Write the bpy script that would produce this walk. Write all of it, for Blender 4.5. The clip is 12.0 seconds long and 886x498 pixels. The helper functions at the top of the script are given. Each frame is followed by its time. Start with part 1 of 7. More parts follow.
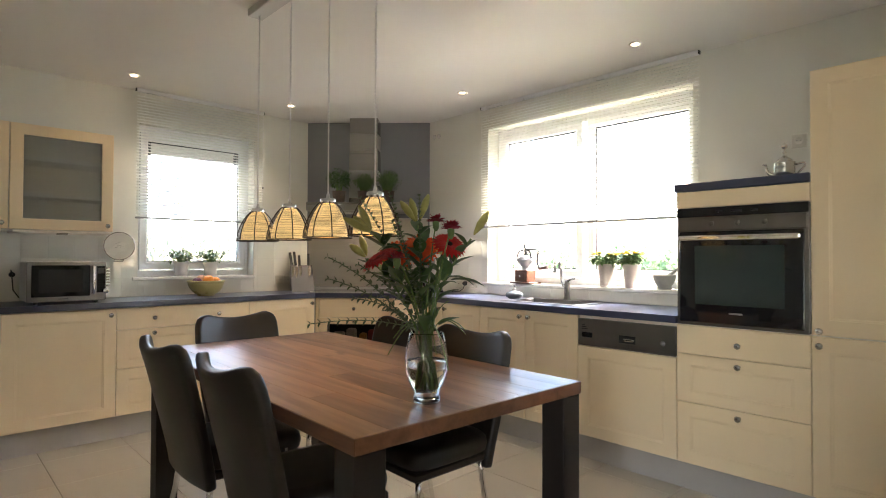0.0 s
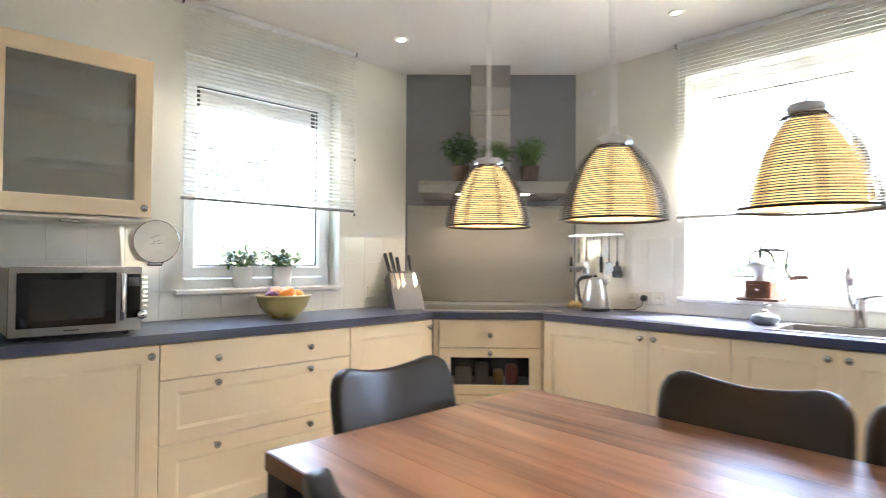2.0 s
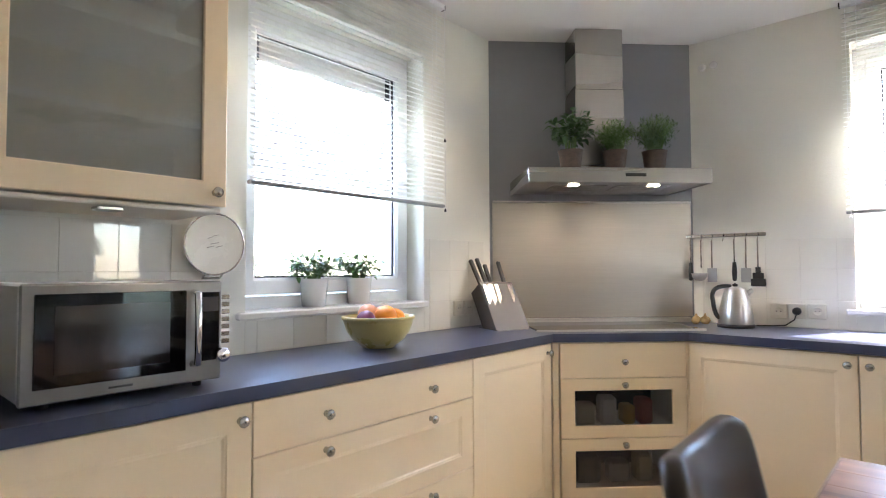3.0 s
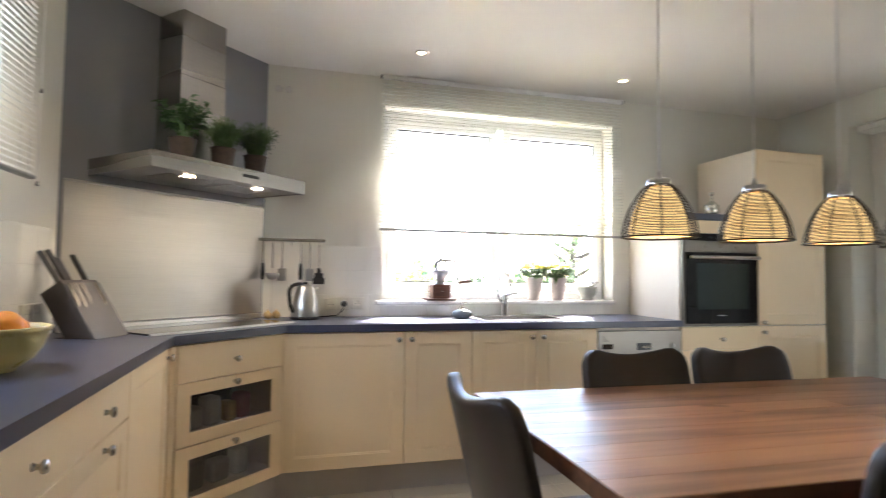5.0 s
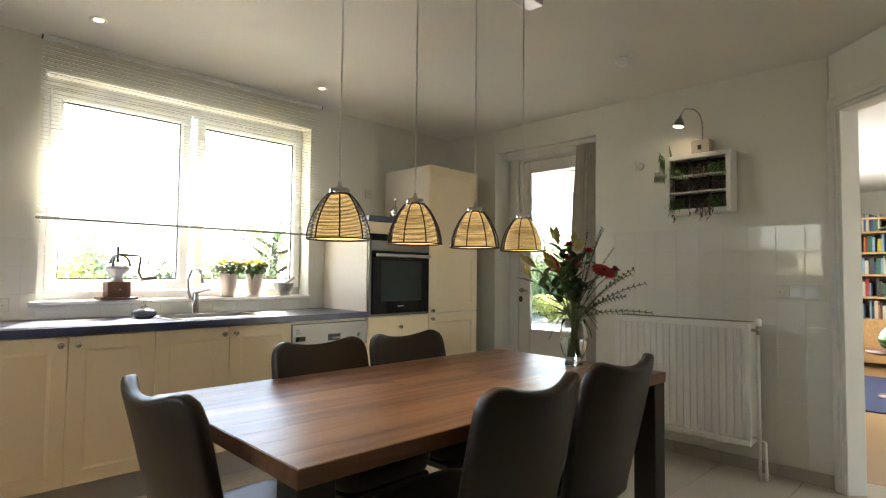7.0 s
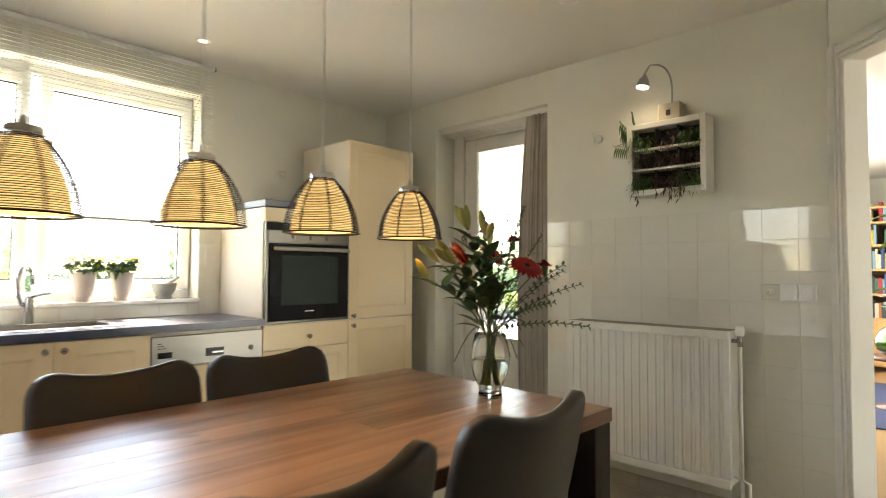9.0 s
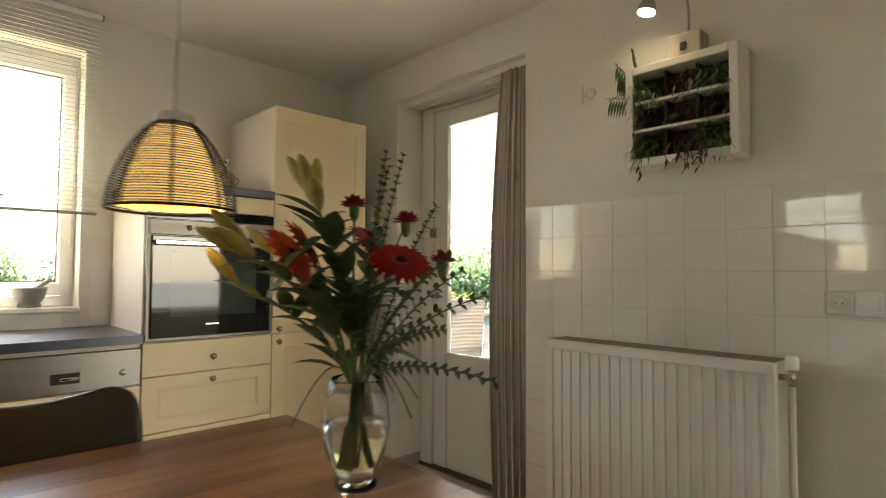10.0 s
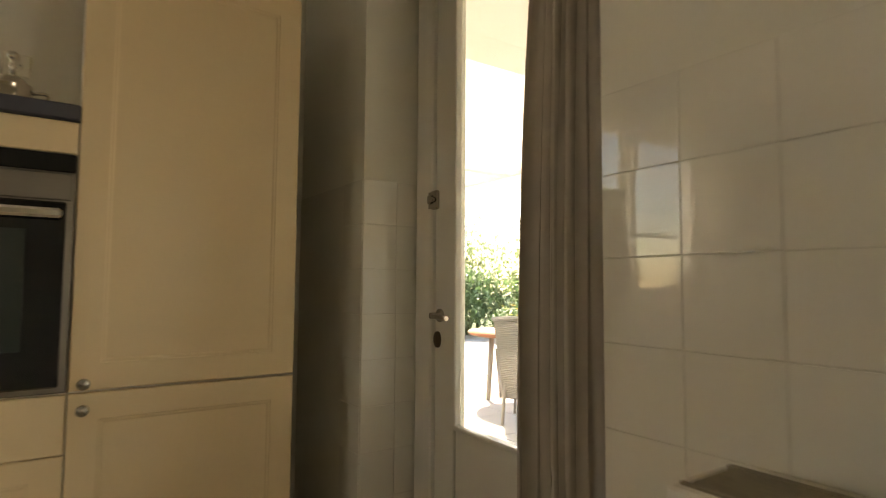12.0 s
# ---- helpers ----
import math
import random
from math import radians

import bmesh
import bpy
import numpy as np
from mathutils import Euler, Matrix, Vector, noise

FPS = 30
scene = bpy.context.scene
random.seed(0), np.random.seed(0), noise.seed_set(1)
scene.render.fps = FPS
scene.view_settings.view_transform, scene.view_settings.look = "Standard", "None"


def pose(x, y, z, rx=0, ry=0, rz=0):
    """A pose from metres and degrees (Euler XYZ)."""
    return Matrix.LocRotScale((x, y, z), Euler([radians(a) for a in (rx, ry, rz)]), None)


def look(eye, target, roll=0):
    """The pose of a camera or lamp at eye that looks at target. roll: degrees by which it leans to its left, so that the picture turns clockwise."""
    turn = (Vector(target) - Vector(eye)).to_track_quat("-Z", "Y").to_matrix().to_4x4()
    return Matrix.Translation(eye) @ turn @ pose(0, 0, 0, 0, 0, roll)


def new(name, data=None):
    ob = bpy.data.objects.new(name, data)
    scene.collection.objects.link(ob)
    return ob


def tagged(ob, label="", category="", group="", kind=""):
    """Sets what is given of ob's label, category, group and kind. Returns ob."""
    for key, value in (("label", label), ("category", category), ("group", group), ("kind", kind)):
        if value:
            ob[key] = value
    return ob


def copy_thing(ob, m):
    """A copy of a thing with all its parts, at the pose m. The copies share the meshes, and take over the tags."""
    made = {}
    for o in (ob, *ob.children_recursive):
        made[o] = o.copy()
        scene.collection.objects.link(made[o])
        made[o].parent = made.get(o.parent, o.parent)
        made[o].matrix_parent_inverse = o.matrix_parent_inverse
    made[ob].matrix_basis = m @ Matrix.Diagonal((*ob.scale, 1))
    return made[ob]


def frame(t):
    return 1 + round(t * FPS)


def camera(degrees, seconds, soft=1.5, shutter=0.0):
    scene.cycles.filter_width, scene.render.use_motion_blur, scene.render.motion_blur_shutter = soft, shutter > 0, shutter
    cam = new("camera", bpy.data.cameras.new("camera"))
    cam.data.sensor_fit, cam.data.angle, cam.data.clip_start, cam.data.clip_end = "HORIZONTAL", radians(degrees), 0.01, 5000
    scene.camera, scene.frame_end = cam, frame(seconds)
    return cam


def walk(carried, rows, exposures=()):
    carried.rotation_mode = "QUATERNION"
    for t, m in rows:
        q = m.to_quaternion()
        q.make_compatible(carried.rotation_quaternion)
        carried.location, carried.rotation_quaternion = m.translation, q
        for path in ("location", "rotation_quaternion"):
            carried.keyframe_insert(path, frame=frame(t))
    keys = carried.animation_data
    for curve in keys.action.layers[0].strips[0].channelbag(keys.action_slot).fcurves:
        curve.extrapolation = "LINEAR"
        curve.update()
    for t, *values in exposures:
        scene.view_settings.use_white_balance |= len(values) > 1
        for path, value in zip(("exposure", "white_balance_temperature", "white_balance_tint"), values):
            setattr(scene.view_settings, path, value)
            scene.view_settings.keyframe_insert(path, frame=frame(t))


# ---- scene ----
cam = camera(77.7, 12.0, soft=1.0, shutter=0.4)
PATH = [
    (0, (0.59, 1.255, 1.217), (1.967, 2.705, 1.251), 0.2),
    (0.5, (0.68, 1.494, 1.228), (2.057, 2.944, 1.257), 0.2),
    (1, (0.759, 1.927, 1.24), (2.145, 3.368, 1.267), 0.3),
    (1.5, (0.843, 2.451, 1.231), (2.219, 3.902, 1.262), 0.2),
    (2, (0.816, 3.028, 1.216), (2.207, 4.464, 1.261), 0.4),
    (2.5, (0.811, 3.589, 1.201), (2.233, 4.994, 1.265), 0.2),
    (2.7, (0.806, 3.798, 1.212), (2.244, 5.185, 1.283), 0.0),
    (4.3, (0.641, 4.791, 1.203), (2.626, 5.026, 1.283), 0.6),
    (4.5, (0.598, 4.85, 1.195), (2.595, 4.784, 1.285), 0.7),
    (5, (0.498, 4.903, 1.187), (2.424, 4.371, 1.283), 0.7),
    (5.5, (0.429, 4.938, 1.192), (2.198, 4.011, 1.289), 0.7),
    (6, (0.365, 4.946, 1.2), (1.963, 3.748, 1.29), 0.6),
    (6.5, (0.355, 4.941, 1.191), (1.824, 3.587, 1.287), 0.6),
    (7, (0.349, 4.928, 1.194), (1.749, 3.503, 1.284), 0.6),
    (7.2, (0.352, 4.925, 1.195), (1.732, 3.48, 1.283), 0.6),
    (8.8, (0.515, 4.278, 1.187), (1.875, 2.814, 1.269), 0.3),
    (9, (0.557, 4.112, 1.201), (1.924, 2.654, 1.279), 0.3),
    (9.5, (0.678, 3.668, 1.213), (2.061, 2.225, 1.293), 0.3),
    (10, (0.826, 3.235, 1.197), (2.267, 1.85, 1.282), 0.3),
    (10.5, (0.993, 2.836, 1.193), (2.504, 1.529, 1.289), 0.3),
    (11, (1.173, 2.481, 1.191), (2.759, 1.267, 1.291), 0.4),
    (11.5, (1.461, 2.18, 1.18), (3.101, 1.039, 1.282), 0.6),
    (12, (1.797, 1.921, 1.158), (3.443, 0.792, 1.286), 0.4),
]
# stops by which the camera opens and closes on the way
EXPOSURES = [(0, 3.56, 6500, 17), (1.0, 4.02, 6200, 17), (2.0, 4.26, 5900, 17), (2.5, 4.15, 5800, 18), (4.5, 4.0, 5500, 20), (5.0, 3.65, 6100, 19), (6.0, 2.7, 6700, 14), (7.0, 3.2, 6800, 13), (9.0, 3.72, 7200, 13), (9.5, 3.57, 7300, 14), (10.5, 3.05, 8100, 13), (11.0, 2.85, 8600, 15), (12, 2.80, 9200, 18)]
walk(cam, [(t, look(eye, target, roll)) for t, eye, target, roll in PATH], exposures=EXPOSURES)

# ---- world and light ----
WALL_E, WALL_N, WALL_S, CEIL = 4.035, 5.88, 1.11, 2.487
FRONT_E, FRONT_N = 3.49, 5.40
SUN_EL, SUN_AZ = 48.0, -30.0          # degrees; azimuth from +x, counter-clockwise

world = bpy.data.worlds.new("world")
scene.world = world
world.use_nodes = True
wn = world.node_tree.nodes
wn.clear()
sky = wn.new("ShaderNodeTexSky")
sky.sky_type = "NISHITA"
sky.sun_disc = False
sky.sun_elevation = radians(SUN_EL)
sky.sun_rotation = radians(90 - SUN_AZ)
sky.air_density, sky.dust_density = 1.2, 0.4
bg = wn.new("ShaderNodeBackground")
bg.inputs["Strength"].default_value = 0.15
wo = wn.new("ShaderNodeOutputWorld")
world.node_tree.links.new(sky.outputs[0], bg.inputs[0])
world.node_tree.links.new(bg.outputs[0], wo.inputs[0])

sun_data = bpy.data.lights.new("sun", "SUN")
sun_data.energy, sun_data.angle, sun_data.color = 3.3, radians(0.6), (1.0, 0.94, 0.84)
sun = new("sun", sun_data)
sd = Vector((math.cos(radians(SUN_AZ)) * math.cos(radians(SUN_EL)), math.sin(radians(SUN_AZ)) * math.cos(radians(SUN_EL)), math.sin(radians(SUN_EL))))
sun.matrix_world = look(sd * 30, (0, 0, 0))


def lamp_spot(name, p, target, watts, angle, color=(1.0, 0.78, 0.5), size=0.02):
    d = bpy.data.lights.new(name, "SPOT")
    d.energy, d.spot_size, d.spot_blend, d.color, d.shadow_soft_size = watts, radians(angle), 0.6, color, size
    ob = new(name, d)
    ob.matrix_world = look(p, target)
    return ob


def sky_lamp(name, p, target, w, h, watts):
    """Daylight entering through the upper part of a window."""
    d = bpy.data.lights.new(name, "AREA")
    d.shape, d.size, d.size_y, d.energy, d.color = "RECTANGLE", w, h, watts, (0.93, 0.97, 1.0)
    ob = new(name, d)
    ob.matrix_world = look(p, target)
    return ob


sky_lamp("window_daylight", (2.265, WALL_N + 0.36, 1.88), (2.265, 0, 1.75), 0.92, 0.70, 1.2)


# ---- materials ----
def mat(name, color, rough=0.5, metal=0.0, var=0.08, scale=6.0, fine=90.0, bump=0.0, bump_scale=None, coat=0.0, rand=0.0, stretch=(1, 1, 1), spec=0.5, rough_var=0.06):
    """A plain surface with variation at two scales and a fine relief."""
    m = bpy.data.materials.new(name)
    m.use_nodes = True
    nt = m.node_tree
    n, l = nt.nodes, nt.links
    b = n["Principled BSDF"]
    tc = n.new("ShaderNodeTexCoord")
    mp = n.new("ShaderNodeMapping")
    mp.inputs["Scale"].default_value = stretch
    l.new(tc.outputs["Object"], mp.inputs[0])
    n1, n2 = n.new("ShaderNodeTexNoise"), n.new("ShaderNodeTexNoise")
    n1.inputs["Scale"].default_value, n2.inputs["Scale"].default_value = scale, fine
    n1.inputs["Detail"].default_value, n2.inputs["Detail"].default_value = 4, 3
    l.new(mp.outputs[0], n1.inputs["Vector"])
    l.new(mp.outputs[0], n2.inputs["Vector"])
    add = n.new("ShaderNodeMath")
    add.operation = "MULTIPLY_ADD"
    add.inputs[1].default_value, add.inputs[2].default_value = 0.4, 0.0
    l.new(n2.outputs[0], add.inputs[0])
    l.new(n1.outputs[0], add.inputs[2])
    src = add.outputs[0]
    if rand:
        oi = n.new("ShaderNodeObjectInfo")
        r2 = n.new("ShaderNodeMath")
        r2.operation = "MULTIPLY_ADD"
        r2.inputs[1].default_value = rand
        l.new(oi.outputs["Random"], r2.inputs[0])
        l.new(src, r2.inputs[2])
        src = r2.outputs[0]
    mr = n.new("ShaderNodeMapRange")
    mr.inputs["From Min"].default_value, mr.inputs["From Max"].default_value = 0.35, 1.05 + rand
    mr.inputs["To Min"].default_value, mr.inputs["To Max"].default_value = 1 - var, 1 + var
    l.new(src, mr.inputs["Value"])
    hs = n.new("ShaderNodeHueSaturation")
    hs.inputs["Color"].default_value = (*color, 1)
    l.new(mr.outputs[0], hs.inputs["Value"])
    l.new(hs.outputs[0], b.inputs["Base Color"])
    rr = n.new("ShaderNodeMapRange")
    rr.inputs["From Min"].default_value, rr.inputs["From Max"].default_value = 0.3, 0.7
    rr.inputs["To Min"].default_value, rr.inputs["To Max"].default_value = max(0.0, rough - rough_var), min(1.0, rough + rough_var)
    l.new(n1.outputs[0], rr.inputs["Value"])
    l.new(rr.outputs[0], b.inputs["Roughness"])
    b.inputs["Metallic"].default_value = metal
    b.inputs["Specular IOR Level"].default_value = spec
    b.inputs["Coat Weight"].default_value = coat
    if bump:
        bp = n.new("ShaderNodeBump")
        bp.inputs["Strength"].default_value, bp.inputs["Distance"].default_value = bump, 0.002
        src2 = n2.outputs[0]
        if bump_scale:
            n3 = n.new("ShaderNodeTexNoise")
            n3.inputs["Scale"].default_value = bump_scale
            n3.inputs["Detail"].default_value = 4
            l.new(mp.outputs[0], n3.inputs["Vector"])
            src2 = n3.outputs[0]
        l.new(src2, bp.inputs["Height"])
        l.new(bp.outputs[0], b.inputs["Normal"])
    return m


def glow(name, color, strength, base=(0.8, 0.8, 0.8)):
    m = bpy.data.materials.new(name)
    m.use_nodes = True
    b = m.node_tree.nodes["Principled BSDF"]
    b.inputs["Base Color"].default_value = (*base, 1)
    b.inputs["Emission Color"].default_value = (*color, 1)
    b.inputs["Emission Strength"].default_value = strength
    return m


def glass(name, color=(1, 1, 1), rough=0.0, ior=1.45):
    m = bpy.data.materials.new(name)
    m.use_nodes = True
    b = m.node_tree.nodes["Principled BSDF"]
    b.inputs["Base Color"].default_value = (*color, 1)
    b.inputs["Roughness"].default_value = rough
    b.inputs["IOR"].default_value = ior
    b.inputs["Transmission Weight"].default_value = 1.0
    return m


def wood(name, dark, light, scale=1.0, rough=0.35, knots=True, grain=0.35):
    """Long-grained wood; the grain runs along local y."""
    m = bpy.data.materials.new(name)
    m.use_nodes = True
    n, l = m.node_tree.nodes, m.node_tree.links
    b = n["Principled BSDF"]
    tc, oi = n.new("ShaderNodeTexCoord"), n.new("ShaderNodeObjectInfo")
    sh = n.new("ShaderNodeVectorMath")
    sh.operation = "MULTIPLY_ADD"
    sh.inputs[1].default_value = (7.3, 11.1, 3.7)
    l.new(oi.outputs["Random"], sh.inputs[0])
    l.new(tc.outputs["Object"], sh.inputs[2])
    mp = n.new("ShaderNodeMapping")
    mp.inputs["Scale"].default_value = (9 * scale, 0.9 * scale, 9 * scale)
    l.new(sh.outputs[0], mp.inputs[0])
    a, f, k = n.new("ShaderNodeTexNoise"), n.new("ShaderNodeTexNoise"), n.new("ShaderNodeTexNoise")
    a.inputs["Scale"].default_value, a.inputs["Detail"].default_value, a.inputs["Distortion"].default_value = 1.6, 6, 1.2
    f.inputs["Scale"].default_value, f.inputs["Detail"].default_value = 9.0, 5
    l.new(mp.outputs[0], a.inputs["Vector"])
    l.new(mp.outputs[0], f.inputs["Vector"])
    mk = n.new("ShaderNodeMapping")
    mk.inputs["Scale"].default_value = (7.0, 3.4, 3.0)
    l.new(sh.outputs[0], mk.inputs[0])
    k.inputs["Scale"].default_value, k.inputs["Detail"].default_value = 1.5, 1
    l.new(mk.outputs[0], k.inputs["Vector"])
    kr = n.new("ShaderNodeMapRange")
    kr.inputs["From Min"].default_value, kr.inputs["From Max"].default_value = 0.72, 0.86
    l.new(k.outputs[0], kr.inputs["Value"])
    mx = n.new("ShaderNodeMath")
    mx.operation = "MULTIPLY_ADD"
    mx.inputs[1].default_value = grain
    l.new(f.outputs[0], mx.inputs[0])
    l.new(a.outputs[0], mx.inputs[2])
    m2 = n.new("ShaderNodeMath")
    m2.operation = "MULTIPLY_ADD"
    m2.inputs[1].default_value = 0.30
    l.new(oi.outputs["Random"], m2.inputs[0])
    l.new(mx.outputs[0], m2.inputs[2])
    cr = n.new("ShaderNodeValToRGB")
    cr.color_ramp.elements[0].position, cr.color_ramp.elements[1].position = 0.45, 1.05
    cr.color_ramp.elements[0].color, cr.color_ramp.elements[1].color = (*dark, 1), (*light, 1)
    l.new(m2.outputs[0], cr.inputs[0])
    out = cr.outputs[0]
    if knots:
        mc = n.new("ShaderNodeMix")
        mc.data_type = "RGBA"
        mc.inputs[7].default_value = (dark[0] * 0.25, dark[1] * 0.22, dark[2] * 0.2, 1)
        l.new(kr.outputs[0], mc.inputs[0])
        l.new(out, mc.inputs[6])
        out = mc.outputs[2]
    l.new(out, b.inputs["Base Color"])
    b.inputs["Roughness"].default_value = rough
    bp = n.new("ShaderNodeBump")
    bp.inputs["Strength"].default_value, bp.inputs["Distance"].default_value = 0.15, 0.001
    l.new(f.outputs[0], bp.inputs["Height"])
    l.new(bp.outputs[0], b.inputs["Normal"])
    return m


PLASTER = mat("plaster", (0.78, 0.765, 0.68), 0.8, var=0.03, scale=1.5, bump=0.12, bump_scale=240)
CEILING = mat("ceiling_paint", (0.84, 0.82, 0.77), 0.75, var=0.02, scale=1.2, bump=0.10, bump_scale=200)
CREAM = mat("cream_lacquer", (0.87, 0.695, 0.45), 0.36, var=0.03, scale=3, bump=0.05, bump_scale=30)
CREAM_SIDE = mat("cream_carcass", (0.84, 0.755, 0.63), 0.42, var=0.02)
PLINTH = mat("plinth_laminate", (0.50, 0.46, 0.42), 0.35, var=0.05)
WORKTOP = mat("slate_laminate", (0.038, 0.046, 0.086), 0.30, var=0.06, scale=14, fine=220, bump=0.03, bump_scale=260, rough_var=0.0, spec=0.9)
FLOOR_TILE = mat("floor_tile", (0.62, 0.56, 0.46), 0.26, var=0.05, scale=2.5, fine=70, bump=0.03, bump_scale=14, rand=0.25, rough_var=0.02)
GROUT = mat("floor_grout", (0.12, 0.105, 0.09), 0.9, var=0.15)
WALL_TILE = mat("glazed_wall_tile", (0.79, 0.77, 0.69), 0.022, var=0.02, bump=0.05, bump_scale=9, rand=0.1, rough_var=0.012)
WALL_GROUT = mat("wall_grout", (0.70, 0.68, 0.60), 0.85, var=0.06)
SKIRT_TILE = mat("skirting_tile", (0.44, 0.38, 0.31), 0.35, var=0.10, rand=0.2)
WHITE_PVC = mat("white_pvc", (0.84, 0.84, 0.82), 0.3, var=0.015)
WHITE_PAINT = mat("white_gloss_paint", (0.80, 0.78, 0.72), 0.35, var=0.03, bump=0.06, bump_scale=40)
STEEL = mat("brushed_steel", (0.60, 0.58, 0.55), 0.30, metal=1.0, var=0.06, scale=3, fine=160, bump=0.05, stretch=(0.06, 0.06, 1.0))
PANEL_STEEL = mat("brushed_steel_sheet", (0.53, 0.485, 0.42), 0.34, metal=1.0, var=0.12, scale=2.2, fine=60, bump=0.04, bump_scale=40, stretch=(0.10, 0.10, 3.0), rough_var=0.03)
SINK_STEEL = mat("sink_steel", (0.30, 0.29, 0.28), 0.36, metal=1.0, var=0.05)
TAP_CHROME = mat("tap_chrome", (0.42, 0.42, 0.43), 0.12, metal=1.0, var=0.03, rough_var=0.03)
STEEL_DARK = mat("steel_grey", (0.40, 0.39, 0.38), 0.35, metal=1.0, var=0.05)
CHROME = mat("chrome", (0.80, 0.80, 0.80), 0.07, metal=1.0, var=0.02, rough_var=0.03)
NICKEL = mat("nickel", (0.47, 0.44, 0.40), 0.22, metal=1.0, var=0.04)
DULL_STEEL = mat("dull_steel", (0.18, 0.165, 0.145), 0.36, metal=1.0, var=0.08, stretch=(0.1, 0.1, 3.0))
HOOD_STEEL = mat("hood_steel", (0.40, 0.385, 0.36), 0.28, metal=1.0, var=0.10, scale=3, fine=120, bump=0.04, stretch=(0.06, 0.06, 1.0))
SOCKET_CREAM = mat("cream_plastic", (0.70, 0.67, 0.58), 0.4, var=0.02)
GREY_PANEL = mat("grey_panel", (0.25, 0.255, 0.26), 0.5, var=0.03)
BLACK_GLASS = mat("black_glass", (0.010, 0.010, 0.012), 0.04, var=0.05, rough_var=0.01)
BLACK = mat("black_plastic", (0.02, 0.02, 0.02), 0.4, var=0.1)
BLACK_LEG = mat("dark_stained_leg", (0.022, 0.016, 0.013), 0.55, var=0.15, scale=8, bump=0.1, spec=0.3)
LEATHER = mat("brown_leather", (0.026, 0.020, 0.0165), 0.38, var=0.06, scale=5, fine=140, bump=0.12, bump_scale=420, spec=0.45, rough_var=0.015)
TABLE_WOOD = wood("walnut_boards", (0.115, 0.049, 0.024), (0.46, 0.245, 0.13), scale=0.6, rough=0.33, grain=0.22)
# dark walnut of the table edge, with its shade mixed into the colour
SHADED_EDGE_WOOD = wood("shaded_walnut_edge", (0.08, 0.033, 0.016), (0.22, 0.10, 0.05), rough=0.4, knots=False)
GLASS = glass("window_glass")
WATER = glass("water", (0.95, 0.99, 0.96), 0.0, 1.33)
VASE_GLASS = glass("vase_glass", (0.98, 1.0, 0.99), 0.0, 1.45)
FROSTED = mat("frosted_glass", (0.26, 0.27, 0.25), 0.22, var=0.12, scale=3)
PORCELAIN = mat("porcelain", (0.78, 0.76, 0.72), 0.2, var=0.03)
TERRA = mat("taupe_ceramic", (0.48, 0.42, 0.37), 0.45, var=0.08)
SOIL = mat("soil", (0.04, 0.03, 0.02), 0.95, var=0.3, bump=0.6)
SLAT = mat("blind_slat", (0.80, 0.80, 0.74), 0.40, var=0.02)
CURTAIN = mat("grey_curtain", (0.60, 0.55, 0.49), 0.9, var=0.10, scale=10, fine=400, bump=0.3, bump_scale=600)


# ---- mesh helpers ----
def box(bm, lo, hi, c=0.0):
    """A box from corner to corner with chamfered edges."""
    lo, hi = [min(a, b) for a, b in zip(lo, hi)], [max(a, b) for a, b in zip(lo, hi)]
    c = min(c, *[(h - l) * 0.45 for l, h in zip(lo, hi)])
    if c <= 0:
        v = [bm.verts.new((hi[0] if i & 1 else lo[0], hi[1] if i & 2 else lo[1], hi[2] if i & 4 else lo[2])) for i in range(8)]
        for f in ((0, 2, 3, 1), (4, 5, 7, 6), (0, 1, 5, 4), (2, 6, 7, 3), (0, 4, 6, 2), (1, 3, 7, 5)):
            bm.faces.new([v[i] for i in f])
        return
    v = {}
    for i in range(8):
        s = (i & 1, i >> 1 & 1, i >> 2 & 1)
        for ax in range(3):
            v[i, ax] = bm.verts.new([(hi[k] - (c if k != ax else 0)) if s[k] else (lo[k] + (c if k != ax else 0)) for k in range(3)])
    fs = []
    for ax in range(3):
        p, q = 1 << (ax + 1) % 3, 1 << (ax + 2) % 3
        for side in (0, 1 << ax):
            ring = [v[side | k, ax] for k in (0, p, p | q, q)]
            fs.append(bm.faces.new(ring if side else ring[::-1]))
        for sp in (0, p):
            for sq in (0, q):
                b0 = sp | sq
                ring = [v[b0, (ax + 1) % 3], v[b0, (ax + 2) % 3], v[b0 | 1 << ax, (ax + 2) % 3], v[b0 | 1 << ax, (ax + 1) % 3]]
                fs.append(bm.faces.new(ring if bool(sp) == bool(sq) else ring[::-1]))
    for i in range(8):
        ring = [v[i, 0], v[i, 1], v[i, 2]]
        fs.append(bm.faces.new(ring if bin(i).count("1") % 2 else ring[::-1]))


def nested(bm, x0, x1, z0, z1, steps, cap=True, back=True, wh=None):
    """A framed board in the x-z plane as one surface: rectangles (inset, y), each joined to the next; the last is closed where cap is set."""
    rings = []
    for t, y in steps:
        tx, tz = (t, t) if not isinstance(t, tuple) else t
        rings.append([bm.verts.new(p) for p in ((x0 + tx, y, z0 + tz), (x1 - tx, y, z0 + tz), (x1 - tx, y, z1 - tz), (x0 + tx, y, z1 - tz))])
    pairs = list(zip(rings, rings[1:]))
    if not cap:
        pairs.append((rings[-1], rings[0]))
    for a, b in pairs:
        for i in range(4):
            bm.faces.new((a[i], a[(i + 1) % 4], b[(i + 1) % 4], b[i]))
    if cap:
        bm.faces.new(rings[-1])
        if back:
            bm.faces.new(rings[0][::-1])


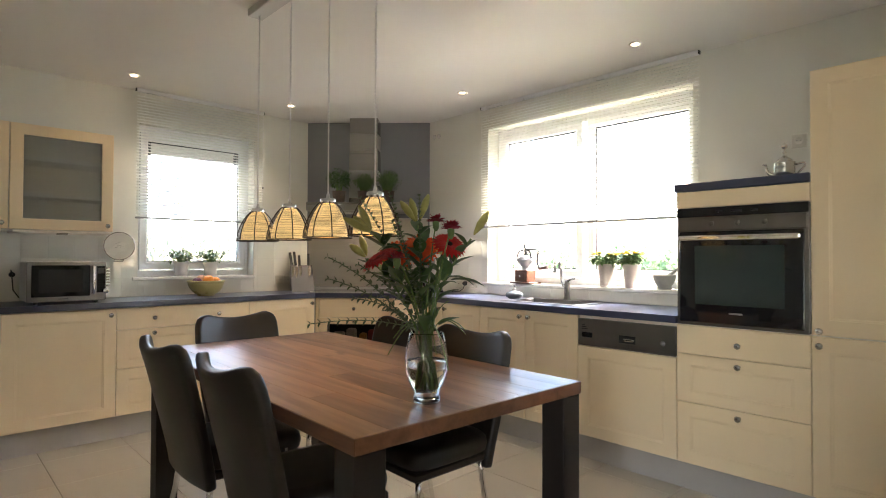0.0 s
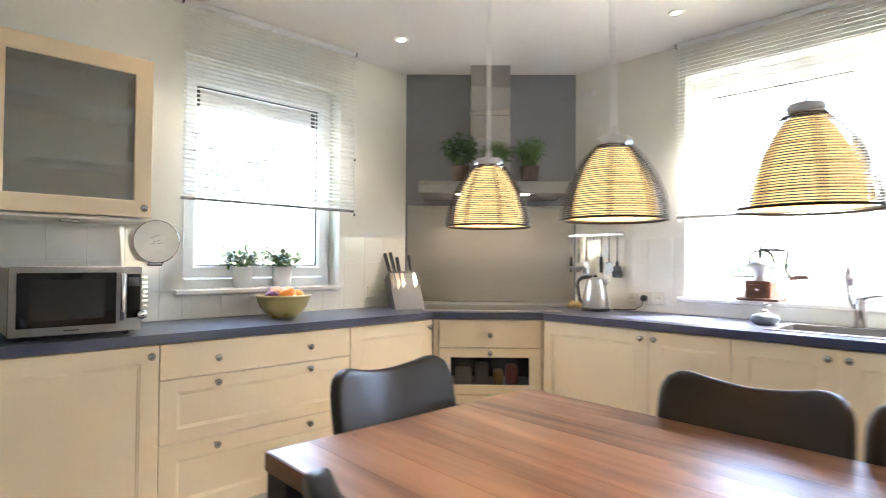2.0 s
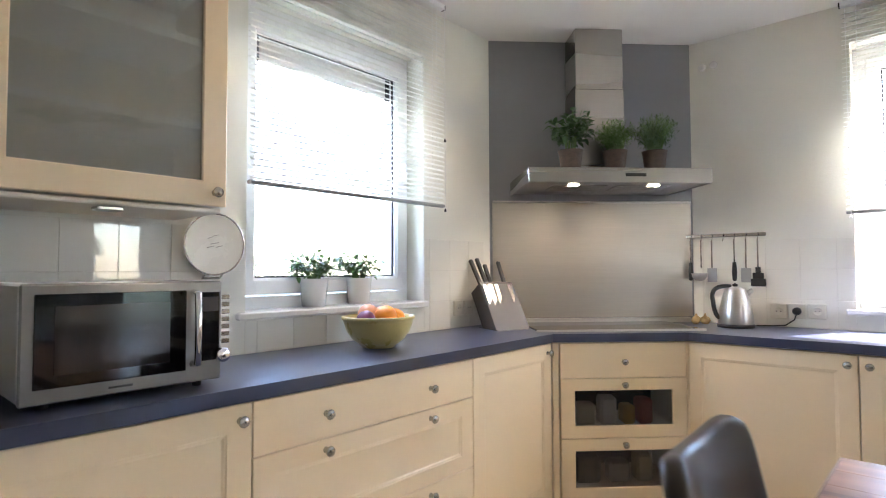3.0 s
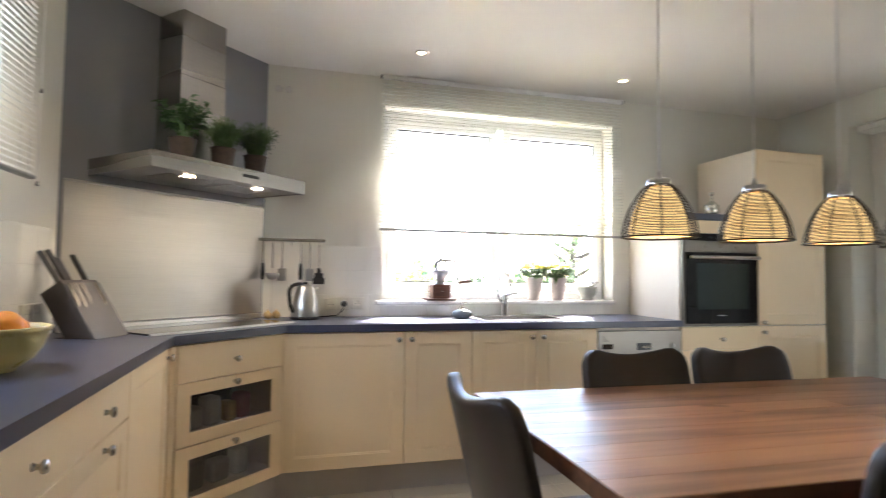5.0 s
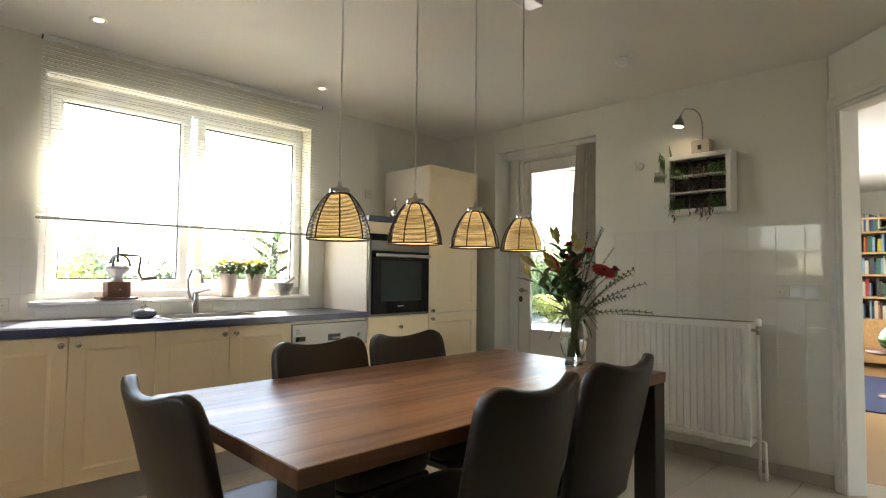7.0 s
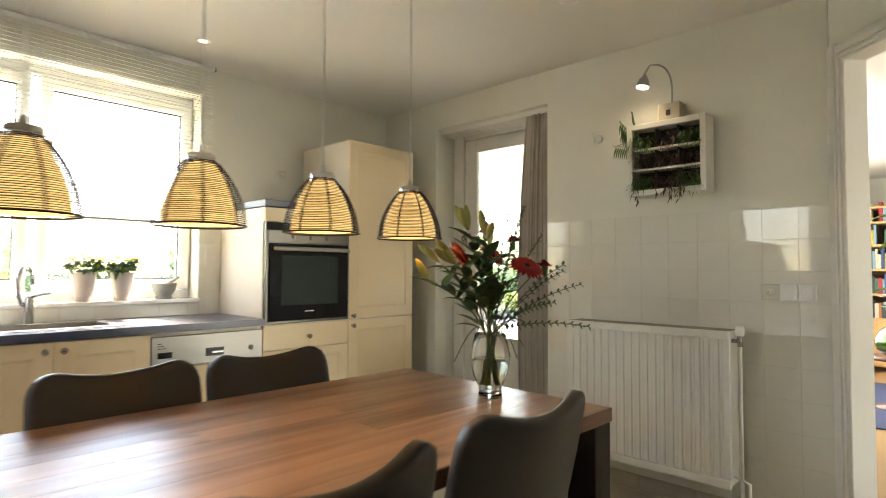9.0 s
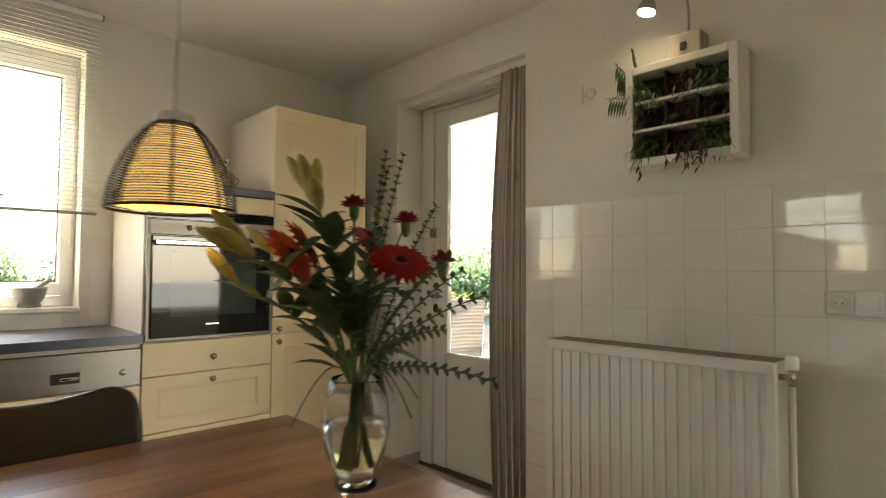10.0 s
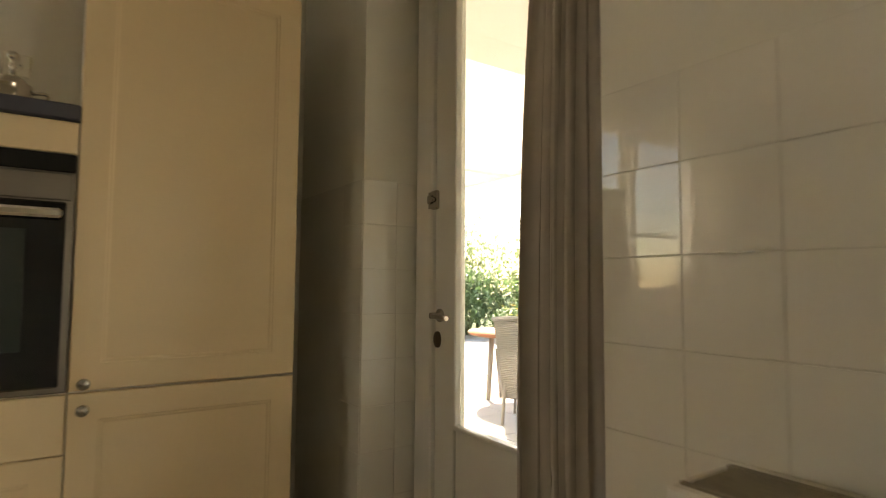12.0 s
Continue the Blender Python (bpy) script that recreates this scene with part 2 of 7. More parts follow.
def lathe(bm, prof, n=24, at=(0, 0, 0), m=None):
    """A turned shape from (radius, height) pairs."""
    rings = []
    for r, z in prof:
        if r < 1e-5:
            rings.append([bm.verts.new((at[0], at[1], at[2] + z))])
        else:
            rings.append([bm.verts.new((at[0] + r * math.cos(2 * math.pi * i / n), at[1] + r * math.sin(2 * math.pi * i / n), at[2] + z)) for i in range(n)])
    for a, b in zip(rings, rings[1:]):
        for i in range(n):
            j = (i + 1) % n
            if len(a) == 1 and len(b) == 1:
                continue
            if len(a) == 1:
                f = (a[0], b[j], b[i])
            elif len(b) == 1:
                f = (a[i], a[j], b[0])
            else:
                f = (a[i], a[j], b[j], b[i])
            bm.faces.new(f).smooth = True
    if m is not None:
        bmesh.ops.transform(bm, matrix=m, verts=[x for r in rings for x in r])


def tube(bm, pts, r, n=8, r1=None, cap=True):
    """A round bar through points."""
    pts = [Vector(p) for p in pts]
    rings = []
    up = Vector((0.31, 0.17, 0.93))
    for i, p in enumerate(pts):
        d = (pts[min(i + 1, len(pts) - 1)] - pts[max(i - 1, 0)]).normalized()
        a = d.cross(up)
        if a.length < 0.1:
            a = d.cross(Vector((1, 0.2, 0)))
        a.normalize()
        b = d.cross(a)
        rr = r if r1 is None else r + (r1 - r) * i / (len(pts) - 1)
        rings.append([bm.verts.new(p + rr * (a * math.cos(2 * math.pi * k / n) + b * math.sin(2 * math.pi * k / n))) for k in range(n)])
    for a, b in zip(rings, rings[1:]):
        for k in range(n):
            bm.faces.new((a[k], b[k], b[(k + 1) % n], a[(k + 1) % n])).smooth = True
    if cap and n > 2:
        bm.faces.new(rings[0])
        bm.faces.new(rings[-1][::-1])


def arc(p0, p1, p2, n=8):
    """Points of a smooth bow from p0 by p1 to p2."""
    p0, p1, p2 = Vector(p0), Vector(p1), Vector(p2)
    return [p0 * (1 - t) ** 2 + p1 * 2 * t * (1 - t) + p2 * t * t for t in [i / n for i in range(n + 1)]]


def mesh_of(name, bm, material, smooth=False):
    me = bpy.data.meshes.new(name)
    bm.normal_update()
    bm.to_mesh(me)
    bm.free()
    me.materials.append(material)
    if smooth:
        me.shade_smooth()
    return me


def part(name, bm, material, parent, label="", smooth=False):
    ob = new(name, mesh_of(name, bm, material, smooth))
    ob.parent = parent
    return tagged(ob, label=label)


def thing(name, m, label, category, group="", kind=""):
    ob = new(name)
    ob.empty_display_size = 0.1
    ob.matrix_world = m if isinstance(m, Matrix) else Matrix.Translation(m)
    return tagged(ob, label, category, group, kind)


def solid(name, bm, material, label, category, group="", kind="", m=None, smooth=False):
    ob = new(name, mesh_of(name, bm, material, smooth))
    if m is not None:
        ob.matrix_world = m if isinstance(m, Matrix) else Matrix.Translation(m)
    return tagged(ob, label, category, group, kind)


def one_box(name, lo, hi, material, parent, c=0.0, label=""):
    bm = bmesh.new()
    box(bm, lo, hi, c)
    return part(name, bm, material, parent, label)


# ---- shell of the room ----
def wall_boxes(name, boxes, material, label):
    bm = bmesh.new()
    for lo, hi in boxes:
        box(bm, lo, hi)
    return solid(name, bm, material, label, "wall", kind="structure")


X0, TH = -0.70, 0.30
WB = dict(x0=1.785, x1=2.695, z0=1.045, z1=2.25)      # window opening in the north wall
WE = dict(y0=2.645, y1=4.335, z0=1.00, z1=2.30)     # window opening in the east wall
DO = dict(x0=2.46, x1=3.45, z1=2.275)               # garden door opening in the south wall
N1, E1, S1 = WALL_N + TH, WALL_E + TH, WALL_S - TH
wall_boxes("wall_north", [((X0 - TH, WALL_N, 0), (WB["x0"], N1, CEIL)), ((WB["x1"], WALL_N, 0), (E1, N1, CEIL)),
                          ((WB["x0"], WALL_N, 0), (WB["x1"], N1, WB["z0"])), ((WB["x0"], WALL_N, WB["z1"]), (WB["x1"], N1, CEIL))], PLASTER, "off-white plastered wall behind the counter")
wall_boxes("wall_east", [((WALL_E, S1, 0), (E1, WE["y0"], CEIL)), ((WALL_E, WE["y1"], 0), (E1, WALL_N, CEIL)),
                         ((WALL_E, WE["y0"], 0), (E1, WE["y1"], WE["z0"])), ((WALL_E, WE["y0"], WE["z1"]), (E1, WE["y1"], CEIL))], PLASTER, "off-white plastered wall with the wide window")
wall_boxes("wall_south", [((0.97, S1, 0), (DO["x0"], WALL_S, CEIL)), ((DO["x1"], S1, 0), (WALL_E, WALL_S, CEIL)), ((DO["x0"], S1, DO["z1"]), (DO["x1"], WALL_S, CEIL))], PLASTER, "off-white plastered wall above glazed tiles")
wall_boxes("wall_west", [((X0 - TH, 2.6, 0), (X0, WALL_N, CEIL))], PLASTER, "plain off-white wall")
bm = bmesh.new()
box(bm, (X0 - TH - 3, -6.2, CEIL), (E1, N1, CEIL + 0.2))
solid("ceiling", bm, CEILING, "smooth white painted ceiling", "ceiling", kind="structure")

# slanting wall with the doorway to the living room: origin at its east end, local x runs along it
DIAG = pose(0.97, 1.10, 0, 0, 0, 135)
bm = bmesh.new()
box(bm, (0.0, 0, 0), (0.06, 0.09, CEIL))
box(bm, (0.06, 0, 2.165), (0.98, 0.09, CEIL))
box(bm, (0.98, 0, 0), (2.45, 0.09, CEIL))
solid("wall_southwest", bm, PLASTER, "slanting plastered wall with an open doorway", "wall", kind="structure", m=DIAG)

# floor bed under the tiles
bm = bmesh.new()
box(bm, (X0 - TH, S1 + 0.02, -0.12), (E1, N1, -0.006))
floor = solid("floor", bm, GROUT, "beige square floor tiles with dark joints", "floor", kind="structure")


# ---- windows ----
def window(name, m, w, z0, z1, panes, label, handles=()):
    """A plastic window; local x along it, y = 0 is the room side of the frame, which goes outward along +y. panes: (left, right) of each sash glass."""
    t = thing(name, m, label, "window", kind="structure")
    F = 0.07
    bm = bmesh.new()
    nested(bm, 0, w, z0, z1, [(0, F), (0, 0.003), (0.003, 0), (0.047, 0), (0.05, 0.003), (0.05, F)], cap=False)
    part("window_frame", bm, WHITE_PVC, t)
    for a, b in panes:
        bm = bmesh.new()
        A, B, C, D = a - 0.06, b + 0.06, z0 + 0.055, z1 - 0.055
        nested(bm, A, B, C, D, [(0, 0.05), (0, -0.013), (0.005, -0.018), ((a - A - 0.012, 0.053), -0.018), ((a - A, 0.065), -0.008), ((a - A, 0.065), 0.05)], cap=False)
        s = part("sash", bm, WHITE_PVC, t)
        bm = bmesh.new()
        g = 0.006
        for lo, hi in (((a, 0.004, C + 0.065), (b, 0.012, C + 0.065 + g)), ((a, 0.004, D - 0.065 - g), (b, 0.012, D - 0.065)), ((a, 0.004, C + 0.07), (a + g, 0.012, D - 0.07)), ((b - g, 0.004, C + 0.07), (b, 0.012, D - 0.07))):
            box(bm, lo, hi)
        part("gasket", bm, BLACK, s)
        bm = bmesh.new()
        box(bm, (a - 0.01, 0.014, C + 0.055), (b + 0.01, 0.030, D - 0.055))
        p = part("pane", bm, GLASS, s)
        p.visible_shadow = False
    for hx, hz in handles:
        bm = bmesh.new()
        box(bm, (hx - 0.012, -0.028, hz - 0.03), (hx + 0.012, -0.018, hz + 0.03), 0.004)
        box(bm, (hx - 0.009, -0.055, hz - 0.10), (hx + 0.009, -0.040, hz + 0.012), 0.004)
        tube(bm, [(hx, -0.02, hz), (hx, -0.045, hz)], 0.007)
        part("window_handle", bm, WHITE_PVC, t)
    return t


north_win = window("window_1", pose(WB["x0"], WALL_N + 0.11, 0), WB["x1"] - WB["x0"], WB["z0"] + 0.02, WB["z1"], [(0.092, 0.818)], "white single window over the counter", [(0.85, 1.72)])
east_w = WE["y1"] - WE["y0"]
east_win = window("window_2", pose(WALL_E + 0.13, WE["y1"], 0, 0, 0, -90), east_w, WE["z0"] + 0.02, WE["z1"], [(0.11, 0.775), (0.935, 1.615)], "wide white window with two panes above the sink", [(0.855, 1.62)])

for lo, hi, mt in (((0.122, 0.033, 2.035), (0.787, 0.045, 2.128), WHITE_PAINT), ((0.095, 0.031, 2.030), (0.122, 0.047, 2.128), BLACK), ((0.787, 0.031, 2.030), (0.815, 0.047, 2.128), BLACK)):
    one_box("vent_strip", lo, hi, mt, north_win, 0.003)


def sill(m, w, z, depth, label):
    bm = bmesh.new()
    box(bm, (-0.04, -0.035, z - 0.005), (w + 0.005, 0.0, z + 0.022), 0.006)
    box(bm, (0.003, 0.0, z - 0.004), (w - 0.003, depth, z + 0.022), 0.004)
    return solid("window_sill", bm, PORCELAIN, label, "window sill", kind="structure", m=m)


sill(pose(WB["x0"], WALL_N, 0), WB["x1"] - WB["x0"], WB["z0"], 0.11, "white stone window sill")
sill(pose(WALL_E, WE["y1"], 0, 0, 0, -90), east_w, WE["z0"], 0.13, "white stone window sill above the sink")


RAIL_GREY = mat("grey_rail", (0.30, 0.30, 0.29), 0.4)


def blind(m, w, top, bottom, label, tilt):
    """A Venetian blind; local x along it, slats about y = 0, hanging from the ceiling."""
    t = thing("venetian_blind", m, label, "blind")
    bm = bmesh.new()
    box(bm, (0, -0.014, top), (w, 0.014, top + 0.026), 0.003)
    part("head_rail", bm, WHITE_PVC, t)
    for x in (-0.006, w):
        one_box("end_cap", (x, -0.012, top + 0.002), (x + 0.006, 0.012, top + 0.024), BLACK, t)
    bm = bmesh.new()
    box(bm, (0, -0.014, bottom - 0.008), (w, 0.014, bottom + 0.006), 0.004)
    part("bottom_rail", bm, RAIL_GREY, t, "grey bottom rail")
    bm = bmesh.new()
    prof = [(-0.0125, -0.0035), (-0.006, -0.0008), (0.0, 0.0), (0.006, -0.0008), (0.0125, -0.0035)]
    rows = [[bm.verts.new((x, y, z + y * 0.12)) for y, z in prof] for x in (0.002, w - 0.002)]
    for i in range(4):
        bm.faces.new((rows[0][i], rows[1][i], rows[1][i + 1], rows[0][i + 1])).smooth = True
    me = mesh_of("slat", bm, SLAT)
    n = int((top - bottom - 0.02) / 0.0215)
    for i in range(n):
        ob = new("slat", me)
        ob.parent = t
        ob.location = (random.uniform(-0.0008, 0.0008), 0, bottom + 0.018 + i * (top - bottom - 0.025) / n)
        ob.rotation_euler = (tilt + random.uniform(-0.03, 0.03), 0, 0)
    for x in (0.06, w * 0.5, w - 0.06) if w > 1.2 else (0.06, w - 0.06):
        bm = bmesh.new()
        for y in (-0.0135, 0.0135):
            tube(bm, [(x, y, bottom), (x, y, top)], 0.0007, 4)
        part("ladder_cord", bm, WHITE_PVC, t)
    bm = bmesh.new()
    tube(bm, [(w - 0.012 if w < 1.2 else 0.02, -0.022, top), (w - 0.012 if w < 1.2 else 0.02, -0.022, bottom - 0.02)], 0.0012, 5)
    part("pull_cord", bm, WHITE_PVC, t)
    for z in (bottom + 0.30, bottom - 0.03):
        bm = bmesh.new()
        lathe(bm, [(0.001, 0.016), (0.004, 0.012), (0.006, 0.0), (0.001, -0.001)], 8, (w - 0.012 if w < 1.2 else 0.02, -0.022, z))
        part("cord_tassel", bm, BLACK if w < 1.2 else WHITE_PVC, t)
    return t


blind(pose(1.742, 5.79, 0), 0.996, 2.455, 1.515, "white horizontal Venetian blind, half lowered before the window", 0.42)
blind(pose(3.985, 4.362, 0, 0, 0, -90), 1.772, 2.455, 1.478, "wide white Venetian blind, half lowered above the sink", 0.10)

# ---- garden door ----
gd = thing("door_1", (0, 0, 0), "white painted garden door with a tall glass pane, closed", "door", kind="structure")
DY, DX0, DX1 = 0.87, 2.52, 3.345
bm = bmesh.new()
for lo, hi in (((DX1 + 0.003, DY - 0.05, 0), (DO["x1"], DY + 0.035, DO["z1"])), ((DO["x0"], DY - 0.05, 0), (DX0 - 0.003, DY + 0.035, DO["z1"])), ((DX0, DY - 0.05, 2.21), (DX1, DY + 0.035, DO["z1"]))):
    box(bm, lo, hi, 0.006)
part("door_frame", bm, WHITE_PAINT, gd)
bm = bmesh.new()
gx0, gx1, gz0, gz1 = DX0 + 0.10, 3.235, 0.70, 2.115
for lo, hi in (((gx1, DY - 0.03, 0.02), (DX1, DY + 0.02, 2.205)), ((DX0, DY - 0.03, 0.02), (gx0, DY + 0.02, 2.205)), ((gx0, DY - 0.03, 0.02), (gx1, DY + 0.014, gz0)), ((gx0, DY - 0.03, gz1), (gx1, DY + 0.02, 2.205))):
    box(bm, lo, hi, 0.004)
leaf = part("door_leaf", bm, WHITE_PAINT, gd)
bm = bmesh.new()
b = 0.014
for lo, hi in (((gx0, DY, gz0), (gx1, DY + 0.027, gz0 + b)), ((gx0, DY, gz1 - b), (gx1, DY + 0.027, gz1)), ((gx0, DY, gz0 + b), (gx0 + b, DY + 0.027, gz1 - b)), ((gx1 - b, DY, gz0 + b), (gx1, DY + 0.027, gz1 - b))):
    box(bm, lo, hi, 0.004)
part("glazing_bead", bm, WHITE_PAINT, leaf)
bm = bmesh.new()
box(bm, (gx0, DY - 0.012, gz0), (gx1, DY - 0.004, gz1))
part("pane", bm, GLASS, leaf).visible_shadow = False
bm = bmesh.new()
hx, hz = 3.312, 1.055
lathe(bm, [(0.0, 0.0), (0.022, 0.0), (0.022, 0.006), (0.010, 0.010), (0.010, 0.04), (0, 0.04)], 16, m=pose(hx, DY + 0.02, hz, -90))
tube(bm, arc((hx, DY + 0.055, hz), (hx - 0.02, DY + 0.066, hz), (hx - 0.095, DY + 0.062, hz - 0.004)), 0.0085)
part("door_handle", bm, NICKEL, gd, "satin nickel lever handle")
bm = bmesh.new()
lathe(bm, [(0.0, 0.0), (0.024, 0.0), (0.023, 0.007), (0.015, 0.009), (0, 0.009)], 18, m=Matrix.Translation((3.326, DY + 0.02, 0.975)) @ pose(0, 0, 0, -90) @ Matrix.Diagonal((0.8, 1.15, 1, 1)))
box(bm, (3.322, DY + 0.026, 0.966), (3.330, DY + 0.031, 0.984))
part("key_plate", bm, mat("dark_bronze", (0.10, 0.07, 0.045), 0.35, metal=0.9), gd, "dark bronze oval key plate")
bm = bmesh.new()
box(bm, (3.318, DY + 0.02, 1.41), (3.372, DY + 0.036, 1.475), 0.005)
box(bm, (3.345, DY + 0.036, 1.43), (3.366, DY + 0.044, 1.46), 0.004)
tube(bm, [(3.329, DY + 0.036, 1.442), (3.329, DY + 0.052, 1.442)], 0.009)
part("rim_lock", bm, NICKEL, gd, "small nickel surface lock")
bm = bmesh.new()
box(bm, (DO["x0"], DY - 0.06, 0.0), (DO["x1"], DY + 0.05, 0.02), 0.004)
part("threshold", bm, mat("dark_threshold", (0.10, 0.055, 0.035), 0.5), gd, "dark wooden threshold")
bm = bmesh.new()
box(bm, (DO["x0"] + 0.005, DY + 0.05, 2.235), (DO["x1"] - 0.01, DY + 0.19, 2.278), 0.006)
for k in range(4):
    box(bm, (DO["x0"] + 0.006, DY + 0.06 + 0.033 * k, 2.228), (DO["x1"] - 0.01, DY + 0.075 + 0.033 * k, 2.236), 0.003)
solid("curtain_rail", bm, WHITE_PAINT, "white curtain rail in the head of the door opening", "curtain rail", kind="structure")

# curtain drawn aside
bm = bmesh.new()
rows = []
NZ, NX = 26, 64
for j in range(NZ + 1):
    v = j / NZ
    z = 2.235 - v * (2.235 - 0.03)
    row = []
    for i in range(NX + 1):
        u = i / NX
        spread = 0.165 + 0.05 * v + 0.045 * math.sin(v * 3.0)
        x = 2.475 + u * spread - 0.030 * v
        amp = 0.020 + 0.016 * v
        ph = u * 2 * math.pi * 5.2
        y = 1.06 + amp * math.sin(ph + 0.9 * math.sin(v * 2.2)) + 0.010 * math.sin(ph * 2.3 + v * 4) + 0.02 * v
        x += 0.006 * math.sin(ph * 2 + v * 3)
        row.append(bm.verts.new((x, y, z)))
    rows.append(row)
for a, b in zip(rows, rows[1:]):
    for i in range(NX):
        bm.faces.new((a[i], a[i + 1], b[i + 1], b[i])).smooth = True
cur = solid("curtain", bm, CURTAIN, "grey-beige linen curtain drawn to the side of the garden door", "curtain", smooth=True)
sm = cur.modifiers.new("thick", "SOLIDIFY")
sm.thickness = 0.003


# ---- kitchen units ----
def knob(parent, x, z, y=-0.02):
    bm = bmesh.new()
    lathe(bm, [(0.0, 0.0), (0.009, 0.0), (0.008, 0.003), (0.0055, 0.008), (0.0065, 0.013), (0.0135, 0.018), (0.0150, 0.022), (0.0125, 0.027), (0.0, 0.029)], 16, m=pose(x, y, z, 90))
    return part("knob", bm, NICKEL, parent, "round nickel knob")


def front(parent, name, x0, x1, z0, z1, knobs=(), flat=False, glass_panel=False):
    """A lacquered door or drawer front, 20 mm thick, its face at y = -0.02, with a framed panel."""
    g = 0.0015
    x0, x1, z0, z1 = x0 + g, x1 - g, z0 + g, z1 - g
    bm = bmesh.new()
    w = 0.068 if x1 - x0 > 0.3 else 0.055
    h = 0.068 if z1 - z0 > 0.3 else 0.055
    if flat:
        nested(bm, x0, x1, z0, z1, [(0, 0), (0, -0.0175), (0.0025, -0.02)])
    elif glass_panel:
        nested(bm, x0, x1, z0, z1, [(0, 0), (0, -0.0175), (0.0025, -0.02), ((w - 0.003, h - 0.003), -0.02), ((w, h), -0.0175), ((w, h), 0)], cap=False)
    else:
        nested(bm, x0, x1, z0, z1, [(0, 0), (0, -0.0175), (0.0025, -0.02), ((w - 0.001, h - 0.001), -0.02), ((w + 0.001, h + 0.001), -0.0180), ((w + 0.006, h + 0.006), -0.0174), ((w + 0.011, h + 0.011), -0.0150)])
    d = part(name, bm, CREAM, parent)
    if glass_panel:
        bm = bmesh.new()
        box(bm, (x0 + w - 0.004, -0.012, z0 + h - 0.004), (x1 - w + 0.004, -0.008, z1 - h + 0.004))
        part("glass_panel", bm, glass_panel, d).visible_shadow = False
    for kx, kz in knobs:
        knob(d, kx, kz)
    return d


def carcass(parent, w, depth, z0, z1, open_front=False):
    bm = bmesh.new()
    if open_front:
        for lo, hi in (((0, 0, z0), (0.018, depth, z1)), ((w - 0.018, 0, z0), (w, depth, z1)), ((0.018, 0, z0), (w - 0.018, depth, z0 + 0.018)), ((0.018, 0, z1 - 0.018), (w - 0.018, depth, z1)), ((0.018, depth - 0.01, z0 + 0.018), (w - 0.018, depth, z1 - 0.018))):
            box(bm, lo, hi)
    else:
        box(bm, (0.001, 0.001, z0), (w - 0.001, depth, z1))
    return part("carcass", bm, CREAM_SIDE, parent)


BASE0, BASE1, TOP = 0.165, 0.878, 0.92
DN, DE = WALL_N - FRONT_N - 0.01, WALL_E - FRONT_E - 0.01
U = "base cabinets"
north = lambda x: pose(x, FRONT_N, 0)
east = lambda y: pose(FRONT_E, y, 0, 0, 0, -90)

# north run
for x, w in ((0.335, 0.60), (0.935, 0.60)):
    c = thing("base_cabinet", north(x), "cream lacquered base cabinet with one framed door", "cabinet", U)
    carcass(c, w, DN, BASE0, BASE1)
    front(c, "door", 0, w, BASE0, BASE1, [(w - 0.035, BASE1 - 0.042)])
c = thing("drawer_cabinet", north(1.535), "wide cream base cabinet with three drawers", "cabinet", U)
carcass(c, 0.905, DN, BASE0, BASE1)
front(c, "drawer_front", 0, 0.905, 0.732, BASE1, [(0.228, 0.803), (0.668, 0.803)], flat=True)
front(c, "drawer_front", 0, 0.905, 0.473, 0.732, [(0.228, 0.700), (0.668, 0.700)])
front(c, "drawer_front", 0, 0.905, BASE0, 0.473, [(0.228, 0.438), (0.668, 0.438)])
c = thing("base_cabinet", north(2.44), "cream lacquered base cabinet with one framed door", "cabinet", U)
carcass(c, 0.575, DN, BASE0, BASE1)
front(c, "door", 0, 0.575, BASE0, BASE1, [(0.575 - 0.035, BASE1 - 0.042)])

# corner unit set at 45 degrees, centred on the corner
CS, CD = -1.320, 5.950
def corner(s, d):
    return ((d + s) / math.sqrt(2), (d - s) / math.sqrt(2))


CW = 0.625
cx, cy = corner(CS - 0.018 - CW / 2, CD)
CORNER = pose(cx, cy, 0, 0, 0, -45)
c = thing("corner_cabinet", CORNER, "slanted cream corner unit with glazed drawers under the hob", "cabinet", U)
carcass(c, CW, 0.40, BASE0, BASE1, open_front=True)
SMOKED = glass("smoked_glass", (0.55, 0.52, 0.50), 0.02)
front(c, "drawer_front", 0.015, CW - 0.015, 0.715, BASE1, [(CW / 2, 0.79)], flat=True)
front(c, "drawer_front", 0.015, CW - 0.015, 0.443, 0.715, [(CW / 2, 0.686)], glass_panel=SMOKED)
front(c, "drawer_front", 0.015, CW - 0.015, BASE0, 0.443, [(CW / 2, 0.416)], glass_panel=SMOKED)
for x in (-0.018, CW - 0.012):
    bm = bmesh.new()
    box(bm, (x, -0.016, BASE0), (x + 0.030, 0.05, BASE1), 0.004)
    part("corner_post", bm, CREAM, c)
# added black sheet over the cream back, shade for the inside of both glazed drawers
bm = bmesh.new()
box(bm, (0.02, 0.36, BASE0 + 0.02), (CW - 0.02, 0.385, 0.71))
part("dark_backing", bm, BLACK, c)
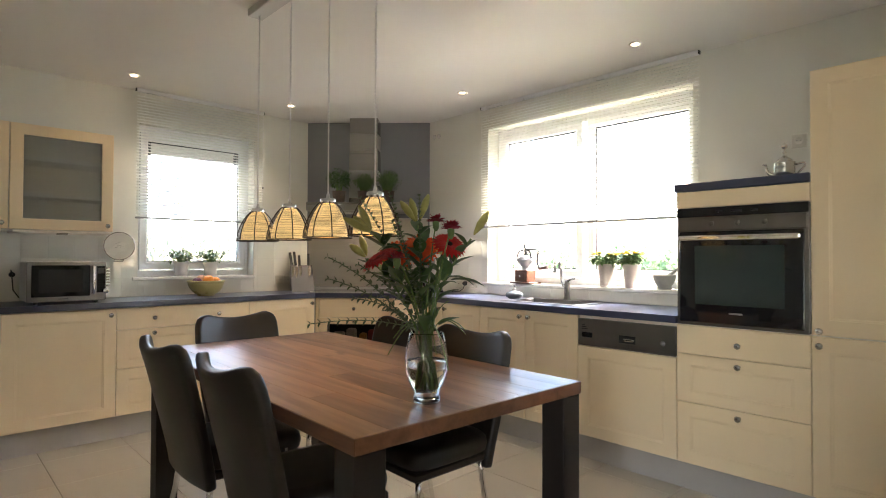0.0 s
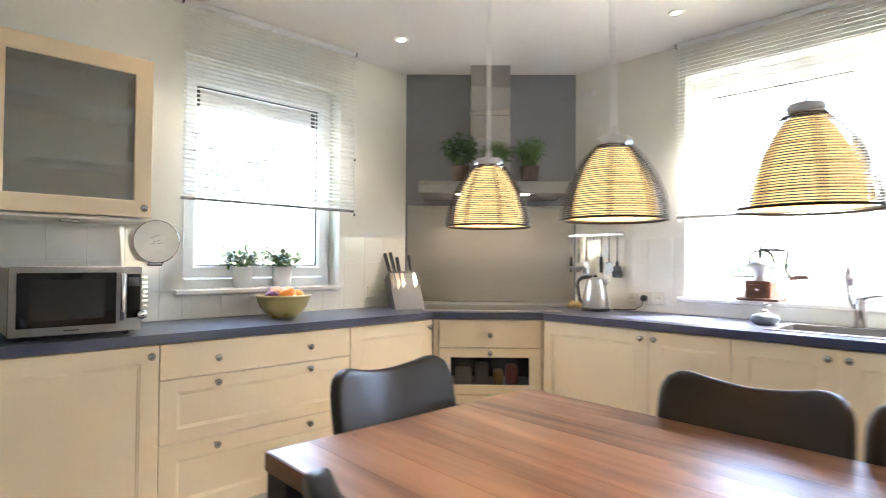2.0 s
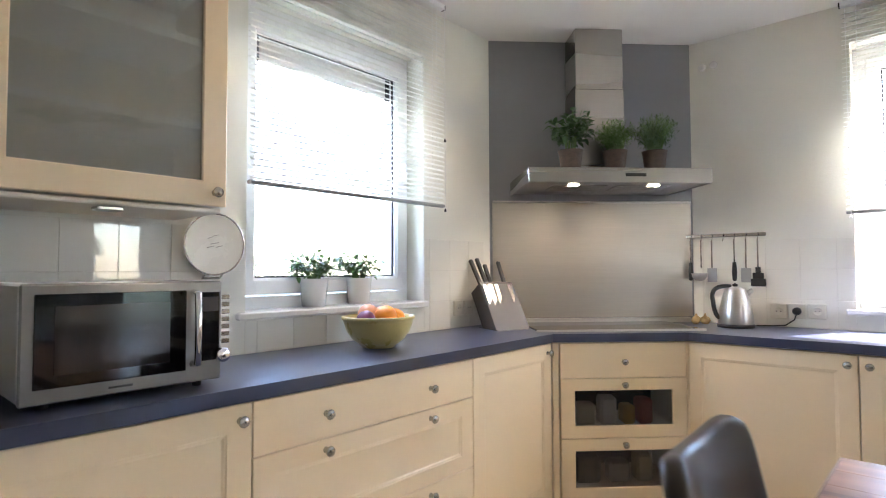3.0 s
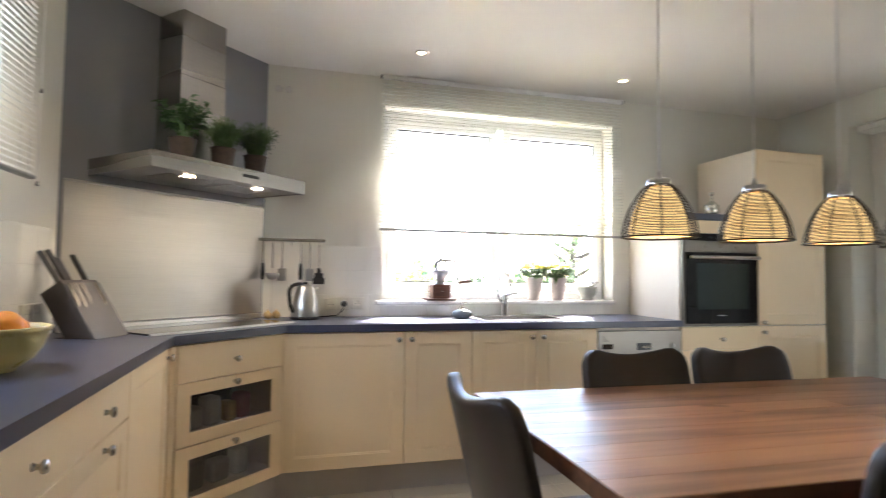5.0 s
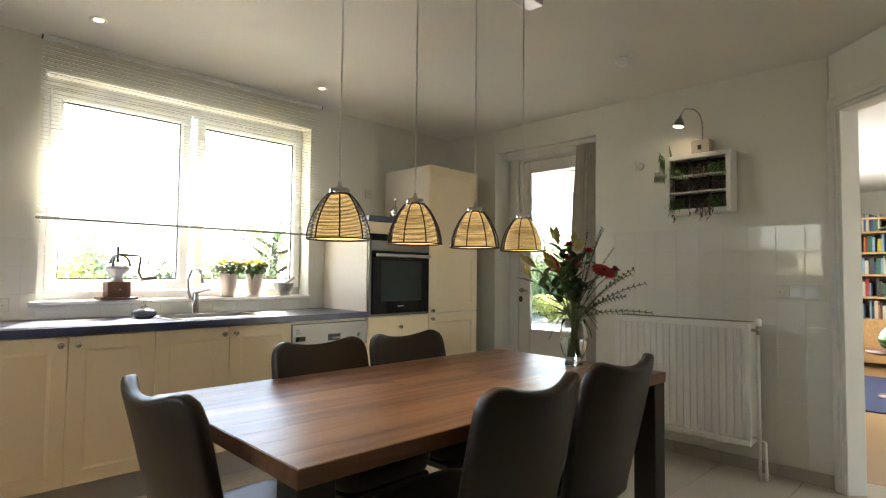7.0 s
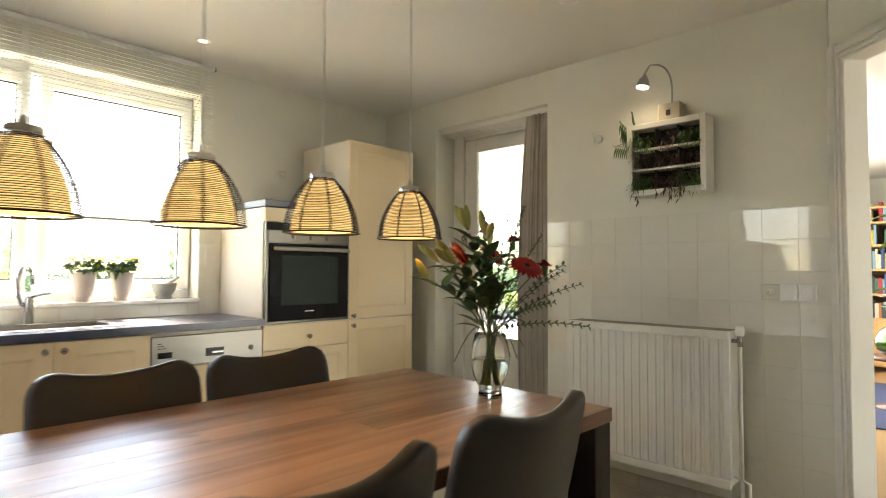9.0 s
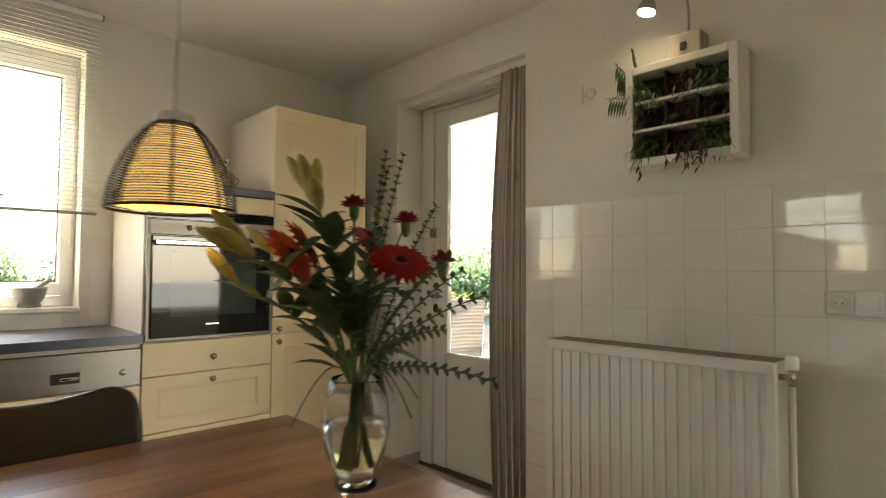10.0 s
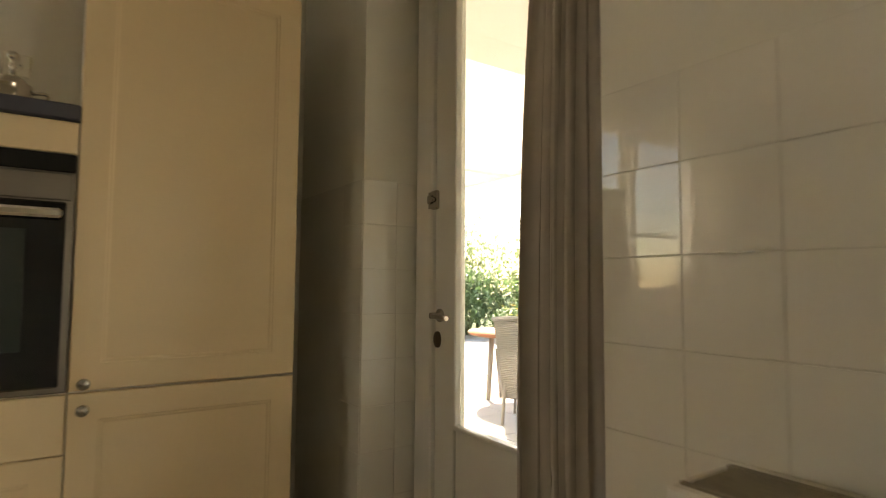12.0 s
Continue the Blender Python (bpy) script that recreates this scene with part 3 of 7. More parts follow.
# packets behind the glazed fronts
packs = [(0.16, 0.48, 0.10, 0.10, (0.55, 0.52, 0.46)), (0.27, 0.48, 0.08, 0.13, (0.65, 0.63, 0.60)), (0.37, 0.48, 0.06, 0.09, (0.62, 0.33, 0.05)), (0.45, 0.48, 0.07, 0.12, (0.45, 0.08, 0.06)),
         (0.17, 0.21, 0.12, 0.12, (0.10, 0.09, 0.09)), (0.32, 0.21, 0.10, 0.10, (0.20, 0.18, 0.17)), (0.44, 0.21, 0.08, 0.13, (0.30, 0.27, 0.22))]
for i, (px, pz, pw, ph, col) in enumerate(packs):
    bm = bmesh.new()
    box(bm, (px - pw / 2, 0.06, pz), (px + pw / 2, 0.14, pz + ph), 0.012)
    solid("food_packet", bm, mat("packet", col, 0.5, var=0.2), "food packet behind the glazed drawer front", "packet", "packets", m=CORNER)
bm = bmesh.new()
box(bm, (0.03, 0.03, 0.462), (CW - 0.03, 0.34, 0.478))
box(bm, (0.03, 0.03, 0.19), (CW - 0.03, 0.34, 0.208))
part("drawer_bottom", bm, CREAM_SIDE, c)

# east run
c = thing("base_cabinet", east(4.938), "cream base cabinet with two framed doors", "cabinet", U)
W = 4.938 - 3.905
carcass(c, W, DE, BASE0, BASE1)
front(c, "door", 0, 4.938 - 4.291, BASE0, BASE1, [(4.938 - 4.291 - 0.035, BASE1 - 0.042)])
front(c, "door", 4.938 - 4.291, W, BASE0, BASE1, [(4.938 - 4.291 + 0.035, BASE1 - 0.042)])
c = thing("sink_cabinet", east(3.905), "cream sink cabinet with two framed doors", "cabinet", U)
carcass(c, 0.80, DE, BASE0, 0.70)
front(c, "door", 0, 0.40, BASE0, BASE1, [(0.40 - 0.035, BASE1 - 0.042)])
front(c, "door", 0.40, 0.80, BASE0, BASE1, [(0.435, BASE1 - 0.042)])
dw = thing("dishwasher", east(3.105), "built-in dishwasher with steel panel and cream door", "dishwasher")
carcass(dw, 0.597, DE, BASE0, BASE1)
front(dw, "door", 0, 0.597, BASE0, 0.700)
bm = bmesh.new()
box(bm, (0.002, -0.022, 0.704), (0.595, 0, 0.862), 0.004)
pn = part("control_panel", bm, mat("dishwasher_steel", (0.30, 0.28, 0.25), 0.36, metal=1.0, var=0.08, stretch=(0.1, 0.1, 3.0)), dw, "brushed steel control panel")
bm = bmesh.new()
box(bm, (0.27, -0.0235, 0.742), (0.37, -0.021, 0.785), 0.002)
part("grip_recess", bm, BLACK, pn)
bm = bmesh.new()
box(bm, (0.03, -0.0235, 0.752), (0.10, -0.021, 0.782), 0.002)
part("display", bm, BLACK_GLASS, pn)
bm = bmesh.new()
box(bm, (0.30, -0.034, 0.756), (0.365, -0.0236, 0.768), 0.003)
part("door_grip", bm, CHROME, pn)
bm = bmesh.new()
lathe(bm, [(0, 0), (0.014, 0), (0.012, 0.008), (0, 0.009)], 16, m=pose(0.525, -0.022, 0.765, 90))
part("dial", bm, STEEL_DARK, pn)
bm = bmesh.new()
for k in range(3):
    box(bm, (0.03, -0.0232, 0.800 + 0.012 * k), (0.07 - 0.01 * k, -0.021, 0.804 + 0.012 * k))
part("printed_marks", bm, BLACK, pn)

# oven housing
ov = thing("oven_cabinet", east(2.507), "cream oven housing with three drawers under the oven", "cabinet", U)
carcass(ov, 0.602, DE, BASE0, 1.564)
front(ov, "drawer_front", 0, 0.602, 0.729, 0.878, [(0.301, 0.797)], flat=True)
front(ov, "drawer_front", 0, 0.602, 0.481, 0.729, [(0.301, 0.694)])
front(ov, "drawer_front", 0, 0.602, BASE0, 0.481, [(0.301, 0.446)])
front(ov, "top_panel", 0, 0.602, 1.480, 1.566, flat=True)
bm = bmesh.new()
box(bm, (-0.006, -0.032, 1.5665), (0.603, DE + 0.008, 1.608), 0.004)
part("top_board", bm, WORKTOP, ov, "dark slate laminate board")
o = thing("oven", east(2.505), "built-in black glass oven with steel frame", "oven")
bm = bmesh.new()
box(bm, (0.004, -0.024, 0.882), (0.598, -0.0005, 1.478), 0.004)
part("frame", bm, DULL_STEEL, o)
bm = bmesh.new()
box(bm, (0.006, -0.030, 1.432), (0.596, -0.0245, 1.478), 0.002)
cp = part("control_strip", bm, BLACK_GLASS, o)
for x, w in ((0.20, 0.03), (0.27, 0.05), (0.36, 0.03)):
    one_box("display_mark", (x, -0.0312, 1.450), (x + w, -0.0302, 1.460), BLACK, cp)
bm = bmesh.new()
box(bm, (0.012, -0.031, 1.360), (0.590, -0.0245, 1.429), 0.003)
sp = part("steel_panel", bm, DULL_STEEL, o)
for x in (0.16, 0.28, 0.40):
    bm = bmesh.new()
    lathe(bm, [(0, 0), (0.013, 0), (0.012, 0.004), (0, 0.005)], 14, m=pose(x + 0.02, -0.031, 1.396, 90))
    part("touch_button", bm, DULL_STEEL, sp)
bm = bmesh.new()
box(bm, (0.022, -0.038, 0.898), (0.580, -0.0245, 1.356), 0.004)
dr = part("oven_door", bm, BLACK_GLASS, o)
bm = bmesh.new()
box(bm, (0.10, -0.0388, 0.990), (0.502, -0.0375, 1.285))
part("oven_window", bm, mat("oven_window_glass", (0.035, 0.045, 0.043), 0.05, rough_var=0.01), dr)
bm = bmesh.new()
box(bm, (0.262, -0.0388, 0.948), (0.322, -0.0378, 0.955))
part("maker_mark", bm, STEEL, dr)
bm = bmesh.new()
box(bm, (0.03, -0.076, 1.312), (0.572, -0.062, 1.336), 0.006)
for x in (0.06, 0.55):
    tube(bm, [(x, -0.036, 1.324), (x, -0.066, 1.324)], 0.008)
part("handle", bm, CHROME, dr, "flat steel bar handle")

# tall unit
tl = thing("tall_cabinet", east(1.905), "tall cream cabinet with a door above and below", "cabinet")
carcass(tl, 0.577, DE, BASE0, 2.062)
front(tl, "door", 0, 0.577, 0.882, 2.064, [(0.033, 0.902)])
front(tl, "door", 0, 0.577, BASE0, 0.878, [(0.033, 0.837)])

# plinths
bm = bmesh.new()
box(bm, (0.335, FRONT_N + 0.07, 0.0), (3.06, FRONT_N + 0.088, BASE0 - 0.002))
box(bm, (FRONT_E + 0.07, 1.312, 0.0), (FRONT_E + 0.088, 4.95, BASE0 - 0.002))
solid("plinth", bm, PLINTH, "grey-beige plinth board under the units", "plinth", kind="structure")
bm = bmesh.new()
box(bm, (-0.06, 0.075, 0.001), (CW + 0.06, 0.09, BASE0 - 0.004))
solid("plinth", bm, PLINTH, "grey-beige plinth board under the corner unit", "plinth", kind="structure", m=CORNER)

# worktop with a hole for the sink: slabs joined edge to edge
SINK = (3.60, 3.22, 3.93, 3.78)     # x0, y0, x1, y1
e1, e2 = FRONT_E - 0.035, FRONT_N - 0.035
ca, cb = corner(CS - 0.36, CD - 0.030), corner(CS + 0.36, CD - 0.030)


def slab(bm, poly, z0, z1):
    lo, hi = [bm.verts.new((x, y, z0)) for x, y in poly], [bm.verts.new((x, y, z1)) for x, y in poly]
    bm.faces.new(hi), bm.faces.new(lo[::-1])
    for i in range(len(poly)):
        j = (i + 1) % len(poly)
        bm.faces.new((lo[i], lo[j], hi[j], hi[i]))


bm = bmesh.new()
yb = ca[0] + ca[1] - e2          # where the slanting front meets the north front
xb = cb[0] + cb[1] - e1
slab(bm, [(0.335, e2), (yb, e2), (e1, xb), (WALL_E - 0.002, xb), (WALL_E - 0.002, WALL_N - 0.002), (0.335, WALL_N - 0.002)], BASE1 + 0.004, TOP)
bmesh.ops.recalc_face_normals(bm, faces=bm.faces)
wt = solid("worktop", bm, WORKTOP, "dark slate-look laminate worktop in a corner run", "worktop")
bm = bmesh.new()
o_, i_ = [(e1, 2.507), (WALL_E - 0.002, 2.507), (WALL_E - 0.002, xb), (e1, xb)], [(SINK[0], SINK[1]), (SINK[2], SINK[1]), (SINK[2], SINK[3]), (SINK[0], SINK[3])]
rings = [[bm.verts.new((x, y, z)) for x, y in poly] for poly, z in ((o_, BASE1 + 0.004), (o_, TOP), (i_, TOP), (i_, BASE1 + 0.004))]
for a, b in zip(rings, rings[1:] + rings[:1]):
    for i in range(4):
        bm.faces.new((a[i], a[(i + 1) % 4], b[(i + 1) % 4], b[i]))
bmesh.ops.recalc_face_normals(bm, faces=bm.faces)
part("slab", bm, WORKTOP, wt)

# wall cabinets
def wall_cabinet(x, w, glazed, label):
    t = thing("wall_cabinet", pose(x, 5.57, 0), label, "cabinet")
    d = WALL_N - 5.57 - 0.004
    carcass(t, w, d, 1.395, 2.052, open_front=glazed)
    front(t, "door", 0, w, 1.39, 2.055, [(w - 0.035, 1.428)], glass_panel=FROST if glazed else False)
    if glazed:
        bm = bmesh.new()
        for z in (1.60, 1.83):
            box(bm, (0.02, -0.006, z), (w - 0.02, d - 0.02, z + 0.020))
        part("shelf", bm, WHITE_PVC, t)
    bm = bmesh.new()
    box(bm, (0.02, 0.0, 1.374), (w - 0.005, d, 1.388), 0.004)
    part("light_pelmet", bm, CREAM_SIDE, t)
    bm = bmesh.new()
    box(bm, (w * 0.5 - 0.03, 0.01, 1.362), (w * 0.5 + 0.03, 0.06, 1.373), 0.003)
    part("under_light", bm, NICKEL, t)
    return t


FROST = glass("frosted_pane", (0.66, 0.67, 0.61), 0.11)
FROST.node_tree.nodes["Principled BSDF"].inputs["Transmission Weight"].default_value = 0.72
wall_cabinet(0.980, 0.565, True, "cream wall cabinet with a frosted glass door")
wall_cabinet(0.378, 0.60, False, "cream wall cabinet with a framed door")

# ---- dining table ----
TX0, TX1, TY0, TY1, TZ = 1.400, 2.398, 2.408, 4.262, 0.76
tb = thing("dining_table", pose(1.91, 3.333, 0, 0, 0, -1.4) @ Matrix.Translation((-1.899, -3.335, 0)), "walnut plank dining table with broad dark legs", "table")
NB = 9
bw = (TX1 - TX0 - 0.008) / NB
for i in range(NB):
    cuts = [TY0 + 0.004] + sorted(random.uniform(TY0 + 0.4, TY1 - 0.4) for _ in range(i % 2)) + [TY1 - 0.004]
    for a, b in zip(cuts, cuts[1:]):
        bm = bmesh.new()
        box(bm, (TX0 + 0.004 + i * bw + 0.0002, a + 0.0002, TZ - 0.045), (TX0 + 0.004 + (i + 1) * bw - 0.0002, b - 0.0002, TZ), 0.0006)
        part("plank", bm, TABLE_WOOD, tb)
# thin strips added round the planks: dark walnut, darkened further as shaded sides
for lo, hi in (((TX0, TY0, TZ - 0.045), (TX0 + 0.004, TY1, TZ - 0.001)), ((TX1 - 0.004, TY0, TZ - 0.045), (TX1, TY1, TZ - 0.001)), ((TX0 + 0.004, TY0, TZ - 0.045), (TX1 - 0.004, TY0 + 0.004, TZ - 0.001)), ((TX0 + 0.004, TY1 - 0.004, TZ - 0.045), (TX1 - 0.004, TY1, TZ - 0.001))):
    one_box("edge_band", lo, hi, SHADED_EDGE_WOOD, tb, 0.001, "dark walnut table edge, coloured darker for its shade")
LEG = 0.10
for x in (TX0 + 0.004, TX1 - LEG - 0.004):
    for y in (TY0 + 0.004, TY1 - LEG - 0.004):
        one_box("leg", (x, y, 0.002), (x + LEG, y + LEG, TZ - 0.0455), BLACK_LEG, tb, 0.004)
bm = bmesh.new()
for lo, hi in (((TX0 + 0.16, TY0 + 0.14, TZ - 0.10), (TX1 - 0.16, TY0 + 0.165, TZ - 0.046)), ((TX0 + 0.16, TY1 - 0.165, TZ - 0.10), (TX1 - 0.16, TY1 - 0.14, TZ - 0.046)),
               ((TX0 + 0.135, TY0 + 0.14, TZ - 0.10), (TX0 + 0.16, TY1 - 0.14, TZ - 0.046)), ((TX1 - 0.16, TY0 + 0.14, TZ - 0.10), (TX1 - 0.135, TY1 - 0.14, TZ - 0.046))):
    box(bm, lo, hi, 0.003)
part("apron", bm, BLACK_LEG, tb)


# ---- chairs ----
def chair(m, label):
    """Upholstered chair; the sitter faces +y, origin on the floor under the seat's middle."""
    t = thing("dining_chair", m, label, "chair", "chairs round the table")
    bm = bmesh.new()
    nu, nv = 14, 18
    rows = []
    for j in range(nv + 1):
        v = j / nv
        z = 0.33 + v * 0.562
        yb = -0.190 - 0.150 * v ** 1.35 - 0.012 * math.sin(v * math.pi)
        hw = 0.221 + 0.031 * math.sin(min(1, v * 1.15) * math.pi * 0.55) - 0.012 * v
        row = []
        for i in range(nu + 1):
            u = -1 + 2 * i / nu
            top = 0.0
            if v > 0.75:
                k = (v - 0.75) / 0.25
                top = k * (0.050 * abs(u) ** 1.9 - 0.026) - k * k * 0.040 * max(0.0, abs(u) - 0.82) / 0.18
            hwv = hw - (0.018 * ((v - 0.86) / 0.14) ** 2 if v > 0.86 else 0)
            row.append(bm.verts.new((u * hwv, yb + 0.055 * u * u * (0.35 + 0.65 * v), z + top)))
        rows.append(row)
    for a, b in zip(rows, rows[1:]):
        for i in range(nu):
            bm.faces.new((a[i], a[i + 1], b[i + 1], b[i])).smooth = True
    back = part("backrest", bm, LEATHER, t, smooth=True)
    s = back.modifiers.new("thick", "SOLIDIFY")
    s.thickness, s.offset = 0.042, 0.0
    s = back.modifiers.new("soft", "BEVEL")
    s.width, s.segments, s.limit_method = 0.014, 3, "ANGLE"
    bm = bmesh.new()
    n = 16
    rings = []
    for k, (ins, z) in enumerate(((0.03, 0.395), (0.004, 0.41), (0.0, 0.435), (0.004, 0.462), (0.022, 0.476), (0.06, 0.482))):
        ring = []
        for i in range(4 * n):
            a = 2 * math.pi * i / (4 * n)
            cx_, sy_ = math.cos(a), math.sin(a)
            e = 0.38
            x = math.copysign(abs(cx_) ** e, cx_) * (0.222 - ins)
            y = math.copysign(abs(sy_) ** e, sy_) * (0.225 - ins)
            ring.append(bm.verts.new((x, y + 0.01, z)))
        rings.append(ring)
    for a, b in zip(rings, rings[1:]):
        for i in range(4 * n):
            bm.faces.new((a[i], a[(i + 1) % (4 * n)], b[(i + 1) % (4 * n)], b[i])).smooth = True
    bm.faces.new(rings[-1]), bm.faces.new(rings[0][::-1])
    part("seat", bm, LEATHER, t)
    one_box("seat_frame", (-0.20, -0.20, 0.36), (0.20, 0.215, 0.396), LEATHER, t, 0.008)
    for sx in (-1, 1):
        for sy in (-1, 1):
            bm = bmesh.new()
            tube(bm, arc((sx * 0.175, sy * 0.17 + 0.01, 0.37), (sx * 0.178, sy * 0.185 + 0.01, 0.18), (sx * 0.205, sy * (0.25 if sy < 0 else 0.215) + 0.01, 0.004), 6), 0.0125, 10, 0.010)
            part("leg", bm, CHROME, t, "chrome tube leg")
    bm = bmesh.new()
    box(bm, (0.226, 0.12, 0.405), (0.229, 0.13, 0.43))
    part("tag", bm, WHITE_PVC, t, "small sewn tag")
    return t


CH = chair(pose(1.575, 3.590, 0, 0, 0, -90), "dark brown leather dining chair with chrome legs, pushed under the table")
copy_thing(CH, pose(1.592, 3.005, 0, 0, 0, -91))
copy_thing(CH, pose(2.190, 3.535, 0, 0, 0, 90))
copy_thing(CH, pose(2.175, 3.035, 0, 0, 0, 89))
copy_thing(CH, pose(1.940, 4.110, 0, 0, 0, 182))


# ---- pendant lamps ----
WIRE = mat("brown_wire", (0.030, 0.018, 0.011), 0.55, var=0.1)


def reed_shade(name, lit, reed, strength):
    """A lit shade of pale paper behind uneven horizontal reeds."""
    m = glow(name, lit, strength, (0.80, 0.68, 0.40))
    n, l = m.node_tree.nodes, m.node_tree.links
    b = n["Principled BSDF"]
    tc, mp = n.new("ShaderNodeTexCoord"), n.new("ShaderNodeMapping")
    mp.inputs["Scale"].default_value = (2.0, 2.0, 380.0)
    l.new(tc.outputs["Object"], mp.inputs[0])
    no = n.new("ShaderNodeTexNoise")
    no.inputs["Scale"].default_value, no.inputs["Detail"].default_value = 1.0, 1.5
    l.new(mp.outputs[0], no.inputs["Vector"])
    cr = n.new("ShaderNodeValToRGB")
    cr.color_ramp.elements[0].position, cr.color_ramp.elements[1].position = 0.38, 0.50
    cr.color_ramp.elements[0].color, cr.color_ramp.elements[1].color = (*reed, 1), (*lit, 1)
    l.new(no.outputs[0], cr.inputs[0])
    l.new(cr.outputs[0], b.inputs["Emission Color"])
    l.new(cr.outputs[0], b.inputs["Base Color"])
    b.inputs["Roughness"].default_value = 0.7
    return m


SHADE = reed_shade("lit_reed_shade", (1.0, 0.70, 0.28), (0.36, 0.18, 0.05), 0.092)
BULB = glow("bulb", (1.0, 0.80, 0.45), 1.5)


LZ = 1.300                                     # height of the lower rims


def pendant(m):
    """Origin at the middle of the lower rim."""
    t = thing("pendant_lamp", m, "lit pendant lamp, brown wire bell round yellow shade", "lamp", "pendant lamps over the table")
    def rad(z):
        k = min(1.0, z / 0.150)
        return 0.031 + 0.066 * (1 - k ** 1.9) ** 0.85 + 0.004 * (1 - k)
    bm = bmesh.new()
    prof = [(rad(z) * 0.84 - 0.002, z) for z in [0.004 + 0.0105 * i for i in range(14)]]
    lathe(bm, prof, 28)
    sh = part("inner_shade", bm, SHADE, t, "glowing yellow inner shade", smooth=True)
    bm = bmesh.new()
    for i in range(34):
        z = 0.002 + i * 0.0044
        r = rad(z)
        tube(bm, [(r * math.cos(a), r * math.sin(a), z) for a in [2 * math.pi * k / 28 for k in range(29)]], 0.00085, 4, cap=False)
    tagged(part("wire_winding", bm, WIRE, t), kind="stuff")
    bm = bmesh.new()
    for k in range(8):
        a = 2 * math.pi * k / 8 + 0.2
        tube(bm, [(rad(z) * math.cos(a), rad(z) * math.sin(a), z) for z in [0.0165 * i for i in range(10)]], 0.0025, 5)
    tube(bm, [(0.101 * math.cos(a), 0.101 * math.sin(a), 0.001) for a in [2 * math.pi * k / 36 for k in range(37)]], 0.0026, 5, cap=False)
    part("wire_frame", bm, WIRE, t)
    bm = bmesh.new()
    lathe(bm, [(0.0, 0.140), (0.031, 0.140), (0.032, 0.143), (0.032, 0.162), (0.029, 0.165), (0.009, 0.167), (0.006, 0.182), (0.004, 0.187), (0.0, 0.187)], 20)
    part("cap", bm, CHROME, t, "chrome cap")
    bm = bmesh.new()
    tube(bm, [(0, 0, 0.185), (0, 0, CEIL - LZ - 0.04)], 0.0033, 6)
    part("cable", bm, mat("clear_cable", (0.80, 0.79, 0.76), 0.35), t)
    bm = bmesh.new()
    lathe(bm, [(0, 0.03), (0.018, 0.038), (0.026, 0.06), (0.02, 0.085), (0.012, 0.10), (0.012, 0.125), (0, 0.125)], 12)
    part("bulb", bm, BULB, t)
    return t


P1 = pendant(pose(1.82, 3.908, LZ))
for y in (3.578, 3.248, 2.920):
    copy_thing(P1, pose(1.82, y, LZ, 0, 0, random.uniform(0, 40)))
bm = bmesh.new()
box(bm, (1.78, 2.82, CEIL - 0.042), (1.86, 3.96, CEIL - 0.001), 0.004)
solid("lamp_canopy", bm, STEEL, "long brushed steel ceiling bar of the pendant lamps", "lamp")

# ---- hob, back panel and hood in the corner ----
WD = 6.436                                     # distance of the slanting back panel along the corner's axis


def cpose(s, d, z=0):
    x, y = corner(CS + s, d)
    return pose(x, y, z, 0, 0, -45)


bm = bmesh.new()
box(bm, (-0.66, 0.0, 0.0), (0.66, 0.03, CEIL))
solid("wall_corner", bm, GREY_PANEL, "slanting grey panel wall across the corner", "wall", kind="structure", m=cpose(0, WD))
bm = bmesh.new()
box(bm, (-0.545, -0.010, TOP + 0.03), (0.575, -0.002, 1.585), 0.001)
bp = solid("splashback", bm, PANEL_STEEL, "brushed stainless steel splashback behind the hob", "splashback", m=cpose(0, WD))
bm = bmesh.new()
box(bm, (-0.55, -0.045, TOP + 0.001), (0.55, -0.003, TOP + 0.028), 0.003)
part("ledge", bm, STEEL, bp)
bm = bmesh.new()
box(bm, (-0.545, -0.017, 1.580), (0.575, -0.0015, 1.592), 0.004)
part("top_lip", bm, STEEL, bp)
hob = thing("hob", cpose(0, CD + 0.035, TOP), "black ceramic hob with steel edge", "hob")
bm = bmesh.new()
box(bm, (-0.40, 0.005, 0.001), (0.40, 0.40, 0.009), 0.002)
part("glass_top", bm, BLACK_GLASS, hob)
bm = bmesh.new()
for lo, hi in (((-0.408, -0.002, 0.001), (0.408, 0.0045, 0.011)), ((-0.408, 0.4005, 0.001), (0.408, 0.408, 0.011))):
    box(bm, lo, hi, 0.001)
part("steel_trim", bm, STEEL, hob)
hood = thing("cooker_hood", cpose(0, 5.965), "stainless steel chimney cooker hood with two lit spots", "cooker hood")
HZ, HD = 1.622, WD - 5.965
bm = bmesh.new()
box(bm, (-0.443, 0.0, HZ), (0.443, 0.012, HZ + 0.072), 0.002)
box(bm, (-0.443, 0.012, HZ), (-0.433, HD, HZ + 0.072), 0.002)
box(bm, (0.433, 0.012, HZ), (0.443, HD, HZ + 0.072), 0.002)
box(bm, (-0.433, 0.012, HZ + 0.06), (0.433, HD, HZ + 0.071))
part("canopy", bm, HOOD_STEEL, hood)
bm = bmesh.new()
box(bm, (-0.433, 0.012, HZ + 0.004), (0.433, HD - 0.03, HZ + 0.012))
under = part("underside", bm, STEEL_DARK, hood)
for x in (-0.30, 0.02):
    for k in range(9):
        one_box("filter_slat", (x, 0.10 + 0.022 * k, HZ - 0.002), (x + 0.27, 0.112 + 0.022 * k, HZ + 0.0035), HOOD_STEEL, under, 0.001)
bm = bmesh.new()
d0 = 0.280
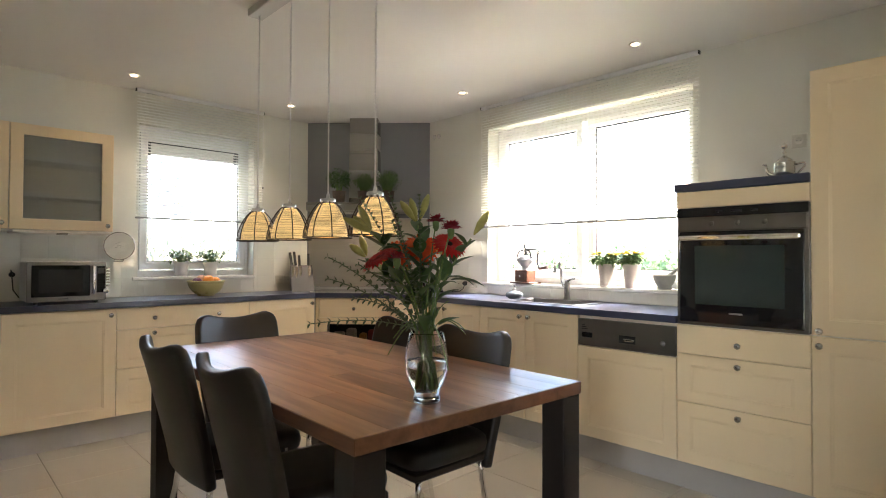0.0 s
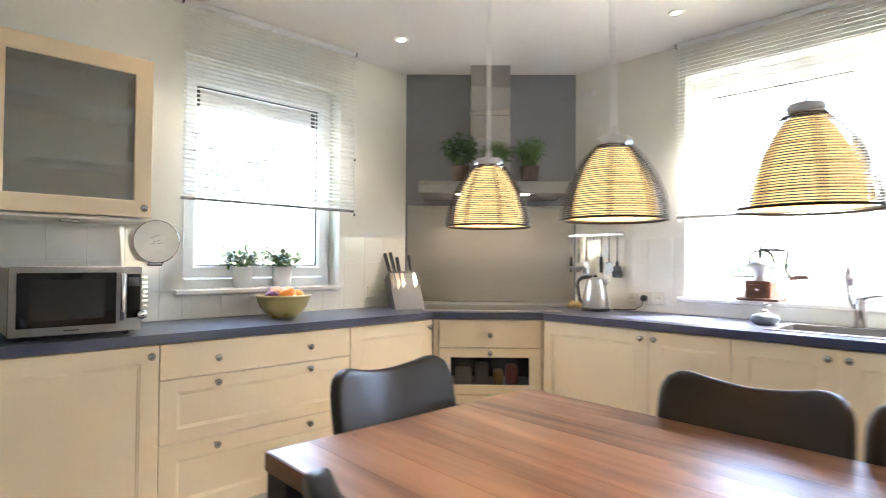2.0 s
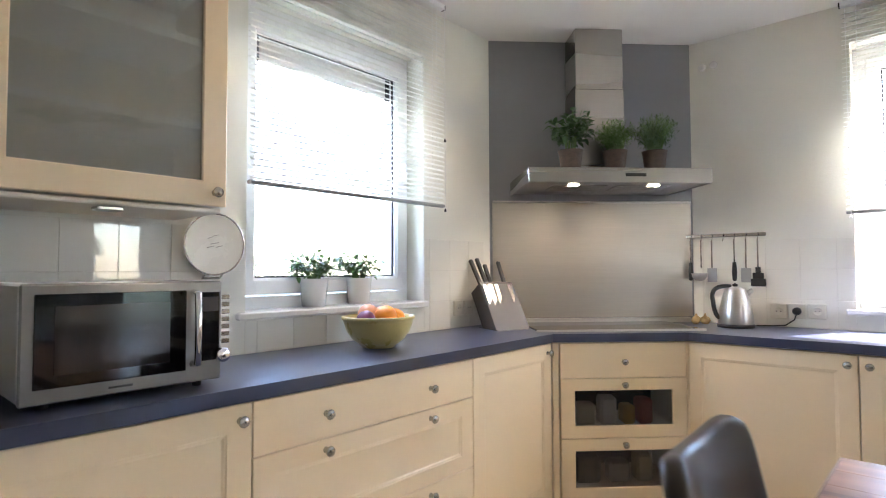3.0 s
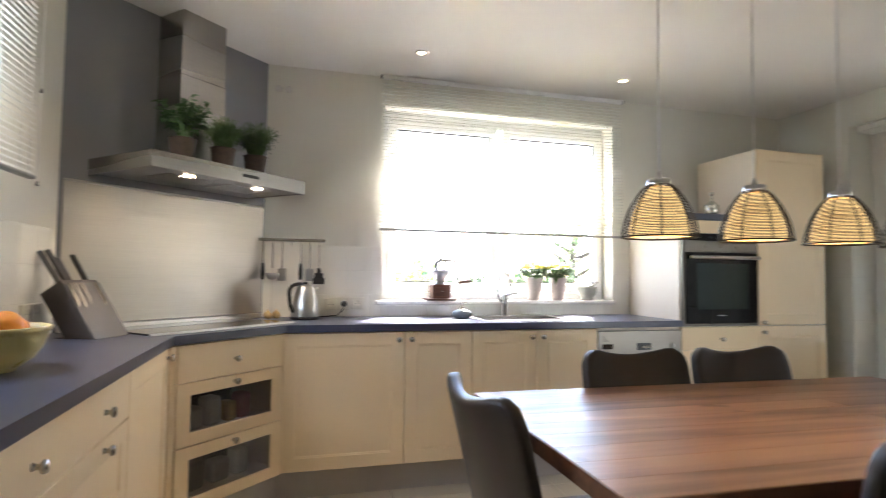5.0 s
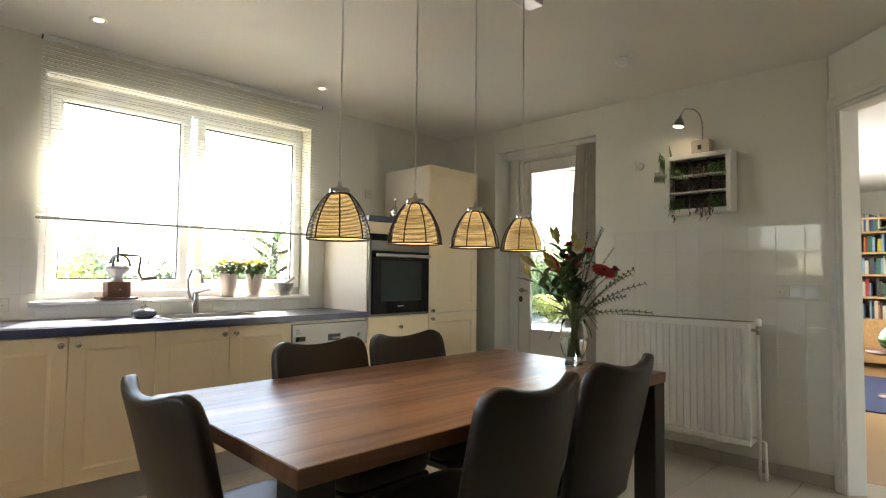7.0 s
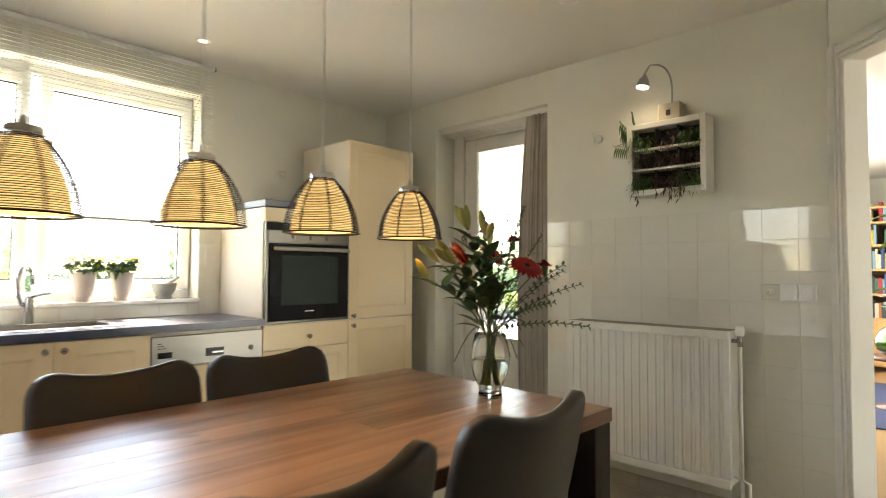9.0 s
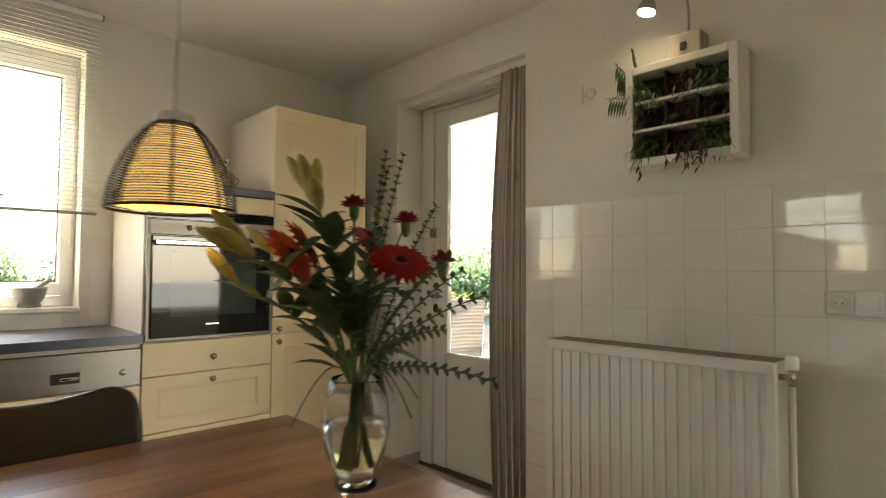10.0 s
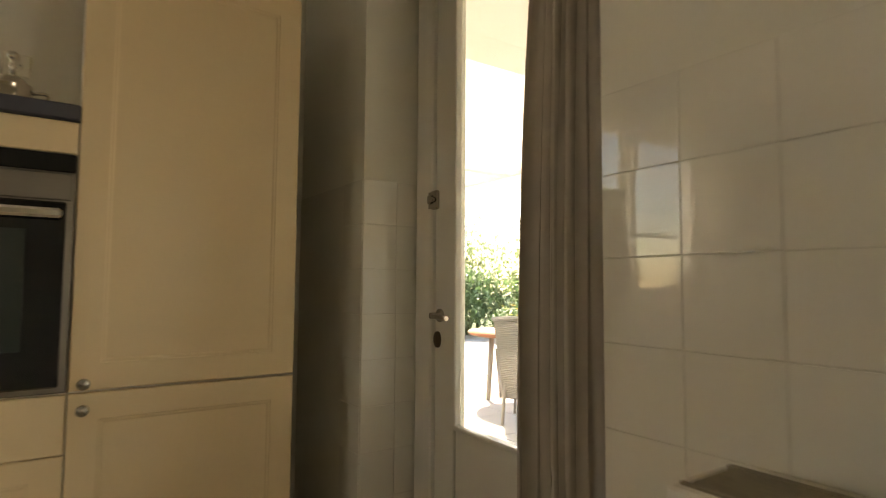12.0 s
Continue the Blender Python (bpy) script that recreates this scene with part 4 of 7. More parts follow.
box(bm, (-0.130, 0.0, HZ + 0.0725), (0.130, HD - d0 - 0.002, 2.16), 0.002)
box(bm, (-0.127, 0.003, 2.16), (0.127, HD - d0 - 0.002, CEIL - 0.002), 0.002)
m_ = part("chimney", bm, HOOD_STEEL, hood)
m_.location = (0.0, d0, 0)
bm = bmesh.new()
box(bm, (0.02, -0.003, HZ + 0.030), (0.12, 0.0005, HZ + 0.045), 0.001)
part("button_strip", bm, BLACK, hood)
bm = bmesh.new()
box(bm, (-0.44, -0.001, HZ + 0.034), (-0.415, 0.0005, HZ + 0.040))
part("maker_mark", bm, STEEL_DARK, hood)
SPOT_GLOW = glow("lit_spot", (1.0, 0.80, 0.50), 3.0)
for x in (-0.20, 0.20):
    bm = bmesh.new()
    lathe(bm, [(0.0, 0.0), (0.027, 0.0), (0.030, 0.004), (0.0, 0.004)], 18, (x, 0.105, HZ - 0.001))
    part("hood_light", bm, SPOT_GLOW, hood)
    p = hood.matrix_world @ Vector((x, 0.105, HZ - 0.006))
    lamp_spot("hood_spot", p, p - Vector((0, 0, 1)), 0.75, 150)

# ceiling spots
def spot(x, y):
    t = thing("ceiling_spot", (x, y, CEIL), "small lit recessed ceiling spot", "lamp", "ceiling spots")
    bm = bmesh.new()
    lathe(bm, [(0.022, -0.001), (0.040, -0.001), (0.041, -0.004), (0.034, -0.007), (0.0215, -0.004), (0.022, -0.001)], 20)
    part("ring", bm, WHITE_PAINT, t)
    bm = bmesh.new()
    lathe(bm, [(0.0, -0.0015), (0.021, -0.0015), (0.021, -0.003), (0.0, -0.0035)], 16)
    part("lens", bm, SPOT_GLOW, t)
    return t


for x, y in ((3.632, 2.815), (3.58, 4.195), (1.65, 5.505), (2.815, 5.447)):
    spot(x, y)
    lamp_spot("spot_light", (x, y, CEIL - 0.012), (x, y, 0), 1.0, 90, size=0.03)

# smoke detector
sd_ = thing("smoke_detector", (1.855, 1.875, CEIL), "round white smoke detector on the ceiling", "smoke detector")
bm = bmesh.new()
lathe(bm, [(0.0, -0.040), (0.030, -0.040), (0.034, -0.034), (0.034, -0.026), (0.050, -0.022), (0.052, -0.004), (0.050, -0.001), (0, -0.001)], 24)
part("housing", bm, WHITE_PVC, sd_)


# ---- glazed wall tiles ----
def tile_mesh(w, h):
    bm = bmesh.new()
    box(bm, (0, 0, 0), (w, -0.0045, h), 0.0008)
    return mesh_of("tile", bm, WALL_TILE)


def tiled(wall, m, cols, rows, skip=lambda x0, x1, z0, z1: False, gap=0.0018):
    """Tiles on a wall: m maps x along it, z up, -y into the room. cols and rows list the joints."""
    made = {}
    for i in range(len(cols) - 1):
        for j in range(len(rows) - 1):
            x0, x1, z0, z1 = cols[i] + gap / 2, cols[i + 1] - gap / 2, rows[j] + gap / 2, rows[j + 1] - gap / 2
            if x1 - x0 < 0.01 or z1 - z0 < 0.01 or skip(x0, x1, z0, z1):
                continue
            key = (round(x1 - x0, 4), round(z1 - z0, 4))
            if key not in made:
                made[key] = tile_mesh(*key)
            ob = new("tile", made[key])
            ob.parent = wall
            ob.matrix_world = m @ pose(x0, 0, z0, random.uniform(-0.12, 0.12), 0, random.uniform(-0.12, 0.12))


def joints(a, b, start, pitch):
    out = [a]
    k = math.ceil((a - start) / pitch + 0.05)
    while start + k * pitch < b - 0.012:
        out.append(start + k * pitch)
        k += 1
    return out + [b]


def backing(name, wall, m, boxes):
    bm = bmesh.new()
    for x0, x1, z0, z1 in boxes:
        box(bm, (x0, 0.001, z0), (x1, -0.0028, z1))
    ob = part(name, bm, WALL_GROUT, wall)
    ob.matrix_world = m


wN, wE, wS = bpy.data.objects["wall_north"], bpy.data.objects["wall_east"], bpy.data.objects["wall_south"]
P = 0.1505
rows_hi = [0.922, 1.060, 1.210, 1.362]
mN, mE, mS = pose(0, WALL_N, 0), pose(WALL_E, 0, 0, 0, 0, -90), pose(0, WALL_S, 0, 0, 0, 180)
backing("grout", wN, mN, [(0.335, WB["x0"] - 0.002, 0.915, 1.362), (WB["x0"] - 0.002, WB["x1"] + 0.002, 0.915, WB["z0"] - 0.008), (WB["x1"] + 0.002, 3.16, 0.915, 1.362)])
tiled(wN, mN, joints(0.335, WB["x0"] - 0.003, 1.226, P), rows_hi)
tiled(wN, mN, joints(WB["x0"] - 0.003, WB["x1"] + 0.003, 1.226, P), [0.922, WB["z0"] - 0.010])
tiled(wN, mN, joints(WB["x1"] + 0.003, 3.16, 1.226, P), rows_hi)
backing("grout", wE, mE, [(-5.02, -WE["y1"] - 0.002, 0.915, 1.362), (-WE["y1"] - 0.002, -WE["y0"] + 0.002, 0.915, WE["z0"] - 0.008), (-WE["y0"] + 0.002, -2.512, 0.915, 1.362)])
tiled(wE, mE, joints(-5.02, -WE["y1"] - 0.003, -3.205, P), rows_hi)
tiled(wE, mE, joints(-WE["y1"] - 0.003, -WE["y0"] + 0.003, -3.205, P * 1.1), [0.922, WE["z0"] - 0.010])
tiled(wE, mE, joints(-WE["y0"] + 0.003, -2.512, -3.205, P), rows_hi)
rows_s = [0.082] + [1.508 - P * k for k in range(9, -1, -1)]
backing("grout", wS, mS, [(-DO["x0"] + 0.001, -0.975, 0.075, 1.508), (-4.04, -DO["x1"] - 0.001, 0.075, 1.508)])
tiled(wS, mS, joints(-DO["x0"] + 0.001, -0.975, -2.302, P), rows_s)
tiled(wS, mS, joints(-3.60, -DO["x1"] - 0.001, -3.60, P), rows_s)
mR = pose(DO["x1"], 0, 0, 0, 0, -90)
backing("grout", wS, mR, [(-WALL_S - 0.002, -0.91, 0.075, 1.508)])
tiled(wS, mR, [-WALL_S - 0.002, -0.985, -0.91], rows_s)
# skirting tiles
bm = bmesh.new()
box(bm, (0, 0, 0), (0.298, -0.009, 0.075), 0.002)
sk = mesh_of("skirting_tile", bm, SKIRT_TILE)
base = thing("baseboard", (0, 0, 0), "row of beige-brown skirting tiles", "skirting", kind="structure")
for k in range(5):
    ob = new("skirting_tile", sk)
    ob.parent = base
    ob.matrix_world = mS @ pose(-DO["x0"] + 0.01 + 0.2995 * k - 0.02, -0.001, 0.002)
bm = bmesh.new()
box(bm, (-WALL_S, -0.009, 0.002), (-0.91, 0, 0.077), 0.002)
part("skirting_tile", bm, SKIRT_TILE, base).matrix_world = mR

# doorway frame in the slanting wall
jm = thing("door_2", DIAG, "white painted moulded frame of an open doorway", "door frame", kind="structure")
for lo, hi in (((0.060, -0.010, 0), (0.098, 0.100, 2.164)), ((0.098, -0.010, 2.135), (0.942, 0.100, 2.164)), ((0.942, -0.010, 0), (0.980, 0.100, 2.164))):
    one_box("jamb", lo, hi, WHITE_PAINT, jm, 0.004)
for x0_, x1_, top_ in ((0.006, 0.076, False), (0.964, 1.034, False), (0.076, 0.964, True)):
    bm = bmesh.new()
    if top_:
        for k, (a, b, y) in enumerate(((2.150, 2.168, -0.020), (2.168, 2.200, -0.026), (2.200, 2.220, -0.018))):
            box(bm, (x0_, y, a), (x1_, -0.0005, b), 0.004)
    else:
        ins = 1 if x0_ < 0.5 else -1
        for a, b, y in ((0.0, 0.020, -0.018), (0.020, 0.052, -0.026), (0.052, 0.070, -0.020)):
            p0, p1 = (x0_ + a, x0_ + b) if ins > 0 else (x1_ - b, x1_ - a)
            box(bm, (p0, y, 0), (p1, -0.0005, 2.220), 0.004)
    part("casing", bm, WHITE_PAINT, jm)

# ---- radiator ----
rd = thing("radiator", (0, 0, 0), "white ribbed panel radiator on the tiled wall", "radiator")
RX0, RX1, RZ0, RZ1, RYF, RYB = 1.346, 2.197, 0.195, 0.927, 1.325, 1.185
bm = bmesh.new()
n = 19
pitch = (RX1 - RX0 - 0.04) / n
prof = [(RX0, RYF - 0.004)]
for k in range(n):
    a = RX0 + 0.02 + k * pitch
    prof += [(a + 0.006, RYF - 0.004), (a + 0.011, RYF - 0.0105), (a + 0.024, RYF - 0.0105), (a + 0.029, RYF - 0.004)]
prof += [(RX1, RYF - 0.004)]
lo = [bm.verts.new((x, y, RZ0 + 0.04)) for x, y in prof]
hi = [bm.verts.new((x, y, RZ1 - 0.04)) for x, y in prof]
for i in range(len(prof) - 1):
    bm.faces.new((lo[i], hi[i], hi[i + 1], lo[i + 1]))
box(bm, (RX0, RYF - 0.02, RZ0), (RX1, RYF, RZ0 + 0.042), 0.004)
box(bm, (RX0, RYF - 0.02, RZ1 - 0.042), (RX1, RYF, RZ1 - 0.004), 0.004)
box(bm, (RX0 + 0.002, RYF - 0.022, RZ0), (RX1 - 0.002, RYF - 0.014, RZ1 - 0.01))
part("front_panel", bm, WHITE_PAINT, rd)
one_box("back_panel", (RX0 + 0.01, RYB, RZ0), (RX1 - 0.01, RYB + 0.02, RZ1 - 0.01), WHITE_PAINT, rd, 0.004)
for x in (RX0, RX1 - 0.004):
    one_box("side_cover", (x, RYB, RZ0 + 0.01), (x + 0.004, RYF - 0.022, RZ1 - 0.004), WHITE_PAINT, rd, 0.001)
bm = bmesh.new()
for k in range(90):
    x = RX0 + 0.012 + k * (RX1 - RX0 - 0.02) / 90
    box(bm, (x, RYB + 0.010, RZ1 - 0.012), (x + 0.78 * (RX1 - RX0 - 0.02) / 90, RYF - 0.024, RZ1 - 0.0045))
box(bm, (RX0 + 0.004, RYF - 0.03, RZ1 - 0.012), (RX1 - 0.004, RYF - 0.0225, RZ1 - 0.003))
box(bm, (RX0 + 0.004, RYB, RZ1 - 0.012), (RX1 - 0.004, RYB + 0.012, RZ1 - 0.003))
part("top_grille", bm, mat("grille_grey", (0.30, 0.27, 0.21), 0.7, var=0.25, scale=20), rd)
bm = bmesh.new()
for x in (RX0 + 0.2, RX1 - 0.2):
    box(bm, (x, WALL_S + 0.004, 0.25), (x + 0.03, RYB, 0.85), 0.002)
part("wall_bracket", bm, WHITE_PAINT, rd)
bm = bmesh.new()
tube(bm, [(RX0, RYF - 0.05, RZ1 - 0.05), (RX0 - 0.04, RYF - 0.05, RZ1 - 0.05)], 0.010)
tube(bm, [(RX0 - 0.035, RYF - 0.05, RZ1 - 0.075), (RX0 - 0.035, RYF - 0.05, RZ1 - 0.025)], 0.012)
part("valve", bm, NICKEL, rd)
bm = bmesh.new()
lathe(bm, [(0, 0), (0.016, 0), (0.019, 0.008), (0.019, 0.036), (0.014, 0.044), (0, 0.045)], 16, (RX0 - 0.035, RYF - 0.05, RZ1 - 0.024))
part("thermostat_knob", bm, WHITE_PVC, rd)
bm = bmesh.new()
tube(bm, [(RX0 - 0.035, RYF - 0.05, RZ1 - 0.06), (RX0 - 0.035, RYF - 0.05, 0.004)], 0.0085, 10)
tube(bm, [(RX0, RYF - 0.05, RZ0 + 0.05), (RX0 - 0.012, RYF - 0.05, RZ0 + 0.05), (RX0 - 0.066, RYF - 0.052, RZ0 + 0.03), (RX0 - 0.070, RYF - 0.052, 0.004)], 0.0085, 10)
part("pipe", bm, WHITE_PAINT, rd)


# ---- leaves and plants ----
def leaf_mat(name, color, rough=0.45):
    m = mat(name, color, rough, var=0.35, scale=14, fine=60)
    b = m.node_tree.nodes["Principled BSDF"]
    b.inputs["Subsurface Weight"].default_value = 0.0
    b.inputs["Transmission Weight"].default_value = 0.0
    return m


LEAF = leaf_mat("leaf_green", (0.11, 0.21, 0.055))
LEAF_DARK = leaf_mat("leaf_dark", (0.060, 0.125, 0.042))
LEAF_LIGHT = leaf_mat("leaf_light", (0.12, 0.19, 0.05))
EUCA = leaf_mat("eucalyptus", (0.10, 0.14, 0.07))
STEM = leaf_mat("stem", (0.12, 0.20, 0.055))


def leaf(bm, p, d, length, width, up=Vector((0, 0, 1)), droop=0.2, n=4):
    """A pointed, folded leaf from p along d."""
    d = Vector(d).normalized()
    side = d.cross(up)
    if side.length < 0.05:
        side = d.cross(Vector((1, 0, 0)))
    side.normalize()
    nrm = side.cross(d)
    prev = None
    for i in range(n + 1):
        t = i / n
        c = Vector(p) + d * (length * t) - Vector((0, 0, 1)) * droop * length * t * t
        w = width * (math.sin(math.pi * min(1.0, 0.08 + 0.92 * t) ** 0.8) * 0.5 + 0.02)
        if i == n:
            w = width * 0.02
        row = [bm.verts.new(c - side * w + nrm * w * 0.35), bm.verts.new(c), bm.verts.new(c + side * w + nrm * w * 0.35)]
        if prev:
            for k in range(2):
                bm.faces.new((prev[k], prev[k + 1], row[k + 1], row[k])).smooth = True
        prev = row


def rv(s=1.0):
    return Vector((random.uniform(-s, s), random.uniform(-s, s), random.uniform(-s, s)))


def herb(t, z, kind, size=0.10, height=0.14, mats=(LEAF,), count=260):
    """Foliage of a potted plant as a part of t."""
    bm = bmesh.new()
    st = bmesh.new()
    if kind == "grass":
        for _ in range(count):
            a, r = random.uniform(0, 6.283), random.uniform(0, 0.035)
            out = random.uniform(0.1, 1.0)
            p0 = Vector((r * math.cos(a), r * math.sin(a), z))
            p2 = p0 + Vector((math.cos(a) * size * out, math.sin(a) * size * out, height * random.uniform(0.65, 1.05) * (1.1 - 0.35 * out)))
            p1 = p0 + Vector((math.cos(a) * size * 0.25 * out, math.sin(a) * size * 0.25 * out, height * 0.7))
            tube(st, arc(p0, p1, p2, 3), 0.0011, 3, 0.0006, cap=False)
            for q in range(4):
                c = p0.lerp(p2, 0.45 + 0.16 * q) + rv(0.006)
                leaf(bm, c, rv(1) + Vector((0, 0, 0.6)), 0.020, 0.0045, droop=0.1, n=2)
    else:
        for _ in range(count // 6):
            a = random.uniform(0, 6.283)
            out = random.uniform(0.05, 1.0) ** 0.7
            p0 = Vector((0.02 * math.cos(a), 0.02 * math.sin(a), z))
            p2 = p0 + Vector((math.cos(a) * size * out, math.sin(a) * size * out, height * random.uniform(0.45, 1.0)))
            tube(st, arc(p0, p0 + Vector((0, 0, height * 0.5)), p2, 3), 0.0016, 4, 0.0010, cap=False)
            for q in range(6):
                c = p0.lerp(p2, random.uniform(0.5, 1.0)) + rv(0.012)
                leaf(bm, c, Vector((math.cos(a), math.sin(a), 0.4)) + rv(0.9), random.uniform(0.6, 1.1) * (0.045 if kind == "broad" else 0.03), (0.026 if kind == "broad" else 0.018), droop=0.3, n=3)
    part("foliage", bm, mats[0], t)
    part("stalk", st, STEM, t)


def pot(t, prof, material, label=""):
    bm = bmesh.new()
    h, r = prof[-1][1], prof[-1][0]
    lathe(bm, [(0, 0)] + list(prof) + [(r - 0.005, h), (r - 0.008, h - 0.02), (0, h - 0.02)], 22)
    part("pot", bm, material, t, label)


WICKER_POT = mat("brown_woven_pot", (0.085, 0.055, 0.038), 0.6, var=0.35, scale=40, fine=160, bump=0.8, bump_scale=90)
for s, hkind, hh, sz, mt in ((-0.195, "broad", 0.21, 0.095, LEAF_DARK), (0.030, "grass", 0.17, 0.092, LEAF), (0.235, "grass", 0.20, 0.105, LEAF_DARK)):
    t = thing("herb_pot", cpose(s, 6.125, HZ + 0.073), "green kitchen herb in a brown woven pot on the hood", "plant", "herbs on the cooker hood")
    pot(t, [(0.046, 0.0), (0.052, 0.04), (0.060, 0.105), (0.064, 0.110)], WICKER_POT)
    herb(t, 0.09, hkind, sz, hh, (mt,), 300)

for x in (2.125, 2.360):
    t = thing("potted_plant", (x, 5.955, WB["z0"] + 0.0225), "small leafy plant with white blooms in a white pot", "plant", "plants on the small window sill")
    pot(t, [(0.047, 0.0), (0.052, 0.05), (0.058, 0.108), (0.061, 0.112)], PORCELAIN)
    herb(t, 0.09, "leafy", 0.10, 0.13, (LEAF,), 330)
    bm = bmesh.new()
    for _ in range(9):
        c = Vector((random.uniform(-0.06, 0.06), random.uniform(-0.06, 0.03), random.uniform(0.12, 0.20)))
        for k in range(5):
            a = k * 1.2566
            leaf(bm, c, (math.cos(a), math.sin(a), 0.3), 0.012, 0.010, n=2)
    part("blooms", bm, PORCELAIN, t)

YELLOW = mat("yellow_petal", (0.85, 0.58, 0.04), 0.6, var=0.25, scale=30)
for y in (3.255, 3.065):
    t = thing("potted_plant", (4.06, y, WE["z0"] + 0.0225), "yellow flowering plant in a tall taupe pot", "plant", "yellow plants above the sink")
    pot(t, [(0.040, 0.0), (0.044, 0.03), (0.060, 0.150), (0.062, 0.158)], TERRA)
    herb(t, 0.14, "broad", 0.075, 0.09, (LEAF,), 260)
    bm = bmesh.new()
    for _ in range(46):
        a, r = random.uniform(0, 6.283), 0.090 * math.sqrt(random.random())
        c = Vector((r * math.cos(a), r * math.sin(a), 0.252 - r * 0.35 + random.uniform(-0.012, 0.012)))
        for k in range(6):
            b_ = k * 1.047 + a
            leaf(bm, c, (math.cos(b_), math.sin(b_), 0.5), 0.022, 0.018, n=2)
    part("blooms", bm, YELLOW, t, "yellow blooms")

# mortar, coffee mill, soap, tap and sink
GREY_STONE = mat("grey_stone", (0.28, 0.28, 0.25), 0.6, var=0.2, scale=20, bump=0.3)
t = thing("mortar", (4.055, 2.838, WE["z0"] + 0.0225), "grey stone mortar with its pestle", "mortar")
bm = bmesh.new()
lathe(bm, [(0, 0), (0.045, 0), (0.047, 0.012), (0.042, 0.018), (0.060, 0.045), (0.071, 0.085), (0.071, 0.094), (0.064, 0.094), (0.05, 0.05), (0, 0.03)], 24)
part("bowl", bm, GREY_STONE, t)
bm = bmesh.new()
tube(bm, [(0.01, 0.03, 0.05), (0.005, -0.04, 0.10), (0.0, -0.085, 0.132)], 0.013, 10, 0.009)
part("pestle", bm, GREY_STONE, t)

DARKWOOD = wood("dark_walnut", (0.030, 0.012, 0.006), (0.11, 0.045, 0.022), 2.0, 0.4, knots=False)
IRON = mat("cast_iron", (0.07, 0.07, 0.07), 0.4, metal=0.8, var=0.15)
t = thing("coffee_mill", (4.035, 3.945, WE["z0"] + 0.0225), "antique coffee mill with wooden box and iron crank", "coffee mill")
one_box("foot_board", (-0.075, -0.10, 0.0), (0.075, 0.10, 0.014), DARKWOOD, t, 0.004)
one_box("box", (-0.055, -0.060, 0.014), (0.055, 0.060, 0.105), DARKWOOD, t, 0.004)
one_box("drawer", (-0.060, -0.042, 0.03), (-0.0555, 0.042, 0.085), DARKWOOD, t, 0.002)
bm = bmesh.new()
lathe(bm, [(0, 0), (0.007, 0), (0.008, 0.008), (0, 0.011)], 10, m=pose(-0.061, 0, 0.058, 0, -90))
part("drawer_knob", bm, NICKEL, t)
bm = bmesh.new()
lathe(bm, [(0.040, 0.105), (0.036, 0.114), (0.026, 0.126), (0.044, 0.148), (0.067, 0.176), (0.071, 0.187), (0.062, 0.198), (0.040, 0.210), (0.014, 0.220), (0, 0.222)], 26)
part("hopper", bm, mat("pewter", (0.34, 0.35, 0.36), 0.38, metal=0.7, var=0.12), t, "dull pewter hopper")
bm = bmesh.new()
for a in (0.4, 2.5, 4.6):
    tube(bm, arc((0.066 * math.cos(a), 0.066 * math.sin(a), 0.196), (0.060 * math.cos(a), 0.060 * math.sin(a), 0.26), (0.012 * math.cos(a), 0.012 * math.sin(a), 0.262), 6), 0.007)
tube(bm, [(0, 0, 0.19), (0, 0, 0.315)], 0.008)
tube(bm, [(0, 0, 0.268), (0.0, -0.11, 0.262), (0, -0.125, 0.25), (0, -0.115, 0.16), (0, -0.135, 0.125)], 0.008)
part("crank", bm, IRON, t)
bm = bmesh.new()
tube(bm, [(0, -0.13, 0.118), (0, -0.17, 0.124), (0, -0.215, 0.130)], 0.010, 10, 0.013)
part("crank_grip", bm, DARKWOOD, t)

sk_ = thing("sink", (0, 0, 0), "stainless steel sink set into the worktop", "sink")
bm = bmesh.new()
x0, y0, x1, y1 = SINK
for lo, hi in (((x0 - 0.03, y0 - 0.03, TOP + 0.0005), (x0 + 0.012, y1 + 0.03, TOP + 0.004)), ((x1 - 0.012, y0 - 0.03, TOP + 0.0005), (x1 + 0.03, y1 + 0.03, TOP + 0.004)),
               ((x0 + 0.012, y0 - 0.03, TOP + 0.0005), (x1 - 0.012, y0 + 0.012, TOP + 0.004)), ((x0 + 0.012, y1 - 0.012, TOP + 0.0005), (x1 - 0.012, y1 + 0.03, TOP + 0.004))):
    box(bm, lo, hi, 0.0015)
part("rim", bm, SINK_STEEL, sk_)
bm = bmesh.new()
z0 = TOP - 0.17
for lo, hi in (((x0 + 0.008, y0 + 0.008, z0), (x1 - 0.008, y1 - 0.008, z0 + 0.003)), ((x0 + 0.006, y0 + 0.006, z0), (x0 + 0.010, y1 - 0.006, TOP)), ((x1 - 0.010, y0 + 0.006, z0), (x1 - 0.006, y1 - 0.006, TOP)),
               ((x0 + 0.01, y0 + 0.006, z0), (x1 - 0.01, y0 + 0.010, TOP)), ((x0 + 0.01, y1 - 0.010, z0), (x1 - 0.01, y1 - 0.006, TOP))):
    box(bm, lo, hi)
part("basin", bm, SINK_STEEL, sk_)
bm = bmesh.new()
lathe(bm, [(0, 0.004), (0.04, 0.004), (0.042, 0.006), (0, 0.007)], 18, ((x0 + x1) / 2, (y0 + y1) / 2, z0))
part("drain", bm, CHROME, sk_)

